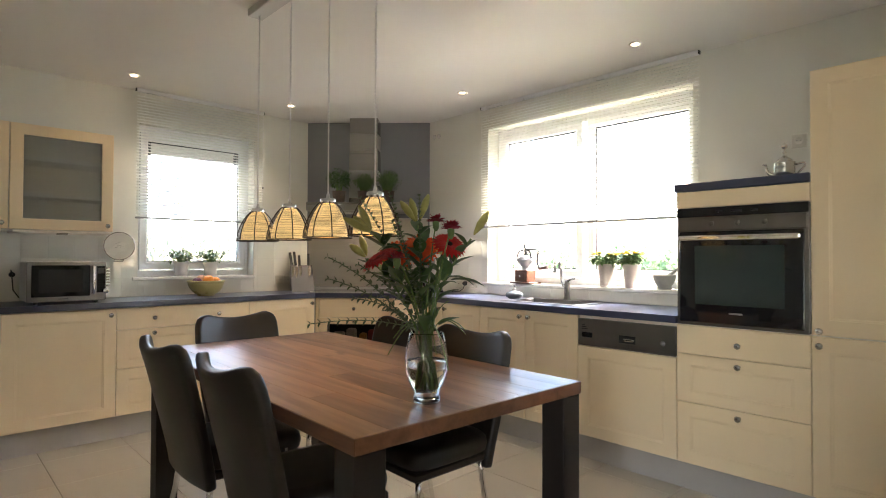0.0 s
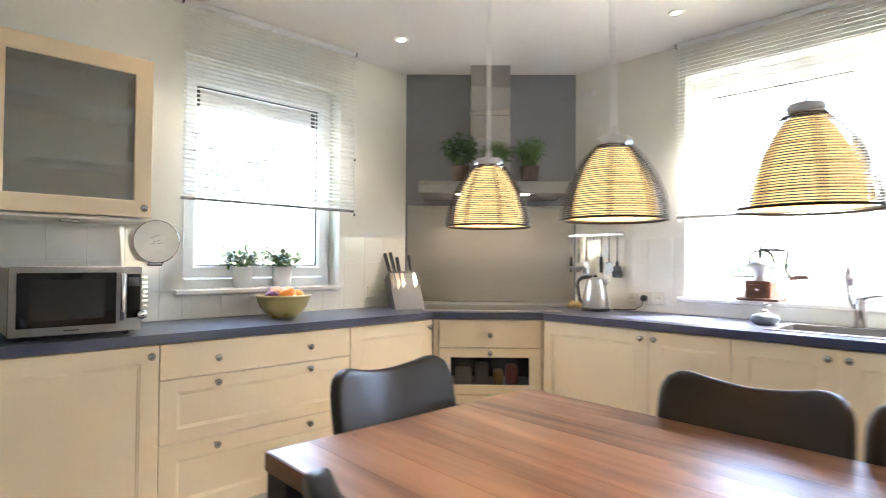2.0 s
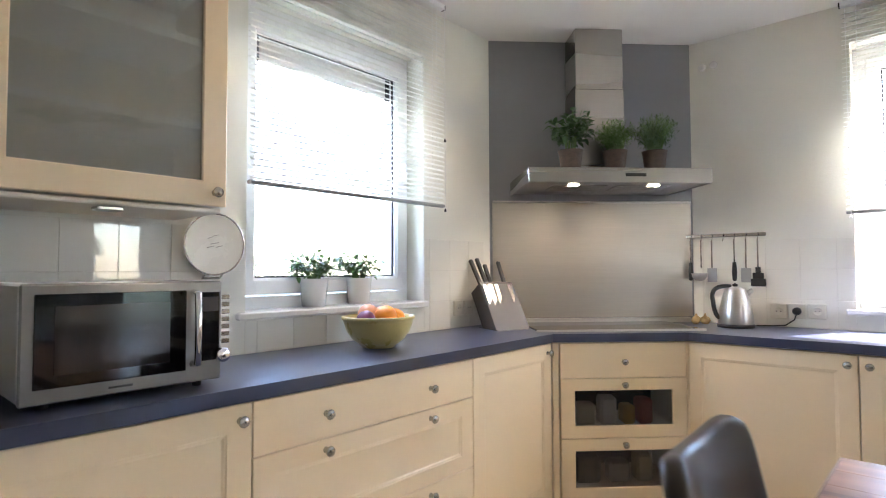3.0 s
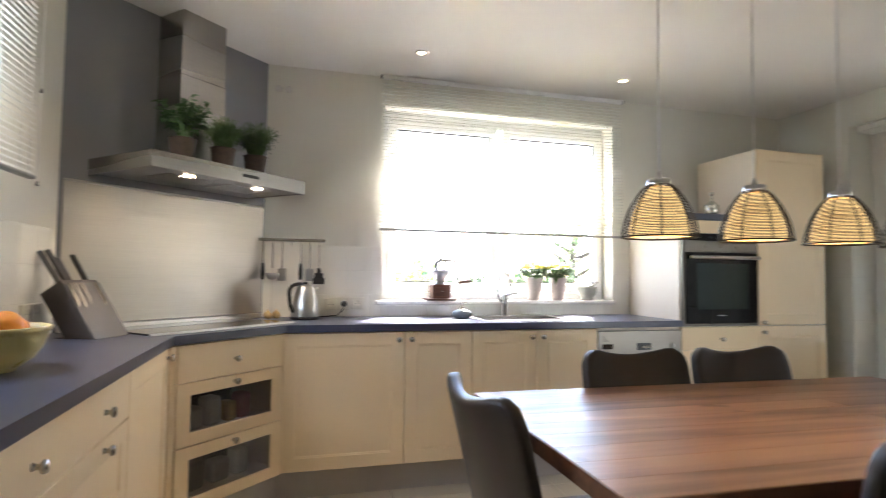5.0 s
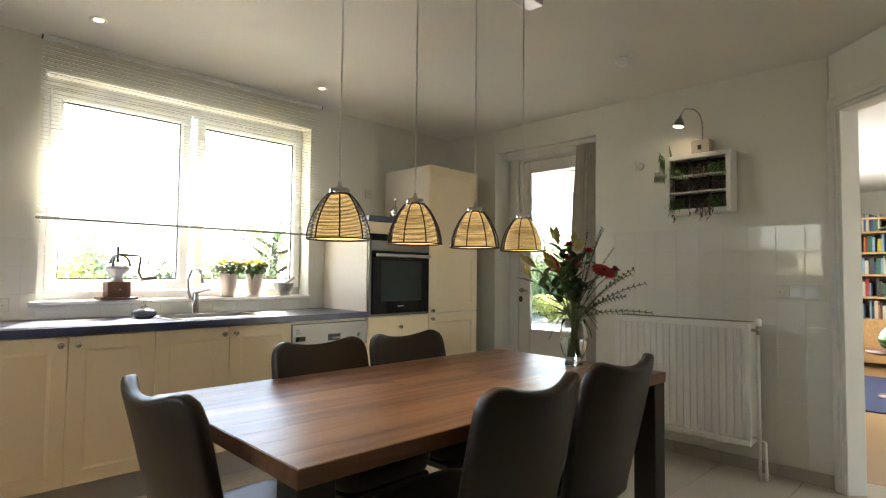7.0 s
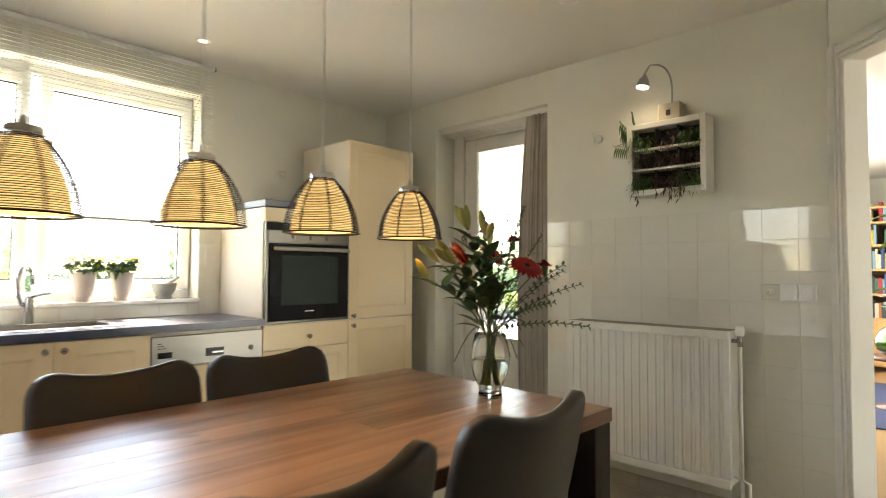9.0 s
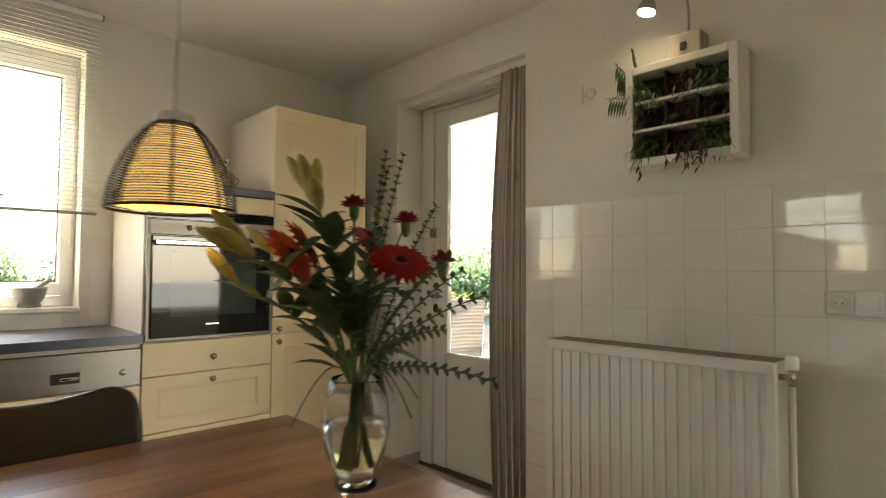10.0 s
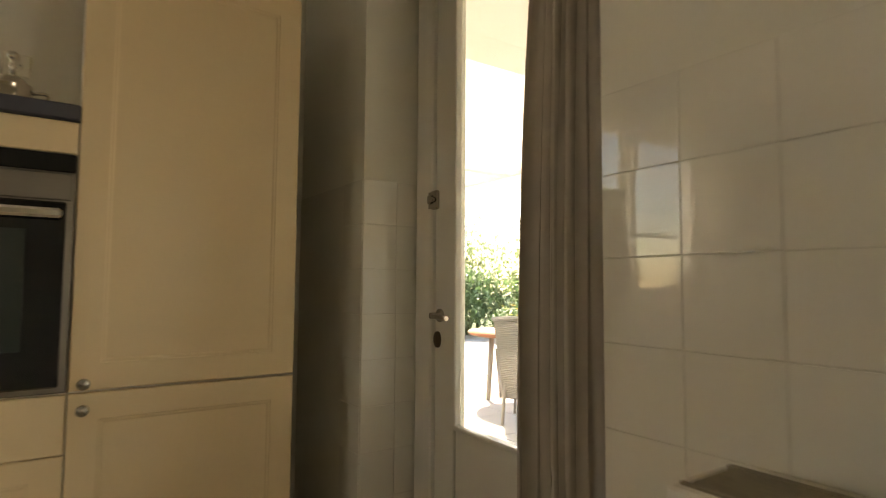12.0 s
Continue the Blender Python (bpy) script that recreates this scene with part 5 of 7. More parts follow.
t = thing("tap", (3.965, 3.512, TOP), "chrome kitchen tap with a swan-neck spout", "tap")
bm = bmesh.new()
lathe(bm, [(0, 0), (0.027, 0), (0.027, 0.006), (0.022, 0.010), (0.021, 0.11), (0.017, 0.13), (0.017, 0.14), (0, 0.142)], 20)
part("body", bm, TAP_CHROME, t)
bm = bmesh.new()
pts = [(0, 0.0, 0.09), (0, 0.03, 0.10), (0, 0.045, 0.14), (0, 0.05, 0.22)] + [(-0.02 - 0.055 * (1 - math.cos(a)), 0.05 - 0.012 * a, 0.24 + 0.055 * math.sin(a)) for a in [0.3 * k for k in range(11)]]
tube(bm, [Vector(p) for p in pts] + [Vector((-0.135, 0.012, 0.20))], 0.0095, 10)
part("spout", bm, TAP_CHROME, t)
bm = bmesh.new()
tube(bm, [(0, 0, 0.135), (-0.02, -0.045, 0.150), (-0.03, -0.085, 0.156)], 0.008, 8, 0.006)
part("lever", bm, TAP_CHROME, t)

BLUEGREY = mat("blue_grey_ceramic", (0.15, 0.18, 0.21), 0.25, var=0.08)
t = thing("soap_dispenser", (3.80, 3.862, TOP), "flat round blue-grey soap dispenser", "soap dispenser")
bm = bmesh.new()
lathe(bm, [(0, 0), (0.040, 0), (0.060, 0.014), (0.066, 0.030), (0.056, 0.046), (0.026, 0.056), (0.017, 0.060), (0, 0.060)], 24)
part("body", bm, BLUEGREY, t)
bm = bmesh.new()
lathe(bm, [(0.016, 0.060), (0.016, 0.070), (0.006, 0.072), (0.006, 0.094), (0.010, 0.096), (0.010, 0.102), (0, 0.103)], 14)
tube(bm, [(0, 0, 0.099), (-0.02, -0.025, 0.100), (-0.026, -0.032, 0.094)], 0.004)
part("pump", bm, NICKEL, t)

# kettle, utensils, sockets on the east wall
t = thing("kettle", pose(3.86, 4.815, TOP, 0, 0, 30), "brushed steel electric kettle with black handle", "kettle")
bm = bmesh.new()
lathe(bm, [(0, 0), (0.085, 0), (0.087, 0.012), (0.083, 0.016), (0, 0.016)], 26)
part("base", bm, BLACK, t)
bm = bmesh.new()
lathe(bm, [(0.080, 0.017), (0.082, 0.024), (0.076, 0.08), (0.062, 0.145), (0.050, 0.185), (0.046, 0.195), (0.02, 0.204), (0, 0.205)], 26)
tube(bm, [(0, -0.045, 0.16), (0, -0.08, 0.188)], 0.016, 10, 0.010)
part("body", bm, STEEL, t)
bm = bmesh.new()
tube(bm, arc((0, 0.02, 0.205), (0, 0.125, 0.215), (0, 0.105, 0.13), 8) + arc((0, 0.105, 0.13), (0, 0.10, 0.06), (0, 0.076, 0.045), 5)[1:], 0.011, 10)
lathe(bm, [(0, 0.20), (0.012, 0.205), (0.014, 0.214), (0, 0.222)], 12)
part("handle", bm, BLACK, t)

ur = thing("utensil_rail", (0, 0, 0), "steel wall rail for hanging kitchen utensils", "rail")
bm = bmesh.new()
box(bm, (3.997, 4.70, 1.384), (4.005, 5.11, 1.402), 0.002)
for y in (4.72, 5.07):
    tube(bm, [(4.03, y, 1.393), (4.001, y, 1.393)], 0.006)
part("bar", bm, NICKEL, ur)
for k in range(7):
    bm = bmesh.new()
    y = 4.735 + 0.055 * k
    tube(bm, [(4.001, y, 1.404), (3.991, y, 1.398), (3.991, y, 1.37), (3.983, y, 1.362), (3.979, y, 1.37)], 0.0016, 5)
    part("hook", bm, NICKEL, ur)


def utensil(y, kind):
    t = thing("kitchen_utensil", (3.981, y, 1.368), {"spatula": "steel spatula with a black blade", "ladle": "steel soup ladle on a hook", "spoon": "steel spoon with a black grip", "whisk": "black handled steel turner"}[kind] + " on the rail", "utensil", "utensils on the rail")
    bm = bmesh.new()
    tube(bm, [(0, 0, 0.0), (0, 0, -0.15)], 0.0035, 6)
    part("shaft", bm, NICKEL, t)
    bm = bmesh.new()
    if kind == "spatula":
        for lo, hi in (((-0.003, -0.035, -0.245), (0.003, 0.035, -0.205)), ((-0.003, -0.026, -0.205), (0.003, 0.026, -0.175)), ((-0.003, -0.012, -0.175), (0.003, 0.012, -0.145))):
            box(bm, lo, hi, 0.003)
        part("blade", bm, BLACK, t)
    elif kind == "ladle":
        lathe(bm, [(0, -0.03), (0.022, -0.026), (0.036, -0.010), (0.042, 0.012), (0.040, 0.012), (0.034, -0.006), (0, -0.024)], 18, (-0.03, 0, -0.19))
        part("cup", bm, STEEL_DARK, t)
    elif kind == "spoon":
        lathe(bm, [(0, -0.10), (0.010, -0.095), (0.013, -0.05), (0.009, 0.0), (0, 0.004)], 12, (0, 0, -0.12))
        part("grip", bm, BLACK, t)
    else:
        box(bm, (-0.002, -0.024, -0.225), (0.002, 0.024, -0.15), 0.002)
        part("blade", bm, STEEL_DARK, t)
    return t


for y, kind in ((4.735, "spatula"), (4.79, "whisk"), (4.845, "spoon"), (4.955, "whisk"), (5.01, "ladle"), (5.065, "spoon")):
    utensil(y, kind)


def socket(m, label="square white wall socket on the wall", plugged=False):
    """Face at y = 0, room towards -y."""
    t = thing("wall_socket", m, label, "socket", "wall sockets")
    one_box("plate", (-0.038, -0.010, -0.038), (0.038, 0.0, 0.038), SOCKET_CREAM, t, 0.004)
    bm = bmesh.new()
    lathe(bm, [(0.021, 0.0), (0.022, 0.002), (0.020, 0.003), (0.019, 0.0015), (0, 0.0015)], 20, m=pose(0, -0.010, 0, 90))
    part("ring", bm, SOCKET_CREAM, t)
    bm = bmesh.new()
    for x in (-0.009, 0.009):
        tube(bm, [(x, -0.0126, 0), (x, -0.0136, 0)], 0.0025, 8)
    part("pin_hole", bm, BLACK, t)
    if plugged:
        bm = bmesh.new()
        lathe(bm, [(0, 0), (0.020, 0), (0.019, 0.02), (0.010, 0.034), (0, 0.036)], 14, m=pose(0, -0.0137, 0, 90))
        part("plug", bm, BLACK, t)
    return t


eastw = lambda y, z: pose(WALL_E - 0.005, y, z, 0, 0, -90)
socket(eastw(4.655, 0.998))
socket(eastw(4.575, 1.002), "white wall socket with a black plug in it", True)
socket(eastw(4.49, 1.004))
socket(pose(WALL_E, 2.08, 1.86, 0, 0, -90))
for y in (4.94, 5.0):
    t = thing("wall_hook", pose(WALL_E, y, 2.34, 0, 0, -90), "small white blank pipe cap on the wall", "cap", "wall caps")
    bm = bmesh.new()
    lathe(bm, [(0, 0), (0.021, 0), (0.020, 0.007), (0.012, 0.012), (0, 0.012)], 14, m=pose(0, 0, 0, 90))
    part("cap", bm, PORCELAIN, t)
for x in (2.94, 3.02):
    socket(pose(x, WALL_N - 0.005, 1.02))
bm = bmesh.new()
ketl = bpy.data.objects["kettle"]
tube(bm, [(4.0, 4.575, 0.99), (4.0, 4.585, 0.96), (3.985, 4.62, 0.932), (3.97, 4.68, 0.927), (3.94, 4.74, 0.926)], 0.0035, 6)
bmesh.ops.transform(bm, matrix=ketl.matrix_world.inverted(), verts=bm.verts)
part("power_cord", bm, BLACK, ketl, "black power cord")
GINGER = mat("ginger_skin", (0.55, 0.38, 0.16), 0.7, var=0.25, scale=30, bump=0.4)
for x, y, r in ((3.93, 4.98, 0.026), (3.90, 5.02, 0.022), (3.945, 5.03, 0.024)):
    bm = bmesh.new()
    lathe(bm, [(0, 0), (r * 0.6, 0.002), (r, r * 0.7), (r * 0.85, r * 1.3), (r * 0.3, r * 1.7), (0.003, r * 2.2), (0, r * 2.2)], 14)
    solid("garlic_bulb", bm, GINGER, "pale garlic bulb on the worktop", "garlic", "garlic bulbs", m=(x, y, TOP))

# teapot on the oven housing
SILVER = mat("silver", (0.56, 0.54, 0.49), 0.20, metal=1.0, var=0.08)
t = thing("teapot", pose(3.70, 2.065, 1.6085, 0, 0, 200) @ Matrix.Diagonal((1.12, 1.12, 1.3, 1.0)), "small engraved silver teapot", "teapot")
bm = bmesh.new()
lathe(bm, [(0, 0.006), (0.028, 0.006), (0.036, 0.012), (0.042, 0.030), (0.043, 0.050), (0.040, 0.060), (0.043, 0.066), (0.043, 0.070), (0.036, 0.072), (0, 0.072)], 22)
tube(bm, arc((0, -0.038, 0.022), (0, -0.072, 0.024), (0, -0.070, 0.060), 6), 0.009, 8, 0.005)
tube(bm, [(0, -0.070, 0.060), (0, -0.074, 0.066), (0, -0.084, 0.067)], 0.005, 8, 0.004)
part("body", bm, SILVER, t)
bm = bmesh.new()
lathe(bm, [(0.034, 0.072), (0.028, 0.082), (0.014, 0.090), (0.007, 0.096), (0.005, 0.104), (0.010, 0.109), (0.005, 0.114), (0.004, 0.120), (0.012, 0.127), (0.014, 0.133), (0.011, 0.140), (0, 0.144)], 18)
part("lid", bm, SILVER, t)
bm = bmesh.new()
tube(bm, arc((0, 0.040, 0.060), (0, 0.118, 0.084), (0, 0.039, 0.018), 8), 0.004, 8)
part("handle", bm, SILVER, t)
bm = bmesh.new()
for a in (0.6, 2.2, 3.9, 5.4):
    tube(bm, [(0.04 * math.cos(a), 0.04 * math.sin(a), 0.014), (0.048 * math.cos(a), 0.048 * math.sin(a), 0.0)], 0.004, 6)
part("foot", bm, SILVER, t)

# microwave
mw = thing("microwave", pose(1.062, 5.46, TOP + 0.004), "silver microwave oven with dark glass door", "microwave")
MWW, MWH, MWD = 0.427, 0.262, 0.33
one_box("housing", (0, 0.012, 0.012), (MWW, MWD, MWH), STEEL, mw, 0.005)
one_box("front_frame", (0, 0, 0.010), (MWW, 0.0115, MWH), mat("silver_plastic", (0.21, 0.20, 0.19), 0.35, metal=0.6), mw, 0.004)
bm = bmesh.new()
box(bm, (0.024, -0.004, 0.042), (0.335, -0.0005, MWH - 0.022), 0.002)
md = part("door_glass", bm, BLACK_GLASS, mw)
bm = bmesh.new()
box(bm, (0.06, -0.0055, 0.068), (0.295, -0.0042, MWH - 0.048))
part("window_mesh", bm, mat("microwave_window", (0.03, 0.026, 0.025), 0.12), md)
bm = bmesh.new()
tube(bm, [(0.352, -0.001, 0.056), (0.352, -0.030, 0.058), (0.352, -0.032, 0.15), (0.352, -0.030, MWH - 0.03), (0.352, -0.001, MWH - 0.028)], 0.0085, 10)
part("handle", bm, CHROME, mw)
bm = bmesh.new()
box(bm, (0.372, -0.003, 0.060), (0.420, -0.0005, MWH - 0.028), 0.002)
part("control_panel", bm, BLACK_GLASS, mw)
bm = bmesh.new()
box(bm, (0.376, -0.0042, 0.185), (0.416, -0.0032, 0.222))
part("display", bm, mat("display", (0.10, 0.09, 0.09), 0.1), mw)
for k in range(7):
    one_box("button", (0.425, -0.004, 0.10 + 0.019 * k), (0.447, -0.0005, 0.112 + 0.019 * k), NICKEL, mw, 0.002)
bm = bmesh.new()
lathe(bm, [(0, 0), (0.019, 0), (0.018, 0.016), (0.014, 0.02), (0, 0.02)], 20, m=pose(0.424, -0.004, 0.072, 90))
part("dial", bm, CHROME, mw)
one_box("maker_mark", (0.165, -0.001, 0.024), (0.215, -0.0001, 0.029), BLACK, mw)
for x in (0.05, MWW - 0.05):
    for y in (0.03, MWD - 0.04):
        bm = bmesh.new()
        lathe(bm, [(0, -0.004), (0.011, -0.004), (0.012, 0.012), (0, 0.012)], 10, (x, y, 0))
        part("foot", bm, BLACK, mw)
bm = bmesh.new()
tube(bm, [(1.03, 5.84, 1.10), (1.02, 5.82, 1.13), (1.025, 5.80, 1.08), (1.03, 5.79, 1.0), (1.06, 5.775, 0.95)], 0.004, 6)
lathe(bm, [(0, 0), (0.018, 0), (0.016, 0.03), (0, 0.034)], 12, m=pose(1.03, 5.872, 1.10, 90))
bmesh.ops.transform(bm, matrix=mw.matrix_world.inverted(), verts=bm.verts)
part("power_cord", bm, BLACK, mw, "black power cord with plug")

# round scale folded against the wall
t = thing("wall_scale", (1.652, WALL_N - 0.006, 1.30), "round white kitchen scale hung on the tiles", "scale")
bm = bmesh.new()
lathe(bm, [(0, 0), (0.080, 0), (0.096, 0.020), (0.102, 0.030), (0.100, 0.038), (0.094, 0.036), (0.0, 0.034)], 36, m=pose(0, 0, 0, 90))
part("dish", bm, mat("enamel_white", (0.72, 0.69, 0.60), 0.25, var=0.04), t)
bm = bmesh.new()
tube(bm, [(0.101 * math.cos(a), -0.037, 0.101 * math.sin(a)) for a in [2 * math.pi * k / 40 for k in range(41)]], 0.003, 6, cap=False)
part("rim", bm, NICKEL, t)
bm = bmesh.new()
tube(bm, [(-0.03, -0.03, -0.098), (-0.03, -0.012, -0.112), (0.03, -0.012, -0.112), (0.03, -0.03, -0.098)], 0.004, 6)
part("bracket", bm, NICKEL, t)
bm = bmesh.new()
for dx, dz, L in ((0.0, 0.0, 0.03), (-0.014, -0.012, 0.024), (0.016, -0.010, 0.022), (0.003, 0.026, 0.022), (-0.016, 0.018, 0.018)):
    tube(bm, [(dx - L / 2, -0.0346, dz), (dx + L / 2, -0.0346, dz + 0.006)], 0.0013, 4)
part("printed_motif", bm, mat("faded_print", (0.33, 0.30, 0.24), 0.5), t)

# fruit bowl
BOWL = mat("ochre_glaze", (0.50, 0.40, 0.15), 0.3, var=0.10, scale=12)
t = thing("fruit_bowl", (2.217, 5.665, TOP), "ochre glazed ceramic bowl with a pale rim", "bowl")
bm = bmesh.new()
lathe(bm, [(0, 0.0), (0.062, 0.0), (0.068, 0.010), (0.074, 0.012), (0.100, 0.032), (0.120, 0.060), (0.131, 0.090), (0.134, 0.104), (0.140, 0.107), (0.141, 0.117), (0.135, 0.119), (0.128, 0.108), (0.113, 0.062), (0.07, 0.022), (0, 0.014)], 36)
part("bowl", bm, BOWL, t)


def fruit(name, x, y, z, r, col, label, squash=0.94):
    bm = bmesh.new()
    prof = [(0.0, -r * squash * 0.93)] + [(r * math.sin(a), -r * squash * math.cos(a)) for a in [0.35 + 0.28 * k for k in range(9)]] + [(0.1 * r, r * squash * 0.95), (0, r * squash * 0.90)]
    lathe(bm, prof, 18)
    solid(name, bm, mat(name + "_skin", col, 0.4, var=0.18, scale=18, fine=120, bump=0.25, bump_scale=160), label, "fruit", "fruit in the bowl", m=pose(2.217 + x, 5.665 + y, TOP + z, random.uniform(-30, 30), random.uniform(-30, 30)))


fruit("orange", 0.005, -0.035, 0.118, 0.043, (0.80, 0.27, 0.02), "ripe orange in the bowl")
fruit("orange", 0.062, -0.03, 0.108, 0.038, (0.80, 0.27, 0.02), "ripe orange in the bowl")
fruit("peach", -0.02, 0.035, 0.122, 0.042, (0.70, 0.34, 0.17), "pale peach in the bowl")
fruit("plum", -0.072, -0.01, 0.108, 0.036, (0.13, 0.02, 0.07), "dark purple plum in the bowl")
fruit("peach", 0.045, 0.04, 0.112, 0.040, (0.62, 0.28, 0.15), "pale peach in the bowl")

# knife block
kb = thing("knife_block", pose(3.055, 5.665, TOP, 0, 0, -22), "slanting dark knife block with a steel front and black-handled knives", "knife block")
LEAN = Vector((0, 0.56, 0.83))


def slanted(name, y0, y1, w, L, material, base=0.0):
    """A slab that leans back from the foot y0..y1, cut level below and square above."""
    bm = bmesh.new()
    t0, t1 = Vector((0, y0, base)), Vector((0, y1, base))
    up = LEAN * L
    cross = Vector((0, -LEAN.z, LEAN.y)) * ((y1 - y0) * 0.83)
    sec = [t0, t1, t0 + up - cross, t0 + up]
    a_ = [bm.verts.new(p + Vector((-w / 2, 0, 0))) for p in sec]
    b_ = [bm.verts.new(p + Vector((w / 2, 0, 0))) for p in sec]
    bm.faces.new(a_), bm.faces.new(b_[::-1])
    for i in range(4):
        bm.faces.new((a_[i], b_[i], b_[(i + 1) % 4], a_[(i + 1) % 4]))
    bmesh.ops.recalc_face_normals(bm, faces=bm.faces)
    return part(name, bm, material, kb)


slanted("block", -0.07, 0.055, 0.19, 0.275, mat("dark_block", (0.075, 0.068, 0.068), 0.4, var=0.1), 0.002)
slanted("front_plate", -0.077, -0.072, 0.19, 0.262, mat("block_steel", (0.13, 0.13, 0.135), 0.5), 0.002)
one_box("foot", (-0.09, -0.08, 0.0), (0.09, 0.10, 0.0019), BLACK, kb)
for x, off, h, tw in ((-0.078, 0.020, 0.150, -5), (-0.046, 0.016, 0.155, -3), (-0.012, 0.028, 0.125, 1), (0.066, 0.022, 0.140, 4)):
    p = Vector((x, -0.07, 0)) + LEAN * 0.262 + Vector((0, LEAN.z, -LEAN.y)) * off
    m_ = Matrix.Translation(p) @ pose(0, 0, 0, -34, tw, 0)
    bm = bmesh.new()
    box(bm, (-0.008, -0.0015, -0.02), (0.010, 0.0015, 0.020))
    bmesh.ops.transform(bm, matrix=m_, verts=bm.verts)
    part("knife_blade", bm, CHROME, kb)
    L_ = 0.10 + 0.4 * (h - 0.10)
    bm = bmesh.new()
    v_ = [bm.verts.new(Vector((x + dx, -0.0795, 0.002)) + LEAN * q) for dx, q in ((-0.010, 0.262), (0.012, 0.262), (0.010, 0.262 - L_ * 0.7), (-0.010, 0.262 - L_))]
    bm.faces.new(v_)
    ex = bmesh.ops.extrude_face_region(bm, geom=bm.faces[:])
    bmesh.ops.translate(bm, vec=Vector((0, -0.0022, 0)), verts=[g for g in ex["geom"] if isinstance(g, bmesh.types.BMVert)])
    bmesh.ops.recalc_face_normals(bm, faces=bm.faces)
    part("knife_blade", bm, NICKEL, kb)
    bm = bmesh.new()
    box(bm, (-0.011, -0.008, 0.018), (0.011, 0.008, 0.018 + h), 0.004)
    bmesh.ops.transform(bm, matrix=m_, verts=bm.verts)
    part("knife_handle", bm, BLACK, kb)

# ---- planted frame with its lamp, switches ----
pf = thing("plant_frame", (0, 0, 0), "white wall frame with nine planted pockets", "plant frame")
FX0, FX1, FZ0, FZ1, FY0, FY1 = 1.462, 1.874, 1.608, 1.998, WALL_S + 0.002, 1.235
bm = bmesh.new()
for lo, hi in (((FX0, FY0, FZ0), (FX0 + 0.03, FY1, FZ1)), ((FX1 - 0.03, FY0, FZ0), (FX1, FY1, FZ1)), ((FX0 + 0.03, FY0, FZ0), (FX1 - 0.03, FY1, FZ0 + 0.03)), ((FX0 + 0.03, FY0, FZ1 - 0.03), (FX1 - 0.03, FY1, FZ1))):
    box(bm, lo, hi, 0.003)
part("frame", bm, WHITE_PAINT, pf)
one_box("back_board", (FX0 + 0.03, FY0, FZ0 + 0.03), (FX1 - 0.03, FY0 + 0.03, FZ1 - 0.03), SOIL, pf)
for k in (1, 2):
    z = FZ0 + 0.03 + k * (FZ1 - FZ0 - 0.06) / 3
    one_box("shelf", (FX0 + 0.03, FY0 + 0.03, z - 0.006), (FX1 - 0.03, FY1 - 0.012, z + 0.006), WHITE_PAINT, pf, 0.002)
    x = FX0 + 0.03 + k * (FX1 - FX0 - 0.06) / 3
    one_box("divider", (x - 0.005, FY0 + 0.031, FZ0 + 0.03), (x + 0.005, FY1 - 0.03, FZ1 - 0.03), BLACK, pf, 0.002)
RUST = leaf_mat("brown_leaf", (0.11, 0.060, 0.050))
cw, chh = (FX1 - FX0 - 0.06) / 3, (FZ1 - FZ0 - 0.06) / 3
for i in range(3):
    for j in range(3):
        bm = bmesh.new()
        cx_, cz_ = FX0 + 0.03 + cw * (i + 0.5), FZ0 + 0.03 + chh * (j + 0.30)
        for _ in range(190 if i != 1 and j != 1 else 70):
            p = Vector((cx_ + random.uniform(-0.050, 0.050) + (0.025 if i == 2 else 0), FY0 + random.uniform(0.045, 0.115), cz_ + random.uniform(-0.03, 0.045)))
            leaf(bm, p, Vector((random.uniform(-1, 1), random.uniform(0.2, 1.3), random.uniform(-0.5, 1.0))), random.uniform(0.03, 0.062), random.uniform(0.004, 0.010), droop=0.7, n=3)
        part("pocket_plant", bm, RUST if i == 1 or j == 1 else LEAF, pf)
bm = bmesh.new()
for (dx, dz, L) in ((0.10, 0.16, 0.16), (0.13, 0.02, 0.15), (0.09, 0.11, 0.13), (0.03, 0.20, 0.13)):
    p0 = Vector((FX1 - 0.06, FY1 - 0.03, FZ1 - 0.13))
    p2 = p0 + Vector((dx, 0.03, dz))
    tube(bm, arc(p0, p0.lerp(p2, 0.5) + Vector((0, 0.02, 0.05)), p2, 6), 0.0016, 4)
    for q in range(9):
        c = p0.lerp(p2, 0.25 + 0.085 * q)
        for sgn in (-1, 1):
            leaf(bm, c, Vector((dx, 0.0, dz)).normalized() * 0.5 + Vector((0, 0.3 * sgn, 0.8 * sgn)), 0.045, 0.011, droop=0.5, n=3)
part("fern_frond", bm, LEAF, pf)
for _ in range(9):
    bm = bmesh.new()
    p0 = Vector((random.uniform(FX0 + 0.10, FX1 - 0.03), FY1 - 0.01, FZ0 + 0.055))
    p2 = p0 + Vector((random.uniform(-0.03, 0.03), 0.02, -random.uniform(0.04, 0.10)))
    tube(bm, arc(p0, p0 + Vector((0, 0.04, 0.0)), p2, 5), 0.0015, 4)
    for q in range(6):
        leaf(bm, p0.lerp(p2, q / 5) + Vector((0, 0.012, 0)), rv(1) + Vector((0, 0.3, -0.6)), 0.028, 0.010, n=3)
    part("hanging_shoot", bm, RUST, pf)

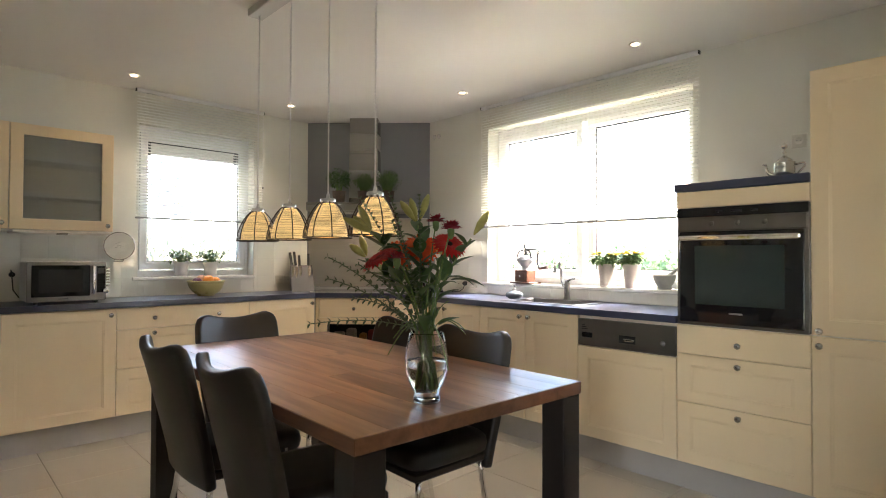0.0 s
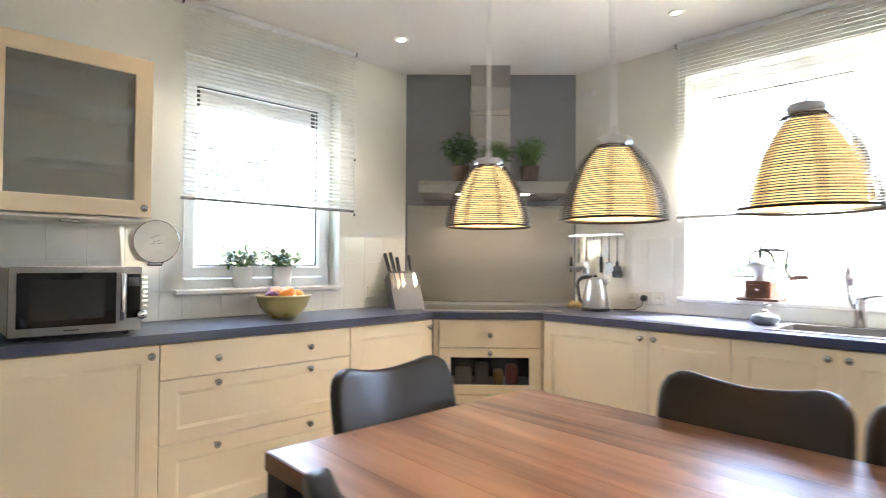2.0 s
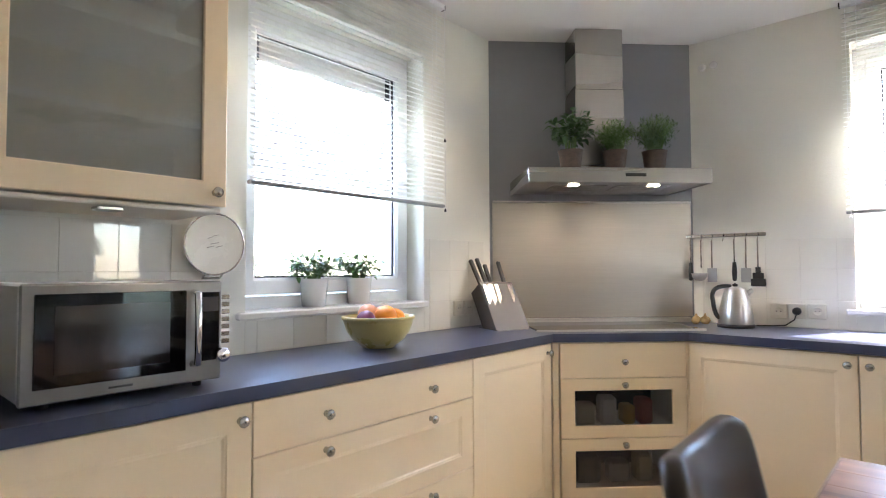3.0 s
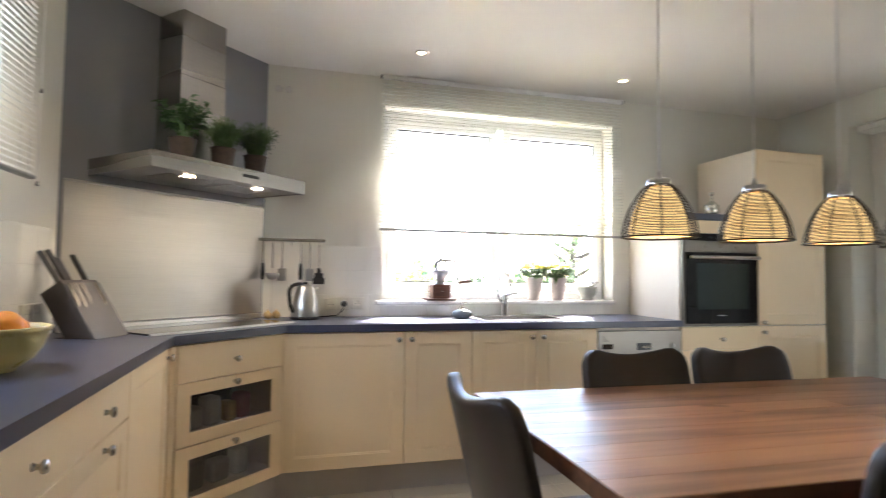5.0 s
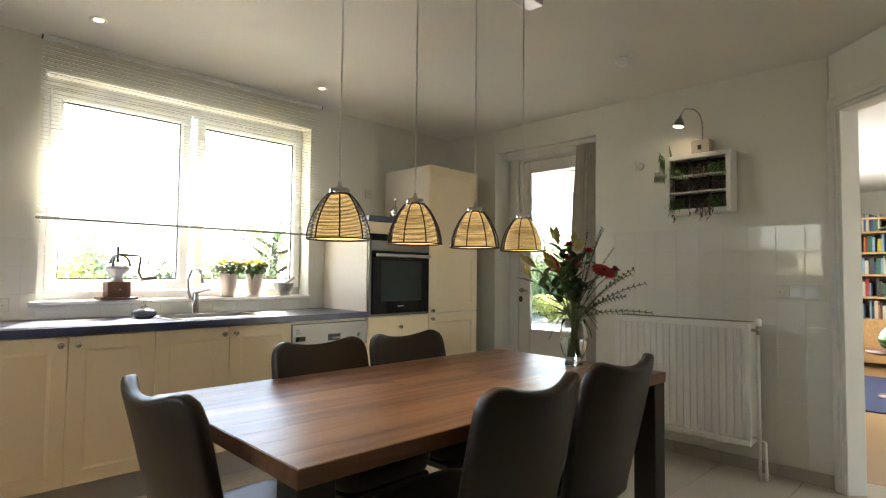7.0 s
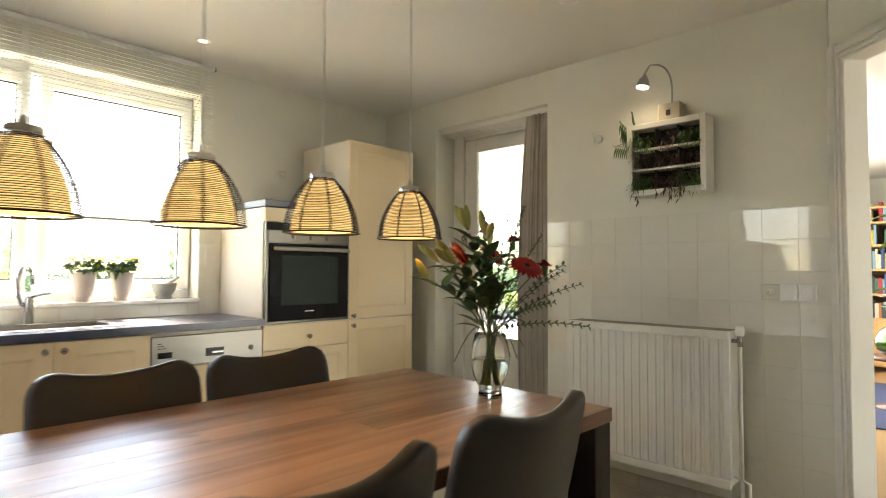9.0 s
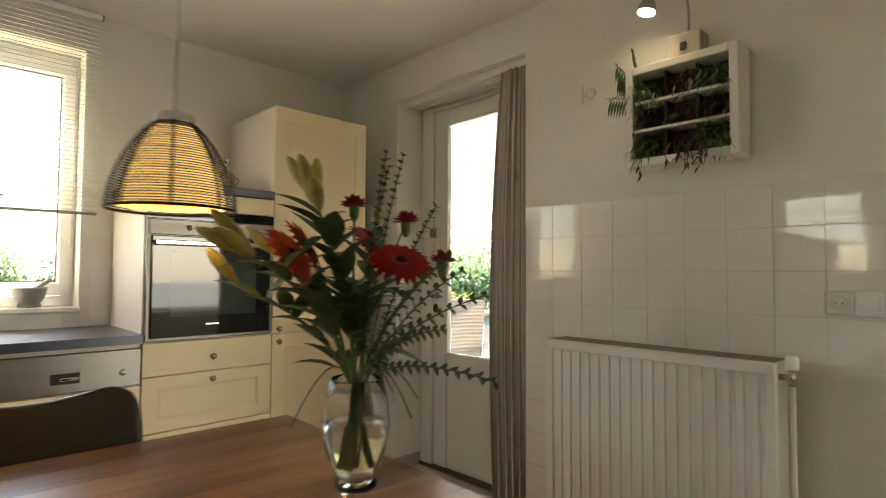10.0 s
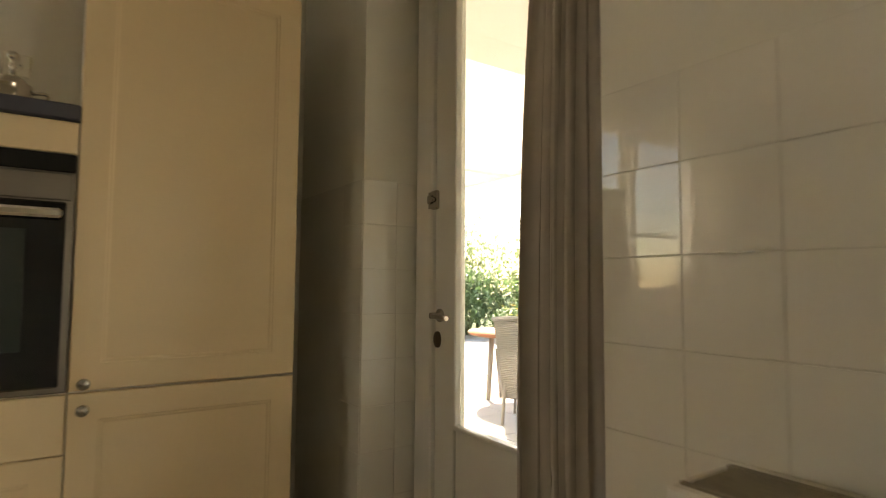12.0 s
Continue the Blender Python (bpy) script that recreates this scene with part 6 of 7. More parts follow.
gl = thing("clip_lamp", (0, 0, 0), "lit gooseneck lamp on a wooden block above the frame", "lamp")
one_box("block", (1.60, FY0, FZ1 + 0.002), (1.715, FY0 + 0.085, FZ1 + 0.098), mat("pale_block", (0.42, 0.38, 0.30), 0.6), gl, 0.004)
one_box("switch", (1.65, FY0 + 0.0855, FZ1 + 0.03), (1.672, FY0 + 0.092, FZ1 + 0.06), BLACK, gl, 0.002)
neck = arc((1.655, FY0 + 0.05, FZ1 + 0.098), (1.63, FY0 + 0.06, FZ1 + 0.33), (1.735, FY0 + 0.14, FZ1 + 0.30), 10) + [Vector((1.765, FY0 + 0.155, FZ1 + 0.245))]
bm = bmesh.new()
tube(bm, neck, 0.005, 8)
part("gooseneck", bm, STEEL_DARK, gl)
hm = Matrix.Translation((1.768, FY0 + 0.157, FZ1 + 0.185)) @ pose(0, 0, 0, 8, -8)
bm = bmesh.new()
lathe(bm, [(0.034, 0.0), (0.033, 0.02), (0.024, 0.045), (0.012, 0.060), (0.008, 0.072), (0, 0.074)], 18, m=hm)
part("lamp_head", bm, STEEL_DARK, gl)
bm = bmesh.new()
lathe(bm, [(0, 0.004), (0.030, 0.004), (0.030, 0.008), (0, 0.010)], 18, m=hm)
part("bulb", bm, glow("warm_lamp", (1.0, 0.85, 0.6), 4.0), gl)
hp = hm @ Vector((0, 0, -0.01))
lamp_spot("clip_lamp_light", hp, hp + Vector((-0.15, 0.1, -1)), 0.15, 100)

southw = lambda x, z, d=0.006: pose(x, WALL_S + d, z, 0, 0, 180)
socket(southw(1.215, 1.107), "cream wall socket beside the switches")
for x in (1.140, 1.065):
    t = thing("light_switch", southw(x, 1.107), "cream rocker light switch on the tiles", "switch", "light switches")
    one_box("plate", (-0.037, -0.011, -0.040), (0.037, 0, 0.040), WHITE_PVC, t, 0.004)
    one_box("rocker", (-0.026, -0.017, -0.028), (0.026, -0.0112, 0.028), WHITE_PVC, t, 0.003)
t = thing("wall_socket", southw(2.10, 1.985, 0.0), "small old wall socket with a bracket", "socket")
bm = bmesh.new()
lathe(bm, [(0, 0), (0.024, 0), (0.023, 0.012), (0.014, 0.016), (0, 0.016)], 16, m=pose(0, 0, 0, 90))
part("plate", bm, PORCELAIN, t)
one_box("bracket", (-0.05, -0.012, -0.03), (-0.038, 0, 0.05), WHITE_PAINT, t, 0.002)

# ---- vase and bouquet ----
VX, VY = 1.770, 2.572
vs = thing("vase", (VX, VY, TZ), "clear glass vase half filled with water", "vase")
bm = bmesh.new()
prof = [(0.0, 0.0), (0.042, 0.0), (0.044, 0.005), (0.039, 0.022), (0.041, 0.034), (0.058, 0.065), (0.068, 0.105), (0.070, 0.135), (0.064, 0.180), (0.055, 0.218), (0.0535, 0.220), (0.052, 0.218), (0.061, 0.180), (0.0665, 0.135), (0.0645, 0.105), (0.055, 0.068), (0.0385, 0.038), (0.0365, 0.022), (0.039, 0.008), (0.0, 0.005)]
lathe(bm, prof, 40)
part("glass_body", bm, VASE_GLASS, vs)
bm = bmesh.new()
lathe(bm, [(0.0, 0.0055), (0.0385, 0.0085), (0.036, 0.022), (0.038, 0.038), (0.0545, 0.0685), (0.0640, 0.105), (0.0655, 0.130), (0, 0.130)], 36)
part("water", bm, WATER, vs)

bq = thing("bouquet", (VX, VY, TZ), "mixed bouquet of red gerberas, lilies and eucalyptus sprigs", "flowers")
RED = mat("red_petal", (0.50, 0.018, 0.015), 0.55, var=0.25, scale=40)
ORANGE = mat("orange_petal", (0.82, 0.10, 0.02), 0.55, var=0.25, scale=40)
CRIMSON = mat("crimson_petal", (0.30, 0.012, 0.025), 0.6, var=0.3, scale=50)
HEART = mat("flower_heart", (0.03, 0.012, 0.01), 0.9, var=0.3, bump=0.6)
BUD = leaf_mat("lily_bud", (0.42, 0.40, 0.12))


def stem_to(p, bend=0.35, r=0.0032, material=STEM):
    p = Vector(p)
    a = math.atan2(p.y, p.x) + math.pi + random.uniform(-0.6, 0.6)
    p0 = Vector((0.026 * math.cos(a), 0.026 * math.sin(a), 0.045))
    neck_ = Vector((p.x * 0.10, p.y * 0.10, 0.225)) + Vector((random.uniform(-0.02, 0.02), random.uniform(-0.02, 0.02), 0))
    ctl = neck_.lerp(p, 0.5) + Vector((-p.x, -p.y, 0)) * bend * 0.4 + Vector((0, 0, 0.04))
    pts = [p0.lerp(neck_, t) for t in (0, 0.33, 0.66)] + arc(neck_, ctl, p, 8)
    bm = bmesh.new()
    tube(bm, pts, r, 6, r * 0.7)
    part("stem", bm, material, bq)
    return pts


def gerbera(p, face, r, petal):
    stem_to(p)
    face = Vector(face).normalized()
    rot = face.to_track_quat("Z", "Y").to_matrix().to_4x4()
    M = Matrix.Translation(p) @ rot
    bm = bmesh.new()
    for ring, (n, rr, tilt) in enumerate(((22, r, 0.10), (20, r * 0.86, 0.28), (16, r * 0.6, 0.5))):
        for k in range(n):
            a = 2 * math.pi * (k + 0.5 * ring) / n + random.uniform(-0.05, 0.05)
            d = Vector((math.cos(a), math.sin(a), tilt))
            leaf(bm, d * 0.010, d, rr * random.uniform(0.96, 1.04), rr * 0.40, droop=0.22, n=5)
    bmesh.ops.transform(bm, matrix=M, verts=bm.verts)
    part("gerbera_petals", bm, petal, bq)
    bm = bmesh.new()
    lathe(bm, [(0.011, 0.0), (0.012, 0.005), (0.008, 0.009), (0, 0.010)], 14, m=M)
    part("gerbera_heart", bm, HEART, bq)


def carnation(p, r):
    stem_to(p)
    bm = bmesh.new()
    for _ in range(70):
        d = rv(1)
        d.z = abs(d.z) * 0.9 + 0.1
        leaf(bm, Vector(p) + d.normalized() * r * 0.25, d, r * random.uniform(0.6, 1.0), r * 0.5, droop=0.1, n=3)
    part("carnation", bm, CRIMSON if r < 0.035 else RED, bq)
    bm = bmesh.new()
    lathe(bm, [(0.004, -0.03), (0.010, -0.02), (0.012, 0.0), (0, 0.004)], 10, p)
    part("calyx", bm, STEM, bq)


def lily(p, spread=1.0, buds=2, n=14):
    pts = stem_to(p, r=0.004)
    bm = bmesh.new()
    for k in range(n):
        t = 0.46 + 0.52 * k / n
        i = min(len(pts) - 2, int(t * (len(pts) - 1)))
        c = pts[i].lerp(pts[i + 1], t * (len(pts) - 1) - i)
        a = k * 2.4 + random.uniform(-0.4, 0.4)
        ax = (pts[i + 1] - pts[i]).normalized()
        d = Vector((math.cos(a), math.sin(a), 0.35)) * 0.8 + ax * 0.5
        leaf(bm, c, d, random.uniform(0.08, 0.125), random.uniform(0.030, 0.044), droop=random.uniform(0.05, 0.45), n=5)
    part("lily_leaves", bm, LEAF_DARK, bq)
    end, ax = pts[-1], (pts[-1] - pts[-2]).normalized()
    for b_i in range(buds):
        d = (ax + rv(0.55) + Vector((0, 0, 0.35))).normalized()
        bm = bmesh.new()
        L = random.uniform(0.075, 0.105)
        M = Matrix.Translation(end + d * 0.015) @ d.to_track_quat("Z", "Y").to_matrix().to_4x4()
        lathe(bm, [(0.002, 0), (0.007, L * 0.15), (0.013, L * 0.45), (0.0125, L * 0.7), (0.006, L * 0.93), (0, L)], 9, m=M)
        part("lily_bud", bm, BUD, bq, "unopened greenish lily bud")


def sprig(p, bend=0.3, start=0.35, size=0.020):
    pts = stem_to(p, bend, 0.0018, EUCA)
    bm = bmesh.new()
    for k in range(26):
        t = start + (1 - start) * k / 25
        i = min(len(pts) - 2, int(t * (len(pts) - 1)))
        c = pts[i].lerp(pts[i + 1], t * (len(pts) - 1) - i)
        ax = (pts[i + 1] - pts[i]).normalized()
        side = ax.cross(Vector((0.2, 0.1, 1))).normalized()
        a = k * 1.57
        for sg in (-1, 1):
            d = (side * math.cos(a) + ax.cross(side) * math.sin(a)) * sg + ax * 0.7
            leaf(bm, c, d, size * random.uniform(0.8, 1.2) * (1.15 - 0.5 * t), size * 0.55, droop=0.1, n=3)
    part("eucalyptus_leaves", bm, EUCA, bq)


gerbera((0.000, 0.155, 0.470), (-0.60, -0.45, 0.55), 0.058, ORANGE)
gerbera((0.055, 0.095, 0.490), (-0.50, -0.65, 0.50), 0.056, ORANGE)
gerbera((-0.170, 0.025, 0.455), (-0.45, 0.15, 0.70), 0.056, RED)
gerbera((0.040, -0.060, 0.500), (-0.2, -0.6, 0.7), 0.050, RED)
carnation((-0.010, -0.120, 0.545), 0.032)
carnation((-0.180, -0.070, 0.455), 0.026)
carnation((0.030, -0.010, 0.575), 0.030)
lily((-0.060, 0.240, 0.455), buds=3, n=12)
lily((-0.100, 0.150, 0.535), buds=3, n=12)
lily((0.090, -0.110, 0.520), buds=2, n=10)
lily((0.03, 0.080, 0.570), buds=3, n=12)
lily((0.15, 0.09, 0.46), buds=2, n=9)
lily((-0.10, 0.06, 0.40), buds=0, n=9)
lily((0.10, 0.20, 0.40), buds=1, n=9)
for p in ((-0.40, 0.035, 0.275), (-0.36, 0.010, 0.400), (-0.33, 0.060, 0.460), (-0.27, 0.015, 0.340), (-0.28, -0.020, 0.440), (-0.15, 0.005, 0.655), (-0.20, 0.085, 0.640), (-0.06, -0.03, 0.650), (-0.18, -0.05, 0.560)):
    sprig(p, random.uniform(0.1, 0.3))
bm = bmesh.new()
for _ in range(12):
    a = random.uniform(0, 6.283)
    p = Vector((0.07 * math.cos(a), 0.07 * math.sin(a), random.uniform(0.26, 0.46))) * random.uniform(0.5, 1.4)
    p.z = max(0.24, min(0.5, p.z))
    leaf(bm, p, Vector((math.cos(a), math.sin(a), random.uniform(-0.1, 0.9))), random.uniform(0.07, 0.13), random.uniform(0.026, 0.046), droop=random.uniform(0.1, 0.7), n=5)
part("filler_leaves", bm, LEAF_DARK, bq)
bm = bmesh.new()
for _ in range(8):
    a = random.uniform(0, 6.283)
    tube(bm, arc((0.02 * math.cos(a), 0.02 * math.sin(a), 0.22), (0.05 * math.cos(a), 0.05 * math.sin(a), 0.30), (0.13 * math.cos(a), 0.13 * math.sin(a), random.uniform(0.12, 0.34)), 6), 0.0018, 4)
part("thin_tendril", bm, STEM, bq)

# ---- living room beyond the slanting doorway ----
LIV = mat("living_floor_oak", (0.36, 0.22, 0.10), 0.4, var=0.2, scale=3, stretch=(1, 8, 1))
bm = bmesh.new()
box(bm, (-4.0, -5.4, -0.12), (2.3, S1 + 0.02, -0.002))
box(bm, (-4.0, S1 + 0.02, -0.12), (X0 - TH, N1, -0.002))
solid("floor_living", bm, LIV, "warm oak floor of the living room", "floor", kind="structure")
wall_boxes("wall_living_south", [((-4.0, -5.7, 0), (2.3, -5.4, CEIL))], PLASTER, "plain off-white living room wall")
wall_boxes("wall_living_east", [((2.0, -5.4, 0), (2.3, -3.4, CEIL)), ((2.0, -1.2, 0), (2.3, S1, CEIL)), ((2.0, -3.4, 0), (2.3, -1.2, 0.5)), ((2.0, -3.4, 2.2), (2.3, -1.2, CEIL))], PLASTER, "living room wall with a wide window")
wall_boxes("wall_living_west", [((-4.3, -5.7, 0), (-4.0, -1.2, CEIL)), ((-4.3, 0.5, 0), (-4.0, N1, CEIL)), ((-4.3, -1.2, 0), (-4.0, 0.5, 0.5)), ((-4.3, -1.2, 2.2), (-4.0, 0.5, CEIL))], PLASTER, "living room wall with a window")
wall_boxes("wall_living_north", [((-4.0, 2.6, 0), (X0, 2.9, CEIL))], PLASTER, "plain off-white wall")

sky_lamp("living_window_daylight", (2.20, -2.3, 1.35), (-4, -2.3, 1.0), 2.1, 1.6, 11.0)
sky_lamp("living_window_daylight", (-4.2, -0.35, 1.35), (2, 1.3, 1.2), 1.6, 1.6, 6.0)

OAK = wood("golden_oak", (0.42, 0.22, 0.07), (0.62, 0.38, 0.15), 1.2, 0.4, knots=False)
bs = thing("bookcase", pose(0.40, -4.72, 0), "golden oak bookcase filled with books", "bookcase")
BW, BH, BD = 1.9, 2.02, 0.32
for x in (0, 0.45, 1.42, BW - 0.03):
    one_box("upright", (x, 0, 0.0), (x + 0.03, BD, BH), OAK, bs, 0.003)
SHELVES = (0.06, 0.62, 0.92, 1.22, 1.52, 1.80)
for z in SHELVES + (BH - 0.03,):
    one_box("shelf", (0.03, 0.0, z), (BW - 0.03, BD - 0.002, z + 0.028), OAK, bs, 0.003)
one_box("back_board", (0.03, -0.012, 0.06), (BW - 0.03, -0.001, BH), mat("bookcase_back", (0.14, 0.07, 0.03), 0.6), bs)
for x0_, x1_ in ((0.03, 0.45), (0.48, 1.42), (1.45, BW - 0.03)):
    bm = bmesh.new()
    box(bm, (x0_ + 0.004, BD - 0.002, 0.07), (x1_ - 0.004, BD + 0.018, 0.62), 0.003)
    d = part("cupboard_door", bm, OAK, bs)
    bm = bmesh.new()
    lathe(bm, [(0, 0), (0.012, 0), (0.014, 0.015), (0, 0.02)], 12, m=pose(x0_ + 0.04, BD + 0.018, 0.36, -90))
    part("door_knob", bm, DARKWOOD, d)
BOOKS = [mat("book_cover", c, 0.6, var=0.15) for c in ((0.35, 0.03, 0.03), (0.04, 0.08, 0.22), (0.55, 0.50, 0.38), (0.50, 0.40, 0.05), (0.05, 0.14, 0.07), (0.05, 0.05, 0.05), (0.45, 0.16, 0.04), (0.20, 0.32, 0.42))]
for z in SHELVES[1:]:
    x = 0.04
    while x < BW - 0.07:
        w = random.uniform(0.018, 0.045)
        if any(abs(x + w / 2 - (u + 0.015)) < 0.045 for u in (0.45, 1.42)):
            x += 0.02
            continue
        if random.random() < 0.10:
            x += random.uniform(0.02, 0.08)
            continue
        h = random.uniform(0.17, 0.245)
        dd = random.uniform(0.14, 0.2)
        bm = bmesh.new()
        box(bm, (0, BD - 0.03 - dd, 0), (w - 0.002, BD - 0.03, h), 0.002)
        ob = solid("book", bm, random.choice(BOOKS), "upright book on the oak bookcase shelf", "book", "books in the bookcase", m=bs.matrix_world @ pose(x, 0, z + 0.0285))
        x += w
rug = bmesh.new()
box(rug, (-0.6, -3.5, -0.001), (1.5, -1.3, 0.012), 0.004)
solid("rug", rug, mat("blue_rug", (0.035, 0.045, 0.10), 0.95, var=0.3, scale=8, fine=300, bump=0.6, bump_scale=300), "dark blue woven rug on the oak floor", "rug")
st_ = thing("side_table", (0.98, -2.15, 0.012), "small round dark side table", "table")
bm = bmesh.new()
lathe(bm, [(0, 0.43), (0.24, 0.43), (0.25, 0.44), (0.25, 0.455), (0, 0.456)], 30)
part("table_top", bm, DARKWOOD, st_)
bm = bmesh.new()
lathe(bm, [(0.16, 0.0), (0.16, 0.015), (0.03, 0.03), (0.025, 0.43), (0, 0.43)], 20)
part("pedestal", bm, DARKWOOD, st_)
gv = thing("glass_vase", (0.98, -2.15, 0.469), "big-bellied green glass vase with pale flowers", "vase")
bm = bmesh.new()
lathe(bm, [(0, 0), (0.07, 0), (0.13, 0.05), (0.15, 0.12), (0.12, 0.20), (0.06, 0.26), (0.05, 0.30), (0.06, 0.32), (0.055, 0.32), (0.045, 0.30), (0.055, 0.26), (0.11, 0.20), (0.14, 0.12), (0.12, 0.055), (0, 0.012)], 30)
part("glass_body", bm, glass("green_glass", (0.30, 0.62, 0.20), 0.02), gv)
bm = bmesh.new()
for _ in range(16):
    c = Vector((random.uniform(-0.10, 0.10), random.uniform(-0.10, 0.10), random.uniform(0.42, 0.58)))
    for k in range(12):
        a = k * 0.5236
        leaf(bm, c, Vector((math.cos(a), math.sin(a), random.uniform(0.2, 0.9))), 0.035, 0.022, n=3)
tagged(part("pale_blooms", bm, PORCELAIN, gv), kind="stuff")
bm = bmesh.new()
for _ in range(12):
    tube(bm, arc((0, 0, 0.03), (0.01, 0, 0.3), (random.uniform(-0.09, 0.09), random.uniform(-0.09, 0.09), 0.46), 5), 0.003, 5)
part("stalk", bm, STEM, gv)
hpnt = thing("house_plant", (0.78, -2.9, 0.012), "tall green house plant in a pot", "plant")
pot(hpnt, [(0.12, 0), (0.14, 0.15), (0.16, 0.30)], TERRA)
bm = bmesh.new()
for k in range(9):
    a = k * 2.4
    p2 = Vector((0.22 * math.cos(a), 0.22 * math.sin(a), 1.0 + 0.09 * k))
    tube(bm, arc((0, 0, 0.28), (0, 0, 0.9), p2, 6), 0.006, 5)
    leaf(bm, p2, (math.cos(a), math.sin(a), 0.4), 0.26, 0.15, droop=0.5, n=6)
part("foliage", bm, LEAF, hpnt)

# ---- outside ----
def outside_mat(name, color, rough=0.9, **k):
    return mat(name, color, rough, **k)


LAWN = outside_mat("lawn", (0.055, 0.08, 0.028), var=0.35, scale=0.8, fine=30, bump=0.8)
PAVE = outside_mat("patio_stone", (0.36, 0.34, 0.31), 0.8, var=0.15, scale=2, bump=0.2)
bm = bmesh.new()
for lo, hi in (((-60, -60, -0.5), (-4.3, 60, -0.13)), ((4.35, -60, -0.5), (60, 60, -0.13)), ((-4.3, 6.3, -0.5), (4.35, 60, -0.13)), ((-4.3, -60, -0.5), (4.35, -5.7, -0.13)), ((2.3, -5.7, -0.5), (4.35, 0.8, -0.13))):
    box(bm, lo, hi)
solid("ground", bm, LAWN, "lawn round the house", "ground", kind="structure")
pat = thing("pavement", (0, 0, 0), "sunlit pale stone patio slabs", "patio", kind="structure")
bm = bmesh.new()
box(bm, (0, 0, 0), (0.592, 0.592, 0.05), 0.004)
slab_me = mesh_of("paving_slab", bm, PAVE)
for i in range(17):
    for j in range(17):
        ob = new("paving_slab", slab_me)
        ob.parent = pat
        ob.location = (2.31 + 0.6 * i, -9.45 + 0.6 * j, -0.125 + random.uniform(-0.002, 0.002))
        if ob.location.y + 0.6 > 0.8 and ob.location.x < 4.36:
            bpy.data.objects.remove(ob)

WICKER = mat("pale_wicker", (0.30, 0.27, 0.23), 0.7, var=0.2, scale=30)


def wicker_chair(m):
    t = thing("garden_chair", m, "pale woven wicker garden armchair on the patio", "chair", "garden chairs")
    def row_of(name, f, nu, nv):
        bm = bmesh.new()
        for j in range(nv):
            pts = [f(i / nu, j / (nv - 1)) + (0.004 if (i + j) % 2 else -0.004) * Vector((0, 1, 0)) for i in range(nu + 1)]
            tube(bm, pts, 0.0085, 4, cap=False)
        part(name, bm, WICKER, t)
    row_of("woven_back", lambda u, v: Vector(((u - 0.5) * (0.46 + 0.12 * v), -0.24 - 0.13 * v + 0.05 * (2 * u - 1) ** 2, 0.24 + 0.70 * v)), 26, 44)
    for sx in (-1, 1):
        row_of("woven_side", lambda u, v, sx=sx: Vector((sx * (0.25 + 0.04 * v), -0.24 + 0.5 * u, 0.24 + v * (0.42 - 0.10 * u))), 16, 26)
    row_of("woven_seat", lambda u, v: Vector(((u - 0.5) * 0.48, -0.22 + 0.46 * v, 0.42)), 20, 26)
    for sx in (-1, 1):
        for sy in (-1, 1):
            bm = bmesh.new()
            tube(bm, [(sx * 0.21, sy * 0.21, 0.42), (sx * 0.23, sy * 0.235, 0.0)], 0.018, 8, 0.014)
            part("leg", bm, WICKER, t)
    bm = bmesh.new()
    tube(bm, [(-0.29, -0.36, 0.935), (0, -0.39, 0.955), (0.29, -0.36, 0.935)], 0.016, 8)
    part("top_rim", bm, WICKER, t)
    return t


wc = wicker_chair(pose(5.50, -1.63, -0.074, 0, 0, 215))
copy_thing(wc, pose(7.1, -1.1, -0.074, 0, 0, 120))
gt = thing("garden_table", pose(6.25, -2.15, -0.074, 0, 0, 30), "round reddish wooden garden table", "table")
bm = bmesh.new()
lathe(bm, [(0, 0.70), (0.55, 0.70), (0.56, 0.71), (0.56, 0.735), (0, 0.736)], 32)
part("table_top", bm, mat("red_cedar", (0.36, 0.13, 0.06), 0.6, var=0.2), gt)
for k in range(4):
    a = k * 1.5708 + 0.4
    bm = bmesh.new()
    tube(bm, [(0.30 * math.cos(a), 0.30 * math.sin(a), 0.70), (0.34 * math.cos(a), 0.34 * math.sin(a), 0.0)], 0.03, 8, 0.024)
    part("leg", bm, WICKER, gt)


def foliage_cloud(bm, c, rad, n, size):
    for _ in range(n):
        d = rv(1)
        if d.length > 1 or d.length < 0.25:
            continue
        p = Vector(c) + Vector((d.x * rad[0], d.y * rad[1], d.z * rad[2]))
        leaf(bm, p, rv(1) + Vector((0, 0, 0.3)), size * random.uniform(0.7, 1.3), size * 0.55, droop=0.2, n=2)


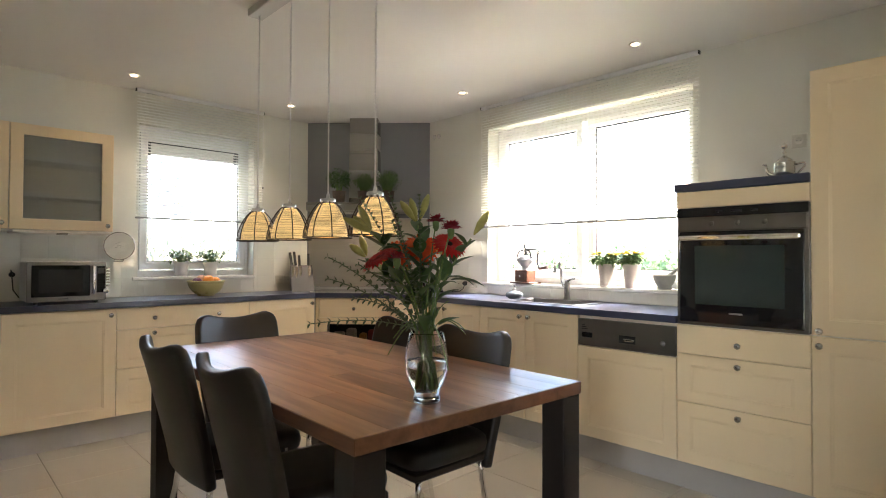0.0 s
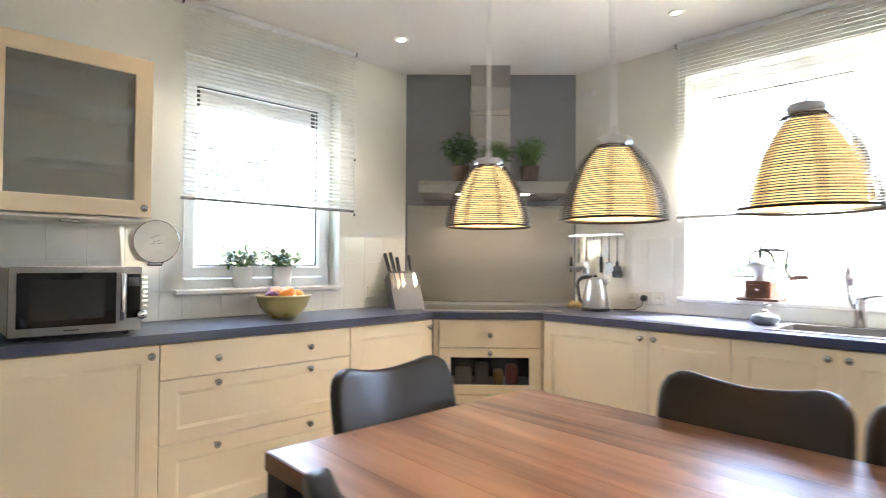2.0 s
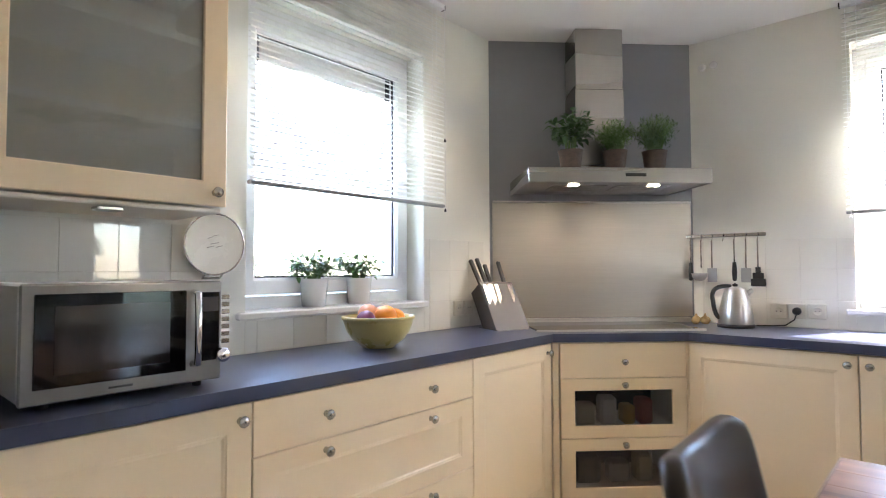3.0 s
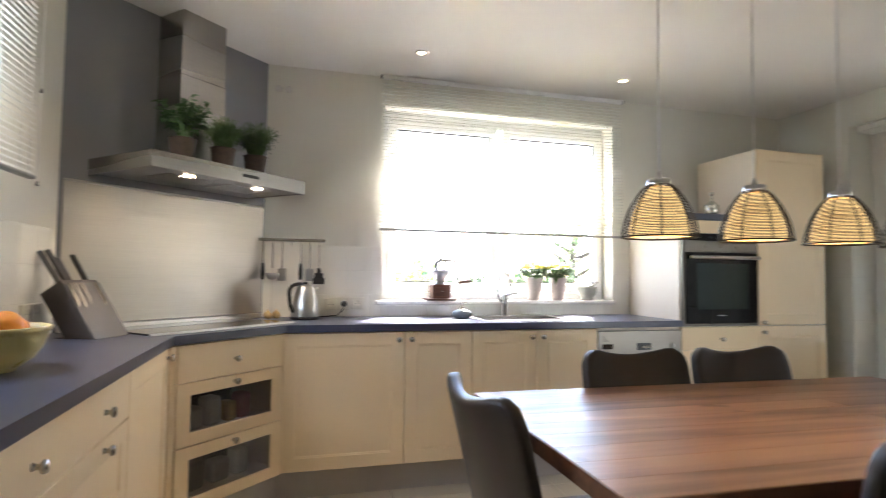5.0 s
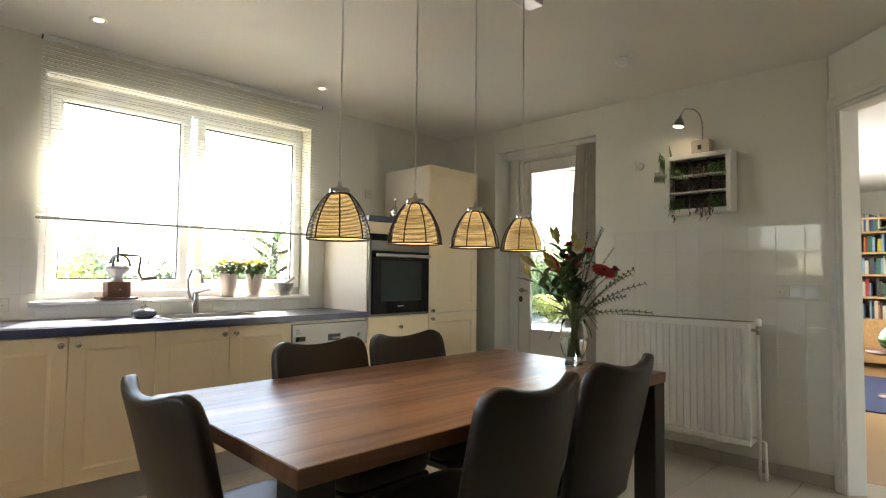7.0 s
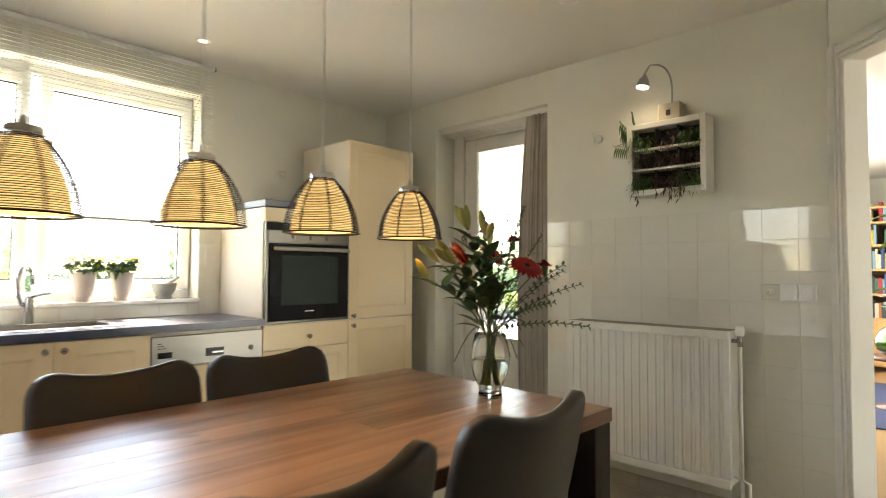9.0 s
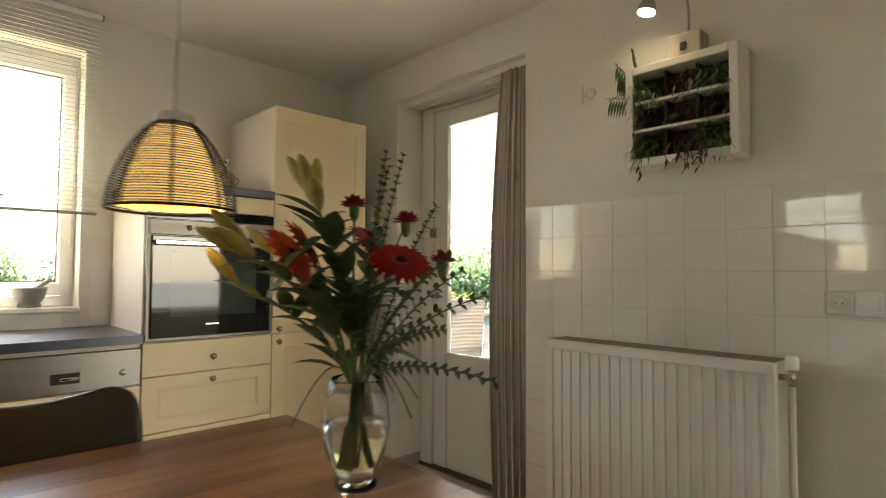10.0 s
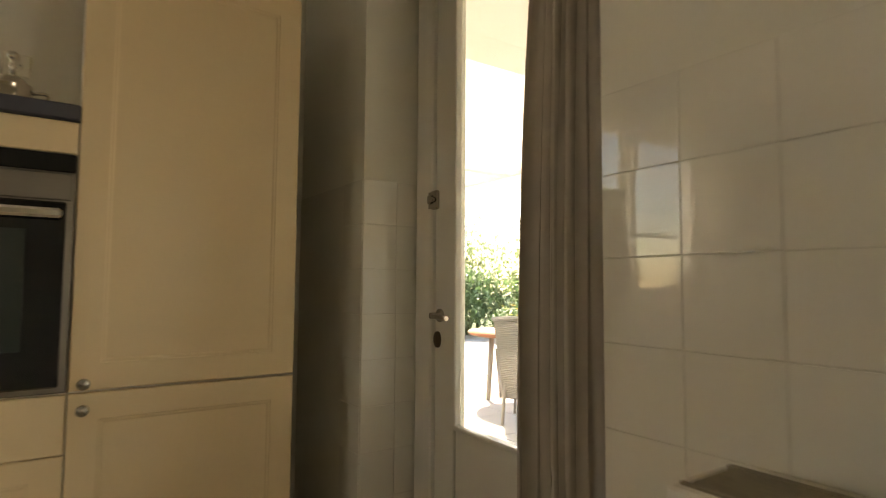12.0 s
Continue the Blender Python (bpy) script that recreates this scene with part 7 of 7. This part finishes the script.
def tree(x, y, h, r, material, label, n=2600, leaf_size=0.16):
    t = thing("tree", (x, y, -0.13), label, "tree", "garden trees")
    bm = bmesh.new()
    tube(bm, [(0, 0, 0), (0.05, 0.03, h * 0.3), (-0.04, 0.06, h * 0.62), (0.02, 0, h * 0.9)], 0.13, 8, 0.03)
    tips = []
    for k in range(11):
        a, z = k * 2.4, h * (0.32 + 0.05 * k)
        L = r * random.uniform(0.55, 0.95) * (1.2 - 0.05 * k)
        tip = Vector((L * math.cos(a), L * math.sin(a), z + L * 0.5))
        tube(bm, arc((0, 0, z), (tip.x * 0.5, tip.y * 0.5, z + L * 0.15), tip, 5), 0.045, 6, 0.01)
        tips.append(tip)
    part("trunk", bm, outside_mat("bark", (0.12, 0.09, 0.065), var=0.3, bump=0.6), t)
    bm = bmesh.new()
    for tip in tips + [Vector((0, 0, h * 0.95))]:
        for _ in range(3):
            foliage_cloud(bm, tip + rv(r * 0.28), (r * 0.34, r * 0.34, r * 0.26), n // 36, leaf_size)
    part("crown", bm, material, t)
    return t


def bush(x, y, w, d, h, material, label, n=900, size=0.09, name="bush", flowers=None):
    t = thing(name, (x, y, -0.13), label, "bush", "garden bushes")
    bm = bmesh.new()
    for _ in range(9):
        c = (random.uniform(-w, w) * 0.32, random.uniform(-d, d) * 0.32, h * random.uniform(0.3, 0.72))
        foliage_cloud(bm, c, (w * 0.30, d * 0.30, h * 0.34), n // 9, size)
    part("foliage", bm, material, t)
    bm = bmesh.new()
    for k in range(7):
        a = k * 0.9
        tube(bm, [(0, 0, 0), (w * 0.25 * math.cos(a), d * 0.25 * math.sin(a), h * 0.7)], 0.02, 5, 0.006)
    part("twigs", bm, STEM, t)
    if flowers:
        bm = bmesh.new()
        for _ in range(70):
            c = Vector((random.uniform(-w, w) * 0.48, random.uniform(-d, d) * 0.48, h * random.uniform(0.75, 1.0)))
            for k in range(5):
                a = k * 1.2566
                leaf(bm, c, (math.cos(a), math.sin(a), 0.4), 0.05, 0.04, n=2)
        part("blooms", bm, flowers, t)
    return t


def thin_leaf(name, color, through_color):
    """A leaf that also lets sunlight through."""
    m = leaf_mat(name, color, 0.5)
    n, l = m.node_tree.nodes, m.node_tree.links
    tr, ad = n.new("ShaderNodeBsdfTranslucent"), n.new("ShaderNodeAddShader")
    tr.inputs["Color"].default_value = (*through_color, 1)
    l.new(n["Principled BSDF"].outputs[0], ad.inputs[0])
    l.new(tr.outputs[0], ad.inputs[1])
    l.new(ad.outputs[0], n["Material Output"].inputs["Surface"])
    return m


HEDGE = thin_leaf("hedge_leaf", (0.075, 0.12, 0.055), (0.07, 0.125, 0.05))
SPRING = thin_leaf("spring_leaf", (0.12, 0.15, 0.075), (0.17, 0.22, 0.10))
YELLOW_LEAF = thin_leaf("yellow_bush", (0.12, 0.14, 0.035), (0.20, 0.22, 0.05))
# beyond the garden door
for x, y, h in ((11.0, -8.0, 1.7), (13.1, -6.6, 1.8), (9.4, -10.0, 1.7), (15.0, -5.2, 1.8), (13.7, -9.6, 2.0), (11.3, -11.4, 2.0)):
    bush(x, y, 2.8, 1.8, h, HEDGE, "dense green garden hedge bush", 7500, 0.13)
bush(10.4, -6.2, 1.5, 1.1, 0.85, LEAF, "low flowering bush with yellow blooms", 3200, 0.09, flowers=YELLOW)
bush(12.2, -5.1, 1.6, 1.1, 0.9, YELLOW_LEAF, "low yellow-green garden bush", 3000, 0.09)
bush(8.8, -7.9, 1.6, 1.1, 0.8, YELLOW_LEAF, "low yellow-green garden bush", 3000, 0.09)
for x, y, h in ((12.4, -9.2, 3.3), (10.6, -10.0, 3.1), (14.2, -7.8, 3.3)):
    bush(x, y, 2.8, 1.8, h, SPRING, "tall loose shrub in fresh spring leaf", 6500, 0.13)

# sun awning over the patio, fixed to the house above the garden door
aw = thing("awning", (0, 0, 0), "pale fabric sun awning with a scalloped valance over the patio", "awning")
FABRIC = thin_leaf("awning_fabric", (0.60, 0.59, 0.56), (0.40, 0.39, 0.36))
AX0, AX1, AY0, AY1, AZ0, AZ1 = 2.45, 7.2, 0.78, -2.0, 2.80, 2.37
bm = bmesh.new()
rows = [[bm.verts.new((AX0 + (AX1 - AX0) * i / 24, AY0 + (AY1 - AY0) * j / 8, AZ0 + (AZ1 - AZ0) * j / 8 - 0.03 * math.sin(math.pi * j / 8))) for i in range(25)] for j in range(9)]
for p, q in zip(rows, rows[1:]):
    for i in range(24):
        bm.faces.new((p[i], p[i + 1], q[i + 1], q[i])).smooth = True
part("canopy", bm, FABRIC, aw).modifiers.new("thick", "SOLIDIFY").thickness = 0.003
bm = bmesh.new()
n = 190
top = [bm.verts.new((AX0 + (AX1 - AX0) * i / n, AY1 - 0.03, AZ1 - 0.03)) for i in range(n + 1)]
low = [bm.verts.new((AX0 + (AX1 - AX0) * i / n, AY1 - 0.03, AZ1 - 0.17 - 0.03 * abs(math.sin(math.pi * i / 10)))) for i in range(n + 1)]
for i in range(n):
    bm.faces.new((top[i], top[i + 1], low[i + 1], low[i]))
part("valance", bm, FABRIC, aw).modifiers.new("thick", "SOLIDIFY").thickness = 0.003
one_box("front_bar", (AX0, AY1 - 0.028, AZ1 - 0.05), (AX1, AY1 + 0.02, AZ1 + 0.004), WHITE_PAINT, aw, 0.008)
one_box("cassette", (AX0, AY0 - 0.10, AZ0 - 0.06), (AX1, AY0 + 0.028, AZ0 + 0.09), WHITE_PAINT, aw, 0.02)
for x in (3.4, 6.2):
    bm = bmesh.new()
    tube(bm, [(x, AY0 - 0.06, AZ0 - 0.07), (x + 0.7, -0.6, AZ0 - 0.27), (x + 0.05, AY1 + 0.03, AZ1 - 0.05)], 0.022, 8)
    part("folding_arm", bm, WHITE_PAINT, aw)
# beyond the wide window
for x, y, w, h in ((10.4, 0.6, 2.6, 1.5), (11.2, 2.2, 2.0, 1.3), (10.6, -1.6, 2.2, 1.6)):
    bush(x, y, w, 1.6, h, HEDGE, "dense dark green garden hedge bush", 6500, 0.13)
bush(9.0, 3.45, 1.3, 1.3, 1.75, YELLOW_LEAF, "sunlit yellow-green bush in the garden", 4500, 0.09)
bush(9.6, 1.95, 0.9, 0.9, 1.60, LEAF_DARK, "small dark evergreen bush in the garden", 3500, 0.08)
bush(10.9, 2.55, 1.6, 1.2, 1.68, HEDGE, "dense dark green garden hedge bush", 4500, 0.10)
tree(10.5, -0.6, 2.5, 1.2, SPRING, "young tree in fresh spring leaf", 9000, 0.10)
bush(9.4, 7.4, 2.6, 1.5, 1.75, HEDGE, "dense dark evergreen hedge bush", 6000, 0.11)
bush(10.6, 6.1, 2.2, 1.5, 1.6, HEDGE, "dense dark evergreen hedge bush", 6000, 0.11)
# beyond the small window
BLOSSOM = thin_leaf("blossom_leaf", (0.15, 0.15, 0.11), (0.16, 0.16, 0.11))
for x, y in ((0.8, 11.0), (3.0, 11.3), (5.0, 10.8), (-1.4, 11.2)):
    bush(x, y, 2.6, 1.4, 2.0, BLOSSOM, "light green flowering garden hedge", 4000, 0.10, flowers=PORCELAIN)

# ---- floor tiles of the kitchen ----
FP = 0.4575
sizes = {}
xs = joints(X0, WALL_E, 1.13, FP)
ys = joints(S1 + 0.03, WALL_N, 2.513, FP)
for i in range(len(xs) - 1):
    for j in range(len(ys) - 1):
        a, b, c, d = xs[i] + 0.002, xs[i + 1] - 0.002, ys[j] + 0.002, ys[j + 1] - 0.002
        key = (round(b - a, 3), round(d - c, 3))
        if key not in sizes:
            bm = bmesh.new()
            box(bm, (0, 0, -0.008), (key[0], key[1], 0.0), 0.0015)
            sizes[key] = mesh_of("floor_tile", bm, FLOOR_TILE)
        ob = new("floor_tile", sizes[key])
        ob.parent = floor
        ob.location = (a, c, 0)
